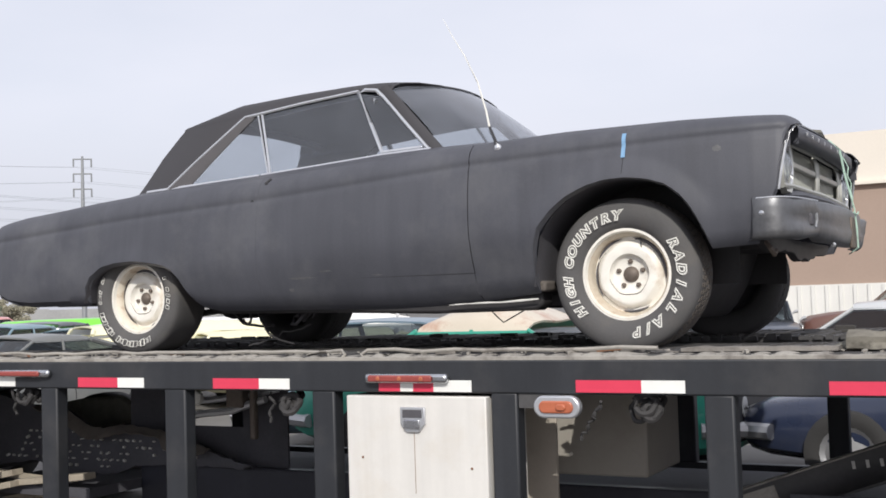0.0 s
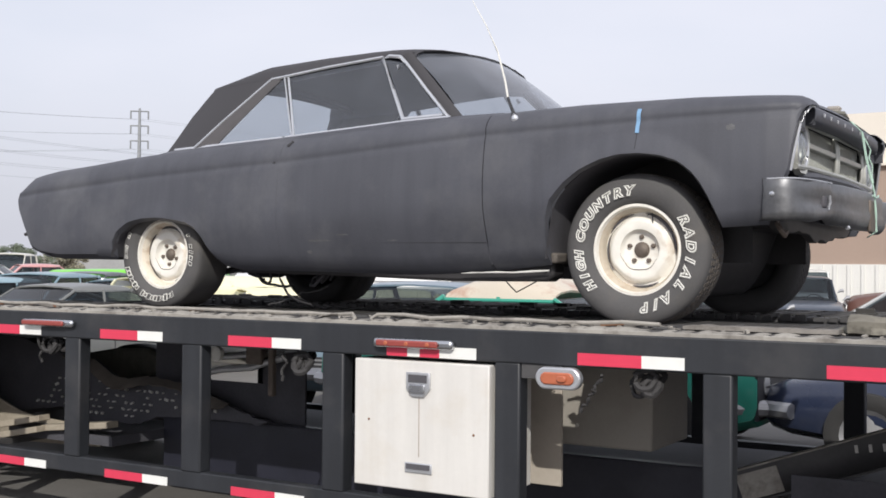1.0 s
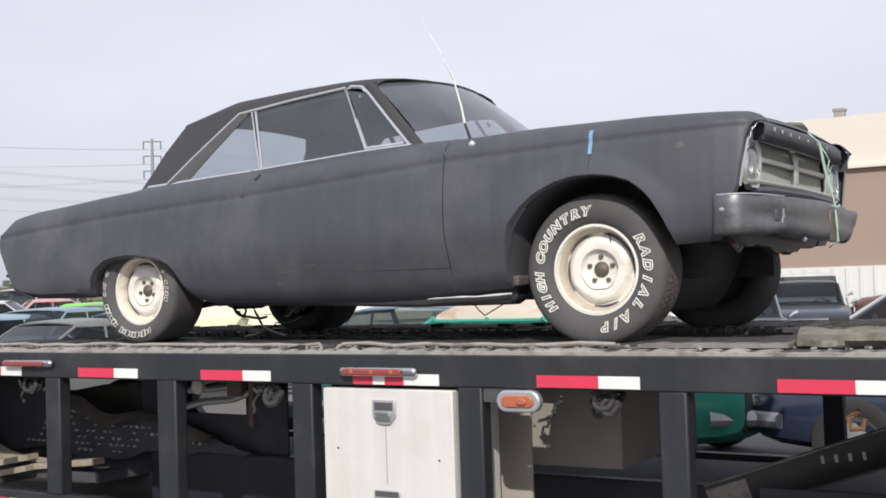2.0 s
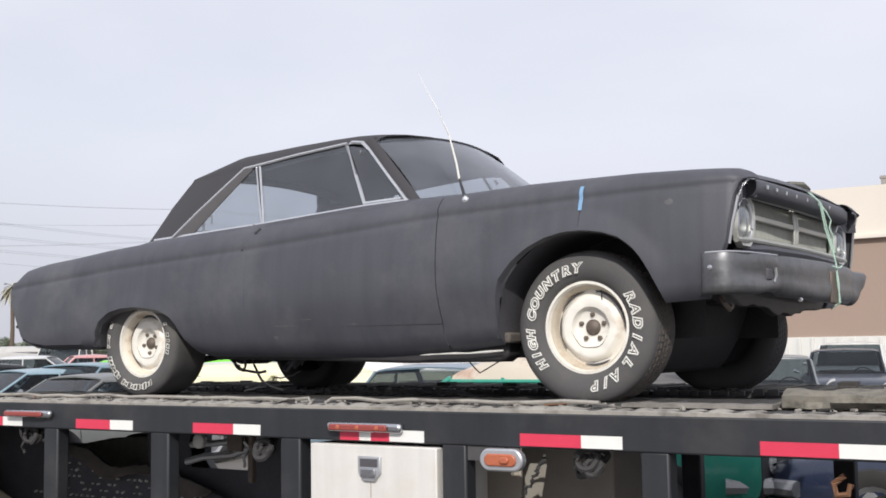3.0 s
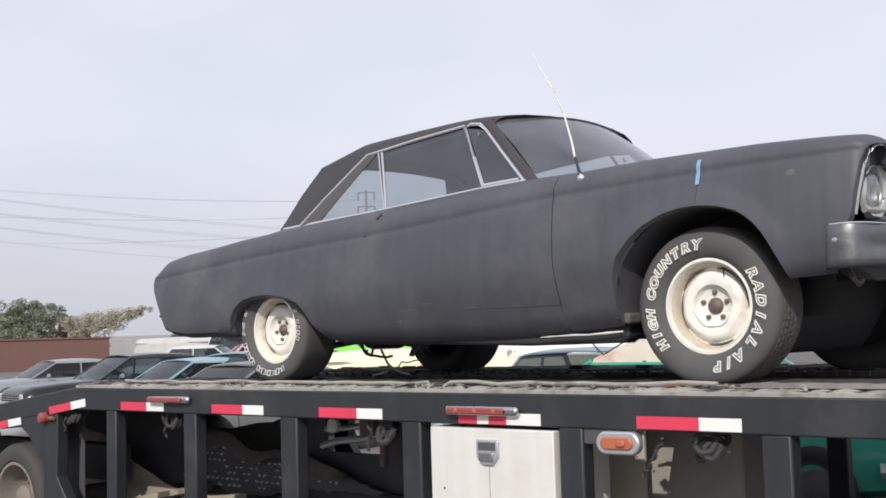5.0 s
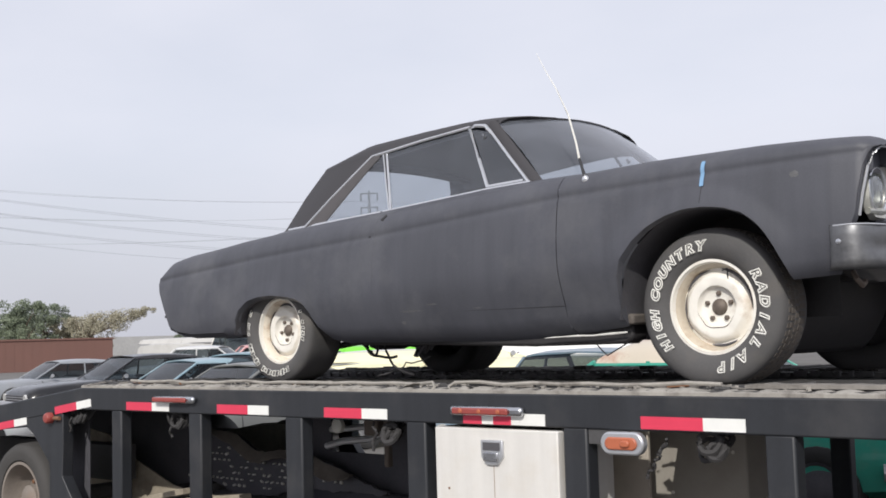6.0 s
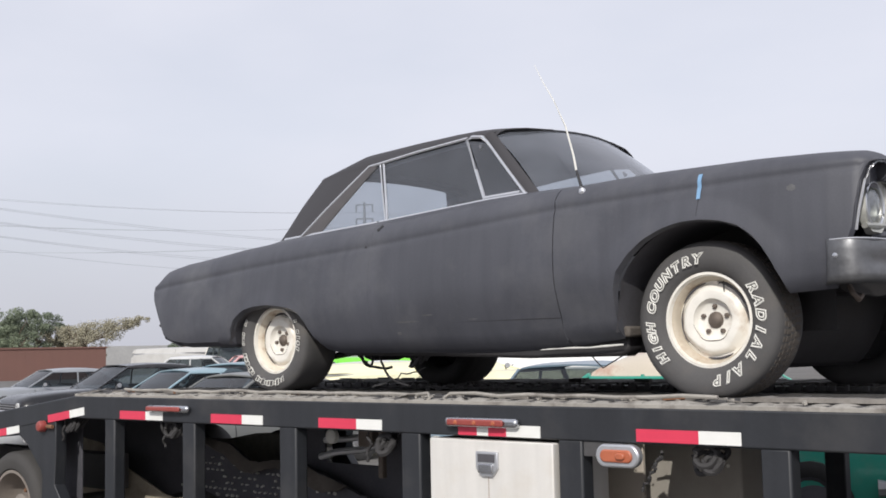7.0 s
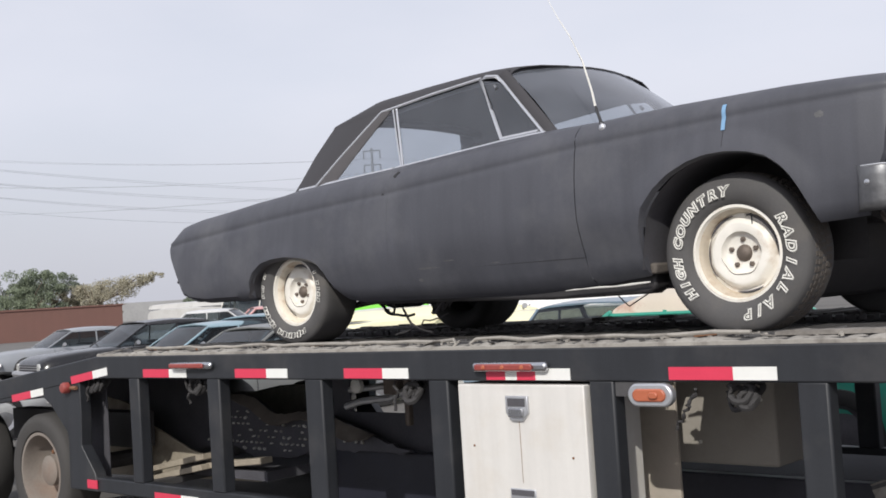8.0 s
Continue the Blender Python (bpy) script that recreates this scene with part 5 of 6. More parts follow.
part("sheet_panel", Shape().box(1.02, 1.30, 1.30, 1.32, 0.55, 0.92), TANKPAINT, trailer, "dusty beige sheet panel", bevel=0.004)
part("chain_hook", Shape().tube([(1.2, FACE + 0.1, 1.0), (1.16, FACE + 0.1, 0.97), (1.17, FACE + 0.1, 0.93), (1.21, FACE + 0.1, 0.935), (1.22, FACE + 0.1, 0.97)], 0.012, 6), RUST, trailer, "rusty chain hook")

# deck: two runways of raised traction bars with a worn dusty edge
for y0, y1 in ((FACE, 0.47), (1.2, FARFACE)):
    za, zb = RAIL_TOP - 0.03, DECK - 0.003
    slab = Shape()
    if y0 < 0:  # unseen opening added beside the front wheel, cut to throw a sun patch on the tank
        slab.box(BEND, -0.32, y0 + 0.02, y1 - 0.02, za, zb).box(-0.04, END_X, y0 + 0.02, y1 - 0.02, za, zb)
        slab.box(-0.32, -0.04, y0 + 0.02, -0.41, za, zb).box(-0.32, -0.04, -0.055, y1 - 0.02, za, zb)
        for edge_a, edge_b in (((-0.32, -0.32), (-0.23, -0.305)), ((-0.07, -0.20), (-0.04, -0.04))):
            slab.grid([[(edge_a[0], -0.41, z), (edge_b[0], -0.41, z), (edge_b[1], -0.055, z), (edge_a[1], -0.055, z)] for z in (za, zb)], closed=True)
            for z in (za, zb):
                slab.poly([(edge_a[0], -0.41, z), (edge_b[0], -0.41, z), (edge_b[1], -0.055, z), (edge_a[1], -0.055, z)])
    else:
        slab.box(BEND, END_X, y0 + 0.02, y1 - 0.02, za, zb)
    runway = part("runway", slab, STEEL_DARK, trailer, "dusty steel deck runway")
    bars = Shape()
    tall = 0.001 if y0 < 0 else 0.012
    x = BEND + 0.02
    while x < END_X - 0.03:
        w = random.uniform(0.006, 0.014)
        z1 = DECK + random.uniform(-0.004, tall)
        ya, yb = y0 + 0.16 + random.uniform(0, 0.05), y1 - 0.03 - random.uniform(0, 0.05)
        if y0 > 0 or not -0.35 < x < -0.03:
            bars.box(x - w, x + w, ya, yb, DECK - 0.012, z1)
        if y0 > 0 and random.random() < 0.35 and abs(x) > 0.45 and abs(x + 2.945) > 0.45:
            yc = random.uniform(y0 + 0.2, y1 - 0.05)
            bars.box(x - 0.05, x + 0.05, yc - 0.02, yc + 0.02, DECK, DECK + random.uniform(0.005, 0.03), m=None)
        x += random.uniform(0.026, 0.05)
    tagged(part("traction_grid", bars, DECKDIRT, runway, "raised grimy traction bars", smooth=0), kind="stuff")
edge = Shape()
rows = []
for i in range(700):
    x = BEND + (END_X - BEND) * i / 699
    n1, n2 = noise.noise((x * 5, 1.3, 0)), noise.noise((x * 17, 4.1, 0))
    z = DECK - 0.007 + 0.009 * abs(math.sin(x * 30 + 3 * n1)) ** 0.6 + 0.007 * n1 + 0.007 * n2
    rows.append([(x, FACE + 0.004, RAIL_TOP - 0.004), (x, FACE + 0.004, RAIL_TOP + 0.012 + 0.004 * n2), (x, FACE + 0.03, z), (x, FACE + 0.07, z + 0.002 * n1), (x, FACE + 0.10, DECK - 0.006)])
edge.grid(rows)
edge.s = [1 if i % 4 == 3 else 0 for i in range(len(edge.f))]
part("deck_edge", edge, [DUSTY, DECKDIRT], trailer, "dusty worn deck edge", smooth=40)
deck_edge_far = Shape().box(BEND, END_X, FARFACE - 0.1, FARFACE, RAIL_TOP, DECK + 0.004)
part("deck_edge", deck_edge_far, DECKDIRT, trailer, "dusty worn deck edge")
part("deck_slope", Shape().prism([(BEND, RAIL_TOP), (BEND, RAIL_TOP - 0.02), (-7.4, 0.81), (-7.4, 0.83), (-5.45, 1.07)], FACE + 0.09, FARFACE - 0.09), STEEL_DARK, trailer)

part("deck_plate", Shape().box(BEND, END_X, 0.45, 1.22, RAIL_TOP - 0.03, RAIL_TOP - 0.01), STEEL_DARK, trailer)
# tie rails with bent ends, crumbs and a chain along the deck edge
def tie_rail(xa, xb, end_a, end_b, seed):
    rng = random.Random(seed)
    pts = [(xa + 0.015, FACE + 0.015, DECK - 0.02), (xa - 0.005, FACE + 0.02, DECK + 0.005), (xa + 0.02, FACE + 0.035, DECK + 0.022)] if end_a else []
    n = int((xb - xa) / 0.14)
    for i in range(1, n):
        pts.append((xa + (xb - xa) * i / n, FACE + 0.05 + rng.uniform(-0.012, 0.012), DECK + 0.019 + rng.uniform(-0.006, 0.006)))
    pts += [(xb - 0.02, FACE + 0.035, DECK + 0.022), (xb + 0.005, FACE + 0.02, DECK + 0.005), (xb - 0.015, FACE + 0.015, DECK - 0.02)] if end_b else []
    part("tie_rail", Shape().tube(pts, 0.0085, 7), DUSTY, trailer, "dusty bent steel tie rail", smooth=50)


tie_rail(-3.95, -1.21, False, True, 1)
tie_rail(-1.11, 0.42, True, False, 2)
random.seed(21)
crumbs = Shape()
for i in range(260):
    x, y = random.uniform(BEND + 0.05, END_X - 0.1), FACE + random.uniform(0.03, 0.28)
    a, r = random.uniform(0, 180), random.uniform(0.003, 0.010)
    crumbs.box(-r * random.uniform(1, 3), r, -r * 0.6, r * 0.7, -0.002, r * random.uniform(0.5, 1.1), m=pose(x, y, DECK + 0.002, random.uniform(-15, 15), random.uniform(-15, 15), a))
tagged(part("deck_grit", crumbs, [DUSTY], trailer, "crumbs of rust and gravel", smooth=0), kind="stuff")
flakes = Shape()
for i in range(120):
    x, y = random.uniform(BEND + 0.05, END_X - 0.1), FACE + random.uniform(0.06, 0.3)
    flakes.box(-0.03, 0.03, -0.01, 0.01, 0.0, random.uniform(0.004, 0.010), m=pose(x, y, DECK + 0.002, 0, random.uniform(-8, 8), random.uniform(-30, 30)))
tagged(part("deck_scrap", flakes, STEEL_DARK, trailer, "dark scraps of strap and steel", smooth=0), kind="stuff")
cleats = Shape()
x = BEND + 0.1
while x < END_X - 0.2:
    w = random.uniform(0.02, 0.07)
    cleats.box(x, x + w, 1.18, 1.2, DECK - 0.02, DECK + random.uniform(0.0, 0.014))
    x += w + random.uniform(0.01, 0.06)
tagged(part("runway_cleat", cleats, STEEL_DARK, trailer, "dark jagged runway cleats", smooth=0), kind="stuff")
for mat, n, name, label in ((WOOD, 26, "timber_scrap", "splinters of grey timber"), (RUST, 16, "rust_scrap", "flakes of rusty steel"), (STEEL_DARK, 34, "strap_scrap", "dark scraps of strap")):
    scrap = Shape()
    for i in range(n):
        x = random.uniform(BEND + 0.1, -3.2) if i % 2 else random.uniform(-2.4, 3.0)
        y = FACE + random.uniform(0.05, 0.25)
        long, wide, thick = random.uniform(0.03, 0.09), random.uniform(0.008, 0.02), random.uniform(0.004, 0.012)
        scrap.box(-long, long, -wide, wide, 0.0, thick, m=pose(x, y, DECK + 0.004, random.uniform(-8, 8), random.uniform(-9, 9), random.uniform(-35, 35)))
    tagged(part(name, scrap, mat, trailer, label, smooth=0), kind="stuff")
chain = Shape()
for i in range(34):
    x = -2.4 + 0.045 * i
    y, z = 0.42 + 0.04 * math.sin(i * 0.5), DECK + 0.008 + 0.008 * abs(math.sin(i * 1.9))
    ring = [(x + 0.026 * math.cos(a), y + (0.014 * math.sin(a) if i % 2 else 0), z + (0 if i % 2 else 0.01 * math.sin(a))) for a in np.linspace(0, 2 * math.pi, 9)]
    chain.tube(ring, 0.006, 5, caps=False)
part("tie_chain", chain, STEEL_DARK, trailer, "dark steel chain on the deck", smooth=60)
part("loose_wire", Shape().tube([(-0.86, 0.3, 1.43), (-0.80, 0.3, 1.37), (-0.77, 0.3, 1.345), (-0.74, 0.3, 1.36), (-0.66, 0.3, 1.40), (-0.6, 0.3, 1.44)], 0.0035, 5), STEEL_DARK, trailer)
curl = [(-2.3 + 0.03 * i, 0.2 + 0.02 * noise.noise((i * 0.7, 2, 1)), DECK + 0.02 + 0.008 * i + 0.05 * noise.noise((i * 0.55, 5, 3))) for i in range(15)]
part("loose_wire", Shape().tube(curl, 0.004, 5), STEEL_DARK, trailer, smooth=60)
clump = [(-2.0 + 0.045 * math.cos(i * 1.1) + 0.012 * i, 0.2 + 0.03 * math.sin(i * 0.9), DECK + 0.15 + 0.035 * math.sin(i * 1.3) + 0.004 * i) for i in range(14)]
part("strap_clump", Shape().tube(clump, [0.006 + 0.005 * abs(math.sin(i * 1.7)) for i in range(14)], 6), UNDER, trailer, "dark tangled strap", smooth=60)
# bogie wheels
def bogie_wheel(x, y, mirror=False):
    flip = pose(0, 0, 0, 0, 0, 180) if mirror else Matrix()
    w = part("bogie_wheel", Shape().turned([(0.268, -0.11), (0.275, -0.125), (0.255, -0.125), (0.245, -0.09), (0.238, 0.0), (0.2, 0.05), (0.125, 0.05), (0.11, 0.0), (0.105, -0.06), (0.09, -0.07), (0.0, -0.072)], 40).moved(flip), material("dusty grey wheel steel", (0.23, 0.2, 0.175), 0.7, vary=0.3, stain=(0.2, 0.12, 0.08), stain_amount=0.6) if "dusty grey wheel steel" not in bpy.data.materials else bpy.data.materials["dusty grey wheel steel"], trailer, "dusty grey steel truck wheel", smooth=45, at=(x, y, 0.405))
    prof = [(0.268, -0.10), (0.285, -0.13), (0.34, -0.14), (0.38, -0.13), (0.40, -0.1), (0.405, 0.0)]
    part("tyre", Shape().turned(prof + [(a, -b) for a, b in prof[-2::-1]], 56).moved(flip), TRUCK_TYRE, w, "worn black truck tyre", smooth=45)
    for k in range(8):
        a = 2 * math.pi * k / 8
        part("lug_nut", Shape().turned([(0.016, 0.0), (0.016, -0.02), (0.0, -0.024)], 6).moved(flip @ pose(0.16 * math.cos(a), 0.05, 0.16 * math.sin(a))), RUST, w, smooth=0)


for x in (-5.19, -6.45):
    bogie_wheel(x, FACE + 0.15)
    bogie_wheel(x, FARFACE - 0.15, True)
part("bogie_axle", Shape().tube([(-5.19, -0.2, 0.405), (-5.19, 1.9, 0.405)], 0.06, 10).tube([(-6.45, -0.2, 0.405), (-6.45, 1.9, 0.405)], 0.06, 10).box(-6.75, -4.9, 0.1, 0.25, 0.5, 0.75).box(-6.75, -4.9, 1.4, 1.55, 0.5, 0.75), STEEL_DARK, trailer)
part("landing_leg", Shape().box(2.85, 3.0, 0.0, 0.15, 0.0, 1.1).box(2.78, 3.07, -0.07, 0.22, 0.0, 0.02).box(2.85, 3.0, 1.49, 1.64, 0.0, 1.1).box(2.78, 3.07, 1.42, 1.71, 0.0, 0.02), STEEL_DARK, trailer)

# loose things on the deck ahead of the front wheel
random.seed(8)
plank = Shape()
rows = []
for i in range(70):
    x = 0.98 + 2.0 * i / 69
    row = []
    for k in range(12):
        a = 2 * math.pi * k / 12
        r = 1.0 + 0.5 * noise.noise((x * 3.5, 2.2 * math.cos(a), 2.2 * math.sin(a))) + 0.35 * noise.noise((x * 13, 3 * math.cos(a), 3 * math.sin(a) + 7))
        row.append((x, -0.33 + 0.075 * r * math.cos(a), max(DECK + 0.001, DECK + 0.030 + 0.042 * r * math.sin(a))))
    rows.append(row)
plank.grid(rows, closed=True).poly(rows[0]).poly(rows[-1])
single("timber_beam", plank, OLDWOOD, "cracked weathered grey timber lying on the deck", "timber", smooth=25)
rag = Shape()
rows = []
for i in range(26):
    x = 0.92 + 0.55 * i / 25
    e = math.sin(math.pi * min(1, max(0.02, i / 25))) ** 0.4
    row = []
    for k in range(12):
        a = math.pi * k / 11
        r = (0.05 + 0.02 * noise.noise((x * 14, k * 0.6, 3))) * e
        row.append((x, -0.30 - 1.3 * r * math.cos(a), DECK + 0.001 + 1.05 * r * math.sin(a)))
    rows.append(row)
rag.grid(rows)
single("canvas_roll", rag, CANVAS, "crumpled dirty canvas roll on the deck", "canvas", smooth=60)

board = Shape()
rows = []
for i in range(36):
    x = 0.36 + 0.6 * i / 35
    w, h = 0.05 + 0.006 * noise.noise((x * 9, 3, 2)), 0.016 + 0.005 * noise.noise((x * 15, 5, 6))
    rows.append([(x, -0.40 - w, DECK + 0.004), (x, -0.40 - w, DECK + 0.004 + h), (x, -0.40 + w, DECK + 0.004 + h), (x, -0.40 + w, DECK + 0.004)])
board.grid(rows, closed=True).poly(rows[0]).poly(rows[-1])
single("board", board, WOOD, "thin weathered board on the deck edge", "board", smooth=20)
upper = Shape()
rows = []
for i in range(40):
    x = 1.3 + 1.8 * i / 39
    w, h = 0.05 + 0.008 * noise.noise((x * 6, 8, 2)), 0.028 + 0.006 * noise.noise((x * 11, 2, 6))
    rows.append([(x, -0.16 - w, DECK + 0.002), (x, -0.16 - w, DECK + 0.05 + h), (x, -0.16 + w, DECK + 0.05 + h), (x, -0.16 + w, DECK + 0.002)])
upper.grid(rows, closed=True).poly(rows[0]).poly(rows[-1])
single("plank", upper, WOOD, "pale weathered beam on the deck", "plank", smooth=20)

# ---- the lot behind: parked cars ----
def paint(name, color, rough=0.35, rust=None, amount=0.0):
    return material(name, color, rough, vary=0.12, scale=2.5, grain=90, bump=0.04, stain=rust or (0.3, 0.28, 0.25), stain_amount=amount if rust else (0.25 if sum(color) > 0.4 else 0.06), stain_scale=2.2, coat=0.12 if sum(color) < 0.1 else 0.35)


STYLES = {  # as shares of the length: cowl, roof front, roof rear, rear glass foot; belt as a share of the height
    "sedan": (0.20, 0.07, -0.19, -0.30, 0.66), "fastback": (0.18, 0.05, -0.14, -0.42, 0.68), "wagon": (0.21, 0.09, -0.43, -0.475, 0.64),
    "panel": (0.44, 0.36, -0.47, -0.48, 0.9), "van": (0.40, 0.31, -0.47, -0.49, 0.52), "pickup": (0.20, 0.10, -0.09, -0.11, 0.58)}
PAINT_TYRE = material("old black tyre", (0.035, 0.034, 0.034), 0.8, vary=0.3)
HUBCAP = material("dull hubcap", (0.45, 0.45, 0.46), 0.45, 0.8, vary=0.2)
LAMP_RED = material("tail lamp plastic", (0.4, 0.03, 0.03), 0.25, vary=0.1)
LAMP_CLEAR = material("headlamp face", (0.7, 0.7, 0.68), 0.2, 0.3, vary=0.1)


def parked_car(label, category, mat, at, turn, length, width, height, style, roof_mat=None, glass_mat=None, dome=0.0, rim_mat=None, square=0.0):
    """A parked car with body, roof, pillars, panes, wheels, bumpers and lamps; x points to its nose."""
    L, hw, H = length, width / 2, height
    cowl, rf, rr, foot, bs = (L * v if i < 4 else v for i, v in enumerate(STYLES[style]))
    bs = STYLES[style][4]
    belt = H * bs
    ob = thing("parked_car", (0, 0, 0), label, category, "cars parked in the lot")
    nose = 0.72 + 0.17 * square
    deck = belt * (0.97 if style != "pickup" else 0.95)
    stations = [(-0.5 * L, 0.36, deck * 0.82, hw * 0.80), (-0.495 * L, 0.30, deck * 0.93, hw * 0.88), (-0.46 * L, 0.26, deck, hw * 0.95), (-0.33 * L, 0.22, belt, hw), (0.0, 0.2, belt, hw), (cowl, 0.2, belt * 0.99, hw),
                (0.36 * L, 0.22, belt * 0.94, hw * 0.98), (0.455 * L, 0.26, belt * (0.88 + 0.04 * square), hw * (0.93 + 0.04 * square)), (0.49 * L, 0.30, belt * (0.80 + 0.11 * square), hw * (0.86 + 0.1 * square)), (0.5 * L, 0.36, belt * nose, hw * (0.8 + 0.14 * square))]
    stations.sort()
    rows = []
    for x, lo, hi, w in stations:
        mid = lo + (hi - lo) * 0.62
        half = [(-w * 0.75, lo), (-w * 0.97, lo + 0.07), (-w, lo + (mid - lo) * 0.6), (-w * 0.985, mid), (-w * 0.93, hi - 0.05), (-w * 0.86, hi - 0.01), (-w * 0.5, hi + 0.012)]
        rows.append([(x, y, z) for y, z in half] + [(x, -y, z) for y, z in half[::-1]])
    s = Shape().grid(rows, closed=True).poly(rows[0]).poly(rows[-1])
    part("body", s, mat, ob, smooth=40)
    wr, wt = hw * 0.80, hw * 0.72
    top = H - 0.05
    rows = []
    for k, x in enumerate(np.linspace(rr, rf, 7)):
        e = 0.03 * (1 - ((k - 3) / 3) ** 2)
        drop = dome * abs((k - 3) / 3) ** 2.5
        half = [(-wt, top - 0.03 - dome), (-wt * 0.94, top + 0.005 + e - dome * 0.75 - drop * 0.2), (-wt * 0.8, top + 0.02 + e - dome * 0.35 - drop * 0.5), (-wt * 0.5, top + 0.03 + e - drop * 0.8), (0, top + 0.04 + e - drop)]
        rows.append([(x, y, z) for y, z in half] + [(x, -y, z) for y, z in half[-2::-1]])
    part("roof", Shape().grid(rows), roof_mat or mat, ob, smooth=50, thick=0.02)
    g = glass_mat or CARGLASS
    top -= dome
    if dome:
        for sy in (-1, 1):
            part("drip_rail", Shape().tube([(rr, sy * (wt + 0.01), top - 0.03), (rf, sy * (wt + 0.01), top - 0.03)], 0.022, 6), mat, ob)
    a0, a1, c0, c1 = (cowl, wr, belt - 0.01), (rf, wt, top - 0.01), (foot, wr, belt - 0.01), (rr, wt, top - 0.01)
    mid_x = (rf + rr) / 2 if style not in ("wagon", "van") else rf - (rf - rr) * 0.42
    for sy in (-1, 1):
        at_y = lambda p: (p[0], sy * p[1], p[2])
        part("pillar", Shape().tube([at_y(a0), at_y(a1)], 0.02, 6), mat, ob)
        part("pillar", Shape().tube([at_y(c0), at_y(c1)], 0.035, 6), mat, ob)
        part("pillar", Shape().tube([at_y((mid_x, wr, belt)), at_y((mid_x, wt, top))], 0.018, 6), mat, ob)
        if style == "panel":
            part("upper_side", Shape().poly([at_y(a0), at_y(a1), at_y(c1), at_y(c0)]), mat, ob)
            continue
        part("side_window", Shape().poly([at_y(a0), at_y(a1), at_y((mid_x, wt, top - 0.01)), at_y((mid_x, wr, belt - 0.01))]), g, ob)
        part("side_window", Shape().poly([at_y((mid_x, wr, belt - 0.01)), at_y((mid_x, wt, top - 0.01)), at_y(c1), at_y(c0)]), g, ob)
        if style in ("wagon", "van"):
            x2 = (mid_x + rr) / 2
            part("pillar", Shape().tube([at_y((x2, wr, belt)), at_y((x2, wt, top))], 0.018, 6), mat, ob)
    part("windshield", Shape().grid([[(cowl + 0.08 * (1 - u * u), u * wr, belt), (rf + 0.03 * (1 - u * u), u * wt, top)] for u in np.linspace(-1, 1, 7)]), g, ob, smooth=60)
    part("rear_window", Shape().grid([[(foot - 0.04 * (1 - u * u), u * wr, belt), (rr - 0.02 * (1 - u * u), u * wt, top)] for u in np.linspace(-1, 1, 7)]), g, ob, smooth=60)
    part("seat", Shape().box(-0.05 * L - 0.1, -0.05 * L + 0.1, -hw * 0.6, hw * 0.6, 0.35, belt + 0.05), INTERIOR, ob, bevel=0.04)
    part("rear_seat", Shape().box(-0.18 * L - 0.1, -0.18 * L + 0.1, -hw * 0.6, hw * 0.6, 0.35, belt + 0.02), INTERIOR, ob, bevel=0.04)
    part("dashboard", Shape().box(cowl - 0.5, cowl - 0.15, -hw * 0.7, hw * 0.7, belt - 0.3, belt - 0.03), INTERIOR, ob, bevel=0.04)
    wheel_at = Vector((cowl - 0.62, hw * 0.35, belt - 0.05))
    part("steering_wheel", Shape().tube([tuple(wheel_at + Vector((0.06 * math.sin(q), 0.18 * math.cos(q), 0.16 * math.sin(q)))) for q in np.linspace(0, 2 * math.pi, 15)], 0.014, 6, caps=False), INTERIOR, ob)
    for sy in (-1, 1):
        part("belt_trim", Shape().tube([(cowl - 0.05, sy * hw * 0.875, belt - 0.035), (foot, sy * hw * 0.875, belt - 0.035)], 0.012, 6), HUBCAP, ob)
        part("mirror", Shape().tube([(cowl - 0.3, sy * hw * 0.95, belt + 0.0), (cowl - 0.32, sy * hw * 1.03, belt + 0.05), (cowl - 0.32, sy * hw * 1.1, belt + 0.06)], [0.012, 0.035, 0.045], 8), HUBCAP, ob)
        if style != "panel":
            for xd in (mid_x, cowl - 0.12):
                part("door_gap", Shape().tube([(xd, sy * hw * 1.0, 0.34), (xd, sy * hw * 1.0, belt * 0.62), (xd, sy * hw * 0.935, belt - 0.05)], 0.006, 4), TRIM_DARK, ob)
            part("door_handle", Shape().box(mid_x + 0.08, mid_x + 0.24, sy * hw * 0.99 - 0.012, sy * hw * 0.99 + 0.012, belt * 0.74, belt * 0.74 + 0.025), HUBCAP, ob, bevel=0.005)
    part("wiper", Shape().tube([(cowl + 0.06, -0.1, belt + 0.015), (cowl - 0.02, -0.5 * hw, belt + 0.06)], 0.008, 4), TRIM_DARK, ob)
    tr = 0.31 if style in ("sedan", "fastback", "wagon") else 0.35
    for x in (-0.29 * L, 0.32 * L):
        for sy in (-1, 1):
            w = part("wheel", Shape().turned([(tr * 0.62, -0.09), (tr * 0.5, -0.07), (tr * 0.2, -0.085), (0.0, -0.09)], 20).moved(pose(0, 0, 0, 0, 0, 0 if sy < 0 else 180)), rim_mat or HUBCAP, ob, at=(x, sy * (hw - 0.09), tr))
            part("tyre", Shape().turned([(tr * 0.6, -0.08), (tr * 0.8, -0.1), (tr * 0.97, -0.085), (tr, 0.0), (tr * 0.97, 0.085), (tr * 0.8, 0.1), (tr * 0.6, 0.08)], 24), PAINT_TYRE, w, smooth=50)
    grille = part("grille", Shape().box(0.5 * L - 0.02, 0.5 * L + 0.006, -hw * (0.72 + 0.2 * square), hw * (0.72 + 0.2 * square), 0.50 - 0.14 * square, max(0.56, belt * nose - 0.03 * square)), TRIM_DARK, ob, bevel=0.004)
    for k in range(2):
        z = 0.52 + (max(0.56, belt * nose) - 0.53) * (k + 0.5) / 2
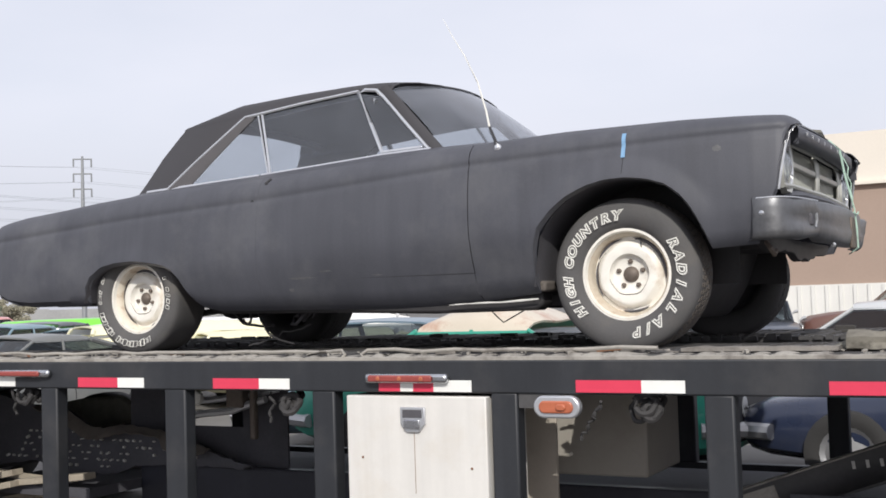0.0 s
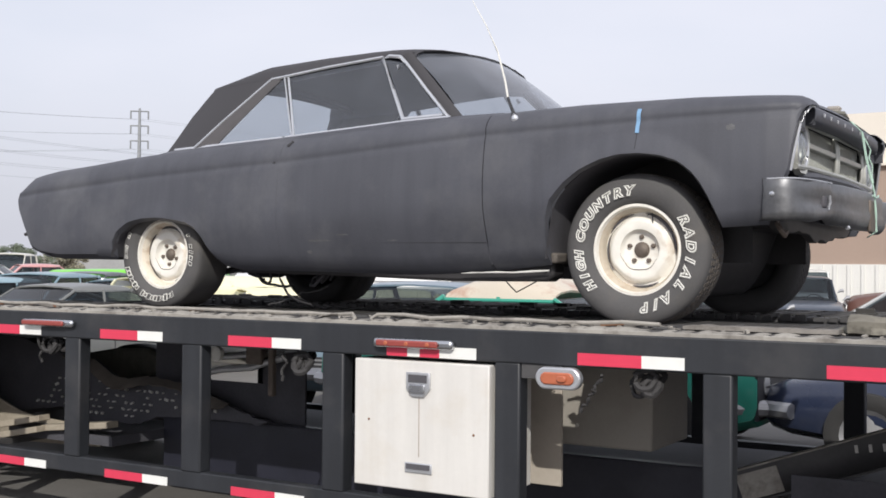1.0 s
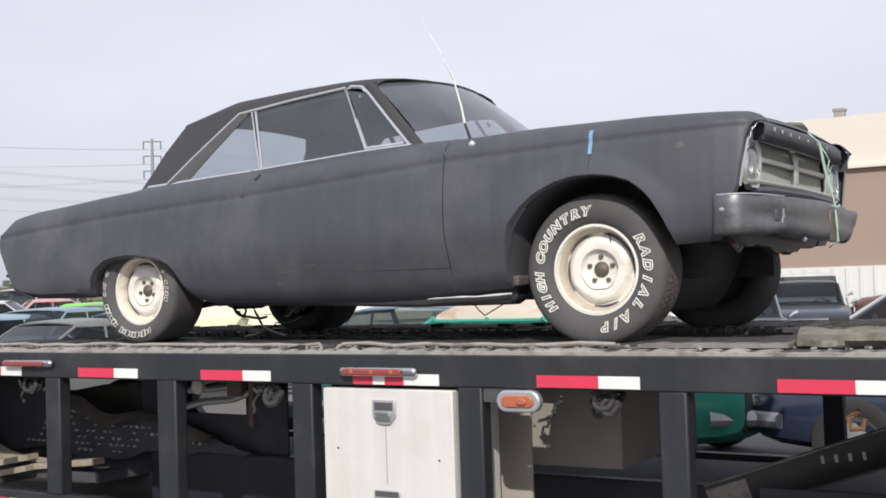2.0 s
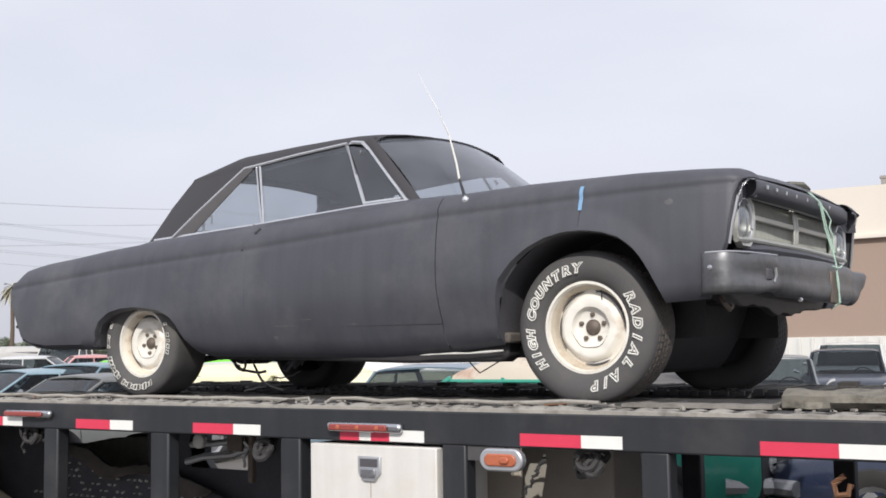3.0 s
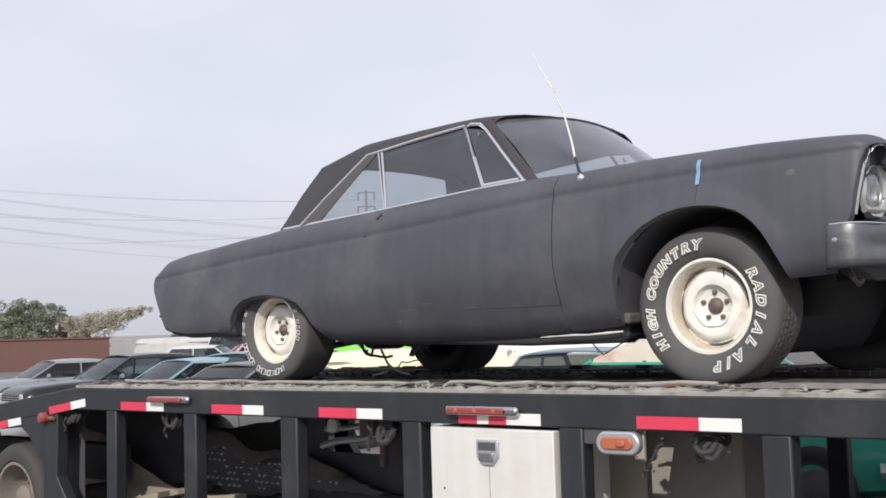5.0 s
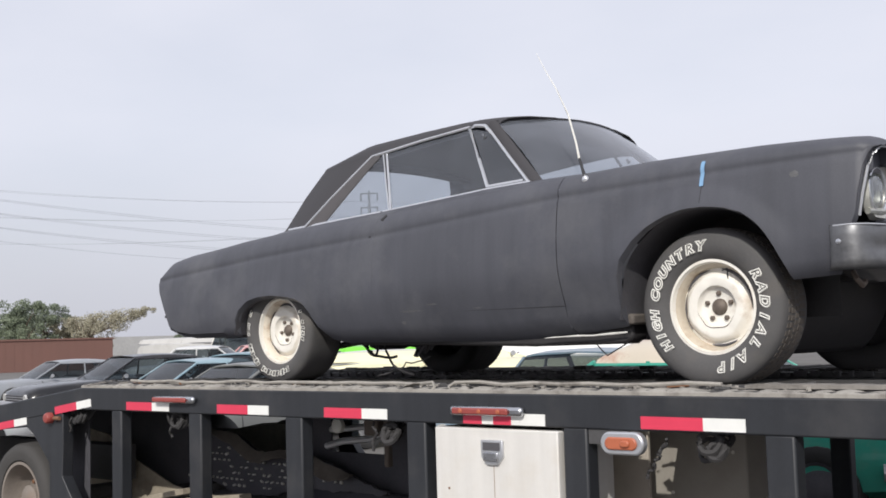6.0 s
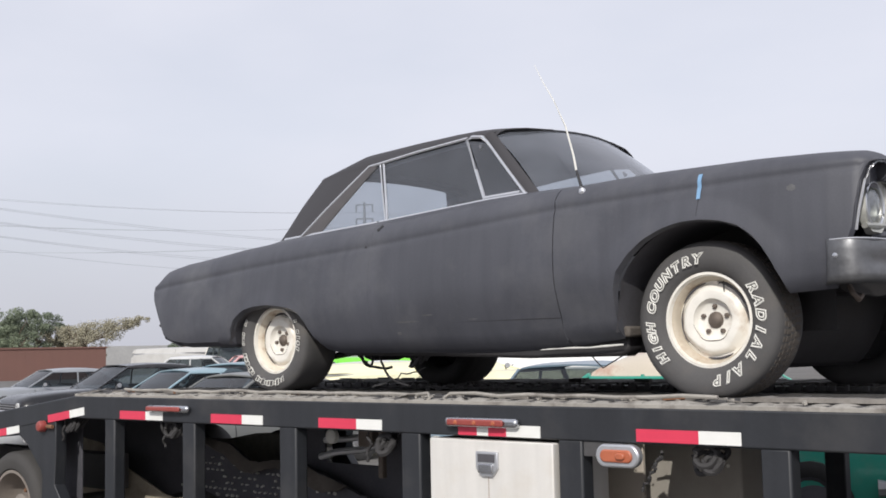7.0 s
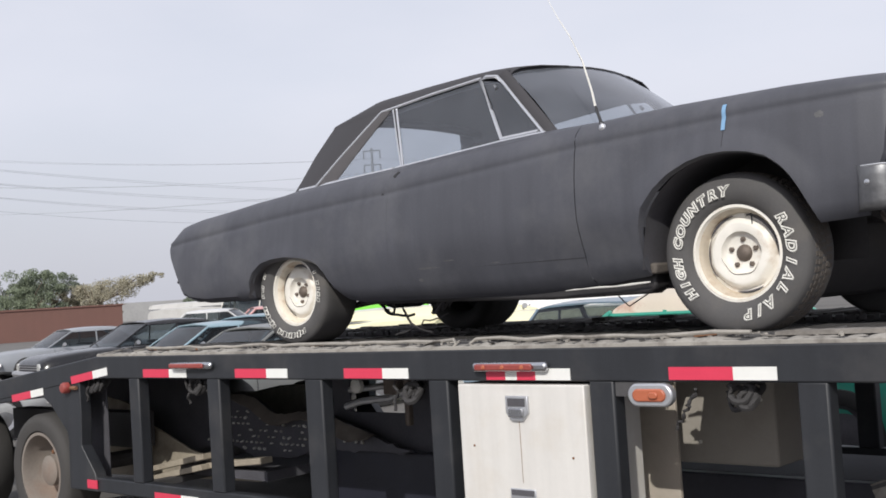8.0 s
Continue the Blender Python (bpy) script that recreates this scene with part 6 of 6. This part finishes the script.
        part("bar", Shape().box(0.5 * L + 0.006, 0.5 * L + 0.012, -hw * 0.7, hw * 0.7, z - 0.008, z + 0.008), HUBCAP, grille)
    for sx in (-1, 1):
        x = sx * 0.5 * L
        part("bumper", Shape().tube([(x - sx * 0.25, -hw * 0.97, 0.45), (x + sx * 0.02, -hw * 0.85, 0.45), (x + sx * 0.06, 0, 0.45), (x + sx * 0.02, hw * 0.85, 0.45), (x - sx * 0.25, hw * 0.97, 0.45)], 0.06, 8), HUBCAP, ob)
        for sy in (-1, 1):
            if sx > 0:
                part("headlight", Shape().tube([(x - 0.06, sy * hw * 0.66, belt * 0.66), (x + 0.012, sy * hw * 0.66, belt * 0.66)], 0.08, 14), LAMP_CLEAR, ob)
            else:
                part("tail_light", Shape().box(x - 0.012, x + 0.05, sy * hw * 0.66 - 0.12, sy * hw * 0.66 + 0.12, deck * 0.66, deck * 0.78), LAMP_RED, ob, bevel=0.01)
    ob.matrix_basis = pose(*at, 0, 0, turn)
    return ob


TEAL = paint("teal green paint", (0.04, 0.33, 0.24), 0.35)
RUSTROOF = paint("sun-bleached rusty roof", (0.62, 0.55, 0.45), 0.7, (0.38, 0.14, 0.07), 0.85)


def spot(bx, by, d):
    return 2.44 + bx * d, -4.39 + by * d, 0


BLUE_PALE = paint("pale blue paint", (0.27, 0.38, 0.44))
# the teal sedan's rims are coloured dark in place of the shade there
parked_car("teal green sedan with a rusty bleached roof", "car", TEAL, (-2.42, 4.3, 0), 0, 4.0, 1.8, 1.40, "sedan", RUSTROOF, dome=0.13, rim_mat=UNDER, square=1.0)
parked_car("dark blue sedan with chrome trim beside the trailer", "car", paint("dark blue paint", (0.022, 0.03, 0.06), 0.3), (1.72, 4.35, 0), 180, 4.3, 1.75, 1.14, "sedan")
parked_car("grey primer fastback coupe with flat paint", "car", paint("grey primer", (0.17, 0.175, 0.172), 0.7), spot(-0.789, 0.614, 15.5), -95, 4.5, 1.75, 1.20, "fastback")
parked_car("pale blue sedan with chrome bumpers", "car", BLUE_PALE, spot(-0.816, 0.578, 22.0), -98, 4.7, 1.8, 1.21, "sedan")
parked_car("glossy black coupe with a long hood", "car", paint("black gloss", (0.012, 0.012, 0.014), 0.2), spot(-0.843, 0.538, 24.0), -100, 4.9, 1.85, 1.31, "sedan")
parked_car("silver sedan with dusty paint", "car", paint("silver paint", (0.26, 0.275, 0.3)), spot(-0.873, 0.488, 30.0), -102, 4.6, 1.78, 1.20, "sedan")
parked_car("white coupe with a dusty hood", "car", paint("white gloss", (0.72, 0.72, 0.7)), spot(-0.942, 0.336, 15.0), -75, 4.6, 1.8, 1.0, "sedan")
parked_car("slate blue sedan in a crowded row", "car", paint("slate blue paint", (0.10, 0.16, 0.2)), spot(-0.745, 0.667, 20.0), -70, 4.6, 1.78, 1.22, "sedan")
parked_car("lime green sedan behind other cars", "car", paint("lime green paint", (0.2, 0.65, 0.06)), spot(-0.728, 0.686, 31.0), 35, 4.9, 1.85, 1.33, "panel")
parked_car("pale yellow boxy wagon with plain sides", "car", paint("pale yellow paint", (0.84, 0.8, 0.55), 0.5), spot(-0.69, 0.724, 19.0), 60, 3.6, 1.8, 1.27, "panel")
parked_car("white sedan wedged between yellow cars", "car", paint("clean white paint", (0.8, 0.79, 0.76)), spot(-0.715, 0.70, 21.5), -60, 4.4, 1.8, 1.27, "panel")
parked_car("faded yellow wagon with plain sides", "car", paint("faded yellow paint", (0.82, 0.77, 0.52), 0.5), spot(-0.618, 0.786, 18.0), 50, 3.4, 1.8, 1.12, "panel")
parked_car("white box van with a flat roof", "van", paint("chalky paint", (0.8, 0.79, 0.77)), spot(-0.606, 0.796, 26.0), 40, 5.2, 1.9, 1.30, "panel")
parked_car("blue-grey sedan with a wide windshield", "car", paint("blue grey paint", (0.14, 0.2, 0.25)), spot(-0.578, 0.816, 12.8), -78, 4.5, 1.75, 1.28, "sedan")
parked_car("red-brown rusty coupe with faded roof", "car", paint("red-brown paint", (0.125, 0.055, 0.042), 0.6, (0.17, 0.09, 0.06), 0.6), (-0.9, 20.5, 0), 195, 4.6, 1.8, 1.62, "sedan")
parked_car("light silver sedan with bright trim", "car", paint("light silver paint", (0.5, 0.51, 0.52)), (-0.12, 9.5, 0), 186, 4.7, 1.8, 1.31, "sedan")
parked_car("dark blue sedan with a big windshield", "car", paint("midnight blue paint", (0.025, 0.035, 0.055)), (-3.85, 18.9, 0), -75, 4.6, 1.78, 1.34, "sedan")
parked_car("slate grey sedan with a sky-bright windshield", "car", paint("slate grey paint", (0.2, 0.22, 0.235)), (-3.6, 13.4, 0), -72, 4.5, 1.75, 1.28, "sedan")
parked_car("white passenger van with a wide windshield", "van", paint("plain white paint", (0.76, 0.76, 0.74)), (-5.0, 23.8, 0), -78, 4.9, 1.9, 1.48, "wagon")
parked_car("long white van across the lot", "van", paint("chalky white paint", (0.5, 0.49, 0.47)), spot(-0.815, 0.58, 46), 20, 4.6, 2.0, 1.8, "panel")
parked_car("cream pickup truck across the lot", "truck", paint("cream white paint", (0.7, 0.67, 0.6)), spot(-0.795, 0.607, 40), -60, 4.9, 1.85, 1.8, "pickup")
parked_car("dull white sedan across the lot", "car", paint("dull white paint", (0.6, 0.6, 0.6)), spot(-0.808, 0.589, 33), 40, 4.6, 1.8, 1.45, "sedan")
parked_car("faded pink compact car across the lot", "car", paint("faded red paint", (0.6, 0.3, 0.3)), spot(-0.779, 0.627, 36), 60, 4.2, 1.7, 1.45, "sedan")
parked_car("blue-grey sedan in the back row", "car", paint("dusk blue paint", (0.2, 0.3, 0.36)), spot(-0.79, 0.613, 22), -75, 4.6, 1.78, 1.30, "sedan")
parked_car("charcoal sedan in the back row", "car", paint("charcoal paint", (0.05, 0.055, 0.06)), spot(-0.765, 0.644, 25), -70, 4.6, 1.78, 1.30, "sedan")
parked_car("teal blue wagon near the warehouse", "car", paint("teal blue paint", (0.05, 0.2, 0.25)), (2.6, 12.5, 0), -85, 4.6, 1.8, 1.2, "wagon")

# ---- buildings, trees, power line ----
CREAM = material("cream stucco", (0.74, 0.68, 0.6), 0.9, vary=0.07, scale=0.5, grain=12, bump=0.2)
TAN = material("brown stucco", (0.36, 0.27, 0.22), 0.9, vary=0.09, scale=0.5, grain=12, bump=0.2)
CORRUGATED = material("white ribbed sheet", (0.7, 0.69, 0.66), 0.6, vary=0.1, scale=1.2, grain=20, bump=0.2)
BRICKRED = material("red-brown sheet metal", (0.155, 0.078, 0.064), 0.75, vary=0.15, scale=0.7, grain=20, bump=0.2)
GREYVENT = material("weathered vent metal", (0.3, 0.28, 0.26), 0.7, vary=0.2, scale=4)
FARDARK = material("dark window void", (0.03, 0.03, 0.035), 0.4, vary=0.2)
hall = thing("warehouse", (8, 55, 0), "cream and brown stucco warehouse with a flat roof", "building")
part("wall", Shape().box(-15.5, 40, 39.2, 70, 1.72, 5.42), TAN, hall, "brown stucco wall band")
part("parapet", Shape().box(-15.6, 40.1, 39.1, 70.1, 5.42, 7.3), CREAM, hall, "cream stucco parapet")
part("ledge", Shape().box(-15.7, 40.2, 38.95, 70.2, 5.34, 5.46), CREAM, hall, "cream ledge")
part("base", Shape().box(-15.5, 40, 39.15, 70, 0, 1.72), CORRUGATED, hall, "white ribbed base")
for i in range(110):
    x = -15.4 + i * 0.5
    part("rib", Shape().box(x, x + 0.12, 39.08, 39.16, 0.0, 1.70), CORRUGATED, hall, smooth=0)
part("roof", Shape().box(-15.2, 39.6, 39.6, 69.6, 6.9, 7.1), CREAM, hall)
part("roof_vent", Shape().box(-8.02, -7.62, 41.0, 41.4, 7.05, 7.82).box(-8.06, -7.58, 40.96, 41.44, 7.76, 7.9), GREYVENT, hall, "square grey metal roof vent", bevel=0.05)
shed = thing("storage_shed", (-85, 40, 0), "long red-brown sheet metal storage building", "building")
m = pose(-76.8, 43.6, 0, 0, 0, 62)
s = Shape().box(-34, 0, -6, 0, 0, 2.2, m=m)
part("wall", s, BRICKRED, shed)
part("roof", Shape().prism([(-34.1, 2.2), (0.1, 2.2), (0.1, 2.3), (-34.1, 2.42)], -6.1, 0.1).moved(m), BRICKRED, shed)
for k in range(56):
    part("rib", Shape().box(-33.8 + 0.6 * k, -33.7 + 0.6 * k, -6.012, -6.0, 0, 2.2, m=m), BRICKRED, shed, smooth=0)
part("window", Shape().box(-11.5, -10.0, -6.08, -5.98, 0.9, 2.1, m=m), FARDARK, shed)
part("window_frame", Shape().box(-9.95, -9.8, -6.1, -5.98, 0.85, 2.15, m=m), CORRUGATED, shed)

BARK = material("tree bark", (0.13, 0.1, 0.075), 0.9, vary=0.3, scale=4)
LEAF = material("green leaves", (0.19, 0.225, 0.15), 0.7, vary=0.4, scale=0.4, grain=3, bump=0)
LEAF_DRY = material("dry olive leaves", (0.36, 0.335, 0.25), 0.8, vary=0.35, scale=0.4, grain=3, bump=0)
LEAF_DARK = material("dark green leaves", (0.155, 0.185, 0.13), 0.7, vary=0.4, scale=0.4, grain=3, bump=0)


def tree(x, y, h, spread, leaf, seed, label, low=0.1):
    rng = random.Random(seed)
    ob = thing("tree", (x, y, 0), label, "tree", "trees behind the lot")
    s = Shape().tube([(x, y, 0), (x + 0.1, y, h * 0.25), (x - 0.1, y + 0.1, h * 0.5)], [0.28, 0.22, 0.15], 8)
    tips = []
    for k in range(9):
        a, q = rng.uniform(0, 6.28), rng.uniform(0.4, 0.9)
        tip = (x + spread * q * math.cos(a), y + spread * q * math.sin(a), h * rng.uniform(0.35, 0.68))
        s.tube([(x, y, h * rng.uniform(0.2, 0.45)), ((x + tip[0]) / 2, (y + tip[1]) / 2, tip[2] * 0.8), tip], [0.1, 0.06, 0.03], 5)
        tips.append(tip)
    part("trunk", s, BARK, ob)
    crown = Shape()
    for k in range(34):
        a, q = rng.uniform(0, 6.28), math.sqrt(rng.random())
        cx, cy = x + spread * q * math.cos(a), y + spread * q * math.sin(a)
        cz = h * (low + (0.92 - low) * rng.random() ** 0.8 * (1 - 0.35 * q))
        r = rng.uniform(0.14, 0.27) * spread
        for j in range(280):
            u, t = rng.uniform(-1, 1), rng.uniform(0, 6.28)
            d = r * rng.random() ** 0.4
            w = math.sqrt(1 - u * u)
            p = Vector((cx + d * w * math.cos(t), cy + d * w * math.sin(t), max(0.2, cz + 0.75 * d * u)))
            n1 = Vector((rng.uniform(-1, 1), rng.uniform(-1, 1), rng.uniform(-1, 1))).normalized() * rng.uniform(0.07, 0.15)
            n2 = Vector((rng.uniform(-1, 1), rng.uniform(-1, 1), rng.uniform(-1, 1))).normalized() * rng.uniform(0.045, 0.09)
            crown.poly([p - n1, p + n2, p + n1, p - n2])
    me = bpy.data.meshes.new("crown")
    me.from_pydata(crown.v, [], crown.f)
    me.materials.append(leaf)
    part("crown", me, leaf, ob)


LEAN_X0, LEAN_W = -112.6, 16.7
LEAN_TOP = curve([(0.0, 5.2), (0.25, 5.4), (0.5, 5.45), (1.0, 5.68)])
LEAN_LOW = curve([(0.0, 2.0), (0.45, 2.2), (0.58, 3.0), (0.78, 4.1), (1.0, 5.2)])


def along(bearing_x, bearing_y, d, eye=(2.44, -4.39)):
    return eye[0] + bearing_x * d, eye[1] + bearing_y * d


for i, (bx, by, d, h, sp, leaf, lb) in enumerate((
        (-0.905, 0.425, 135, 8.3, 4.0, LEAF, "leafy green tree behind the lot"), (-0.889, 0.458, 130, 8.4, 3.6, LEAF, "leafy green tree behind the lot"), (-0.881, 0.473, 132, 8.8, 3.4, LEAF_DARK, "dark green bushy tree behind the lot"), 
        (-0.92, 0.39, 130, 7.4, 3.6, LEAF, "leafy green tree behind the lot"), (-0.897, 0.442, 138, 8.2, 3.8, LEAF_DARK, "dark green bushy tree behind the lot"), (-0.886, 0.464, 140, 8.6, 3.6, LEAF, "leafy green tree behind the lot"), (-0.866, 0.5, 134, 6.0, 3.0, LEAF_DRY, "dry olive-brown tree behind the lot"),
        (-0.815, 0.58, 140, 4.6, 3.0, LEAF_DARK, "low dark green tree behind the lot"), (-0.80, 0.60, 150, 4.4, 3.4, LEAF, "low leafy tree behind the lot"), (-0.78, 0.625, 150, 4.6, 3.6, LEAF_DARK, "low dark green tree behind the lot"), (-0.76, 0.65, 155, 4.4, 3.4, LEAF_DRY, "low dry tree behind the lot"))):
    x, y = along(bx, by, d)
    tree(x, y, h, sp, leaf, 30 + i, lb)

# a wind-bent dry tree whose crown leans out over the lot, hollow below its tip
rng = random.Random(77)
bent = thing("tree", (LEAN_X0 + 3.5, 60, 0), "wind-bent dry olive-brown tree behind the lot", "tree", "trees behind the lot")
wood = Shape().tube([(LEAN_X0 + 3.5, 60, 0), (LEAN_X0 + 3.7, 60, 1.6), (LEAN_X0 + 4.3, 60.1, 3.0)], [0.3, 0.24, 0.16], 8)
for k in range(10):
    q = 0.06 + 0.094 * k
    tip = (LEAN_X0 + LEAN_W * q, 60 + rng.uniform(-1, 1), LEAN_TOP(q) - 0.5)
    wood.tube([(LEAN_X0 + 3.7 + 0.06 * k, 60, 1.6 + 0.14 * k), ((LEAN_X0 + 3.9 + tip[0]) / 2, 60, tip[2] * 0.72), tip], [0.11, 0.07, 0.03], 5)
part("trunk", wood, BARK, bent)
crown = Shape()
for k in range(120):
    q = rng.random() ** 1.15
    hi, lo = LEAN_TOP(q), LEAN_LOW(q)
    r = min(0.75, 0.2 + 0.42 * (hi - lo)) * rng.uniform(0.7, 1.1)
    cx, cy, cz = LEAN_X0 + LEAN_W * q, 60 + rng.uniform(-1.6, 1.6) * (1 - 0.6 * q), lo + (hi - lo - 0.5 * r) * rng.random() ** 0.7
    for j in range(int(150 - 80 * q)):
        u, t = rng.uniform(-1, 1), rng.uniform(0, 6.28)
        d = r * rng.random() ** 0.4
        w = math.sqrt(1 - u * u)
        p = Vector((cx + d * w * math.cos(t), cy + d * w * math.sin(t), cz + 0.7 * d * u))
        n1 = Vector((rng.uniform(-1, 1), rng.uniform(-1, 1), rng.uniform(-0.6, 0.6))).normalized() * rng.uniform(0.06, 0.13)
        n2 = Vector((rng.uniform(-1, 1), rng.uniform(-1, 1), rng.uniform(-1, 1))).normalized() * rng.uniform(0.035, 0.07)
        crown.poly([p - n1, p + n2, p + n1, p - n2])
me = bpy.data.meshes.new("crown")
me.from_pydata(crown.v, [], crown.f)
me.materials.append(LEAF_DRY)
part("crown", me, LEAF_DRY, bent)



def palm(x, y, h):
    ob = thing("palm_tree", (x, y, 0), "slim palm tree with a shaggy crown", "tree", "trees behind the lot")
    part("trunk", Shape().tube([(x, y, 0), (x + 0.15, y, h * 0.5), (x, y, h)], [0.28, 0.2, 0.17], 8), BARK, ob)
    rng = random.Random(9)
    crown = Shape()
    for k in range(46):
        a, up, reach = rng.uniform(0, 6.28), rng.uniform(-0.9, 0.9), rng.uniform(1.0, 1.6)
        side = Vector((-math.sin(a), math.cos(a), 0)) * 0.14
        rib = [Vector((x + reach * q * math.cos(a), y + reach * q * math.sin(a), h + reach * (up * q - 0.6 * q * q))) for q in (0.0, 0.35, 0.7, 1.0)]
        crown.grid([[p - side * w, p, p + side * w] for p, w in zip(rib, (0.3, 1.0, 0.8, 0.1))])
    part("crown", crown, LEAF_DRY, ob, "shaggy brown-green fronds")


palm(*along(-0.818, 0.5755, 120), 8.3)

# far skyline: a low hazy strip of roofs and hedges
HAZY = material("hazy far buildings", (0.34, 0.34, 0.34), 0.9, vary=0.3, scale=0.15, grain=2, bump=0)
far = Shape()
rng = random.Random(4)
for k in range(60):
    a = radians(-40 + 150 * k / 59)
    d = rng.uniform(260, 330)
    x, y = 2.4 - d * math.sin(a), -4.4 + d * math.cos(a)
    w, h = rng.uniform(6, 14), rng.uniform(2.5, 4.6)
    far.box(-w, w, -4, 4, 0, h, m=pose(x, y, 0, 0, 0, math.degrees(a)))
single("backdrop", far, HAZY, "hazy row of far low buildings", "buildings", kind="structure", smooth=0)

POLE = material("galvanised pole steel", (0.3, 0.31, 0.32), 0.6, 0.4, vary=0.15)
pylon = thing("power_pole", (-177, 169, 0), "tall grey steel power line pole with three crossarms", "power pole")
turn = pose(-177, 169, 0, 0, 0, 40)
part("mast", Shape().tube([tuple(turn @ Vector((0, 0, 0))), tuple(turn @ Vector((0, 0, 20))), tuple(turn @ Vector((0, 0, 34.6)))], [0.55, 0.45, 0.25], 10), POLE, pylon)
ends = []
for z in (34.0, 30.9, 27.7):
    part("crossarm", Shape().tube([tuple(turn @ Vector((-1.9, 0, z))), tuple(turn @ Vector((1.9, 0, z)))], 0.16, 6), POLE, pylon)
    for sx in (-1.8, 1.8):
        part("insulator", Shape().tube([tuple(turn @ Vector((sx, 0, z))), tuple(turn @ Vector((sx, 0, z - 1.7)))], 0.17, 6), POLE, pylon)
        ends.append(turn @ Vector((sx, 0, z - 1.7)))
WIRE = material("dull wire", (0.46, 0.48, 0.52), 0.6, 0.1, vary=0.1)
other = pose(-260, 20, 0, 0, 0, 80)
for k, e in enumerate(ends):
    q = other @ Vector(((-3.0, 3.0)[k % 2], 0, (46, 38, 30)[k // 2]))
    pts = []
    for i in range(25):
        t = i / 24
        p = e.lerp(q, t)
        p.z -= 5.0 * 4 * t * (1 - t)
        pts.append(p)
    single("power_wire", Shape().tube(pts, 0.028, 4), WIRE, "thin grey overhead power wire", "wire", "overhead wires")
    q2 = Vector((-40 + 6 * (k % 2), 330, e.z))
    single("power_wire", Shape().tube([e.lerp(q2, i / 12) - Vector((0, 0, 20 * (i / 12) * (1 - i / 12))) for i in range(13)], 0.028, 4), WIRE, "thin grey overhead power wire", "wire", "overhead wires")
WOODPOLE = material("weathered pole timber", (0.16, 0.13, 0.1), 0.9, vary=0.3, scale=3)
for (px, py, h), ang in (((-132, 150, 20.5), 70), ((-150, 26, 27.0), 90)):
    stand = thing("power_pole", (px, py, 0), "weathered timber power pole with crossarms", "power pole")
    part("mast", Shape().tube([(px, py, 0), (px, py, h)], [0.2, 0.14], 8), WOODPOLE, stand)
    for z in (h - 0.8, h - 2.0, h - 3.2, h - 4.4):
        c, q = 1.3 * math.cos(radians(ang)), 1.3 * math.sin(radians(ang))
        part("crossarm", Shape().tube([(px - c, py - q, z), (px + c, py + q, z)], 0.08, 6), WOODPOLE, stand)
for k in range(7):
    side, z = (1.2 if k % 2 else -1.2), 1.2 * (k // 2)
    a = Vector((-132 + side * math.cos(radians(70)), 150 + side * math.sin(radians(70)), 19.75 - z))
    b = Vector((-150, 26 + side, 26.25 - z))
    pts = [a.lerp(b, i / 20) - Vector((0, 0, (9 + 1.5 * k) * (i / 20) * (1 - i / 20))) for i in range(21)]
    single("power_wire", Shape().tube(pts, 0.024, 4), WIRE, "thin grey overhead power wire", "wire", "overhead wires")
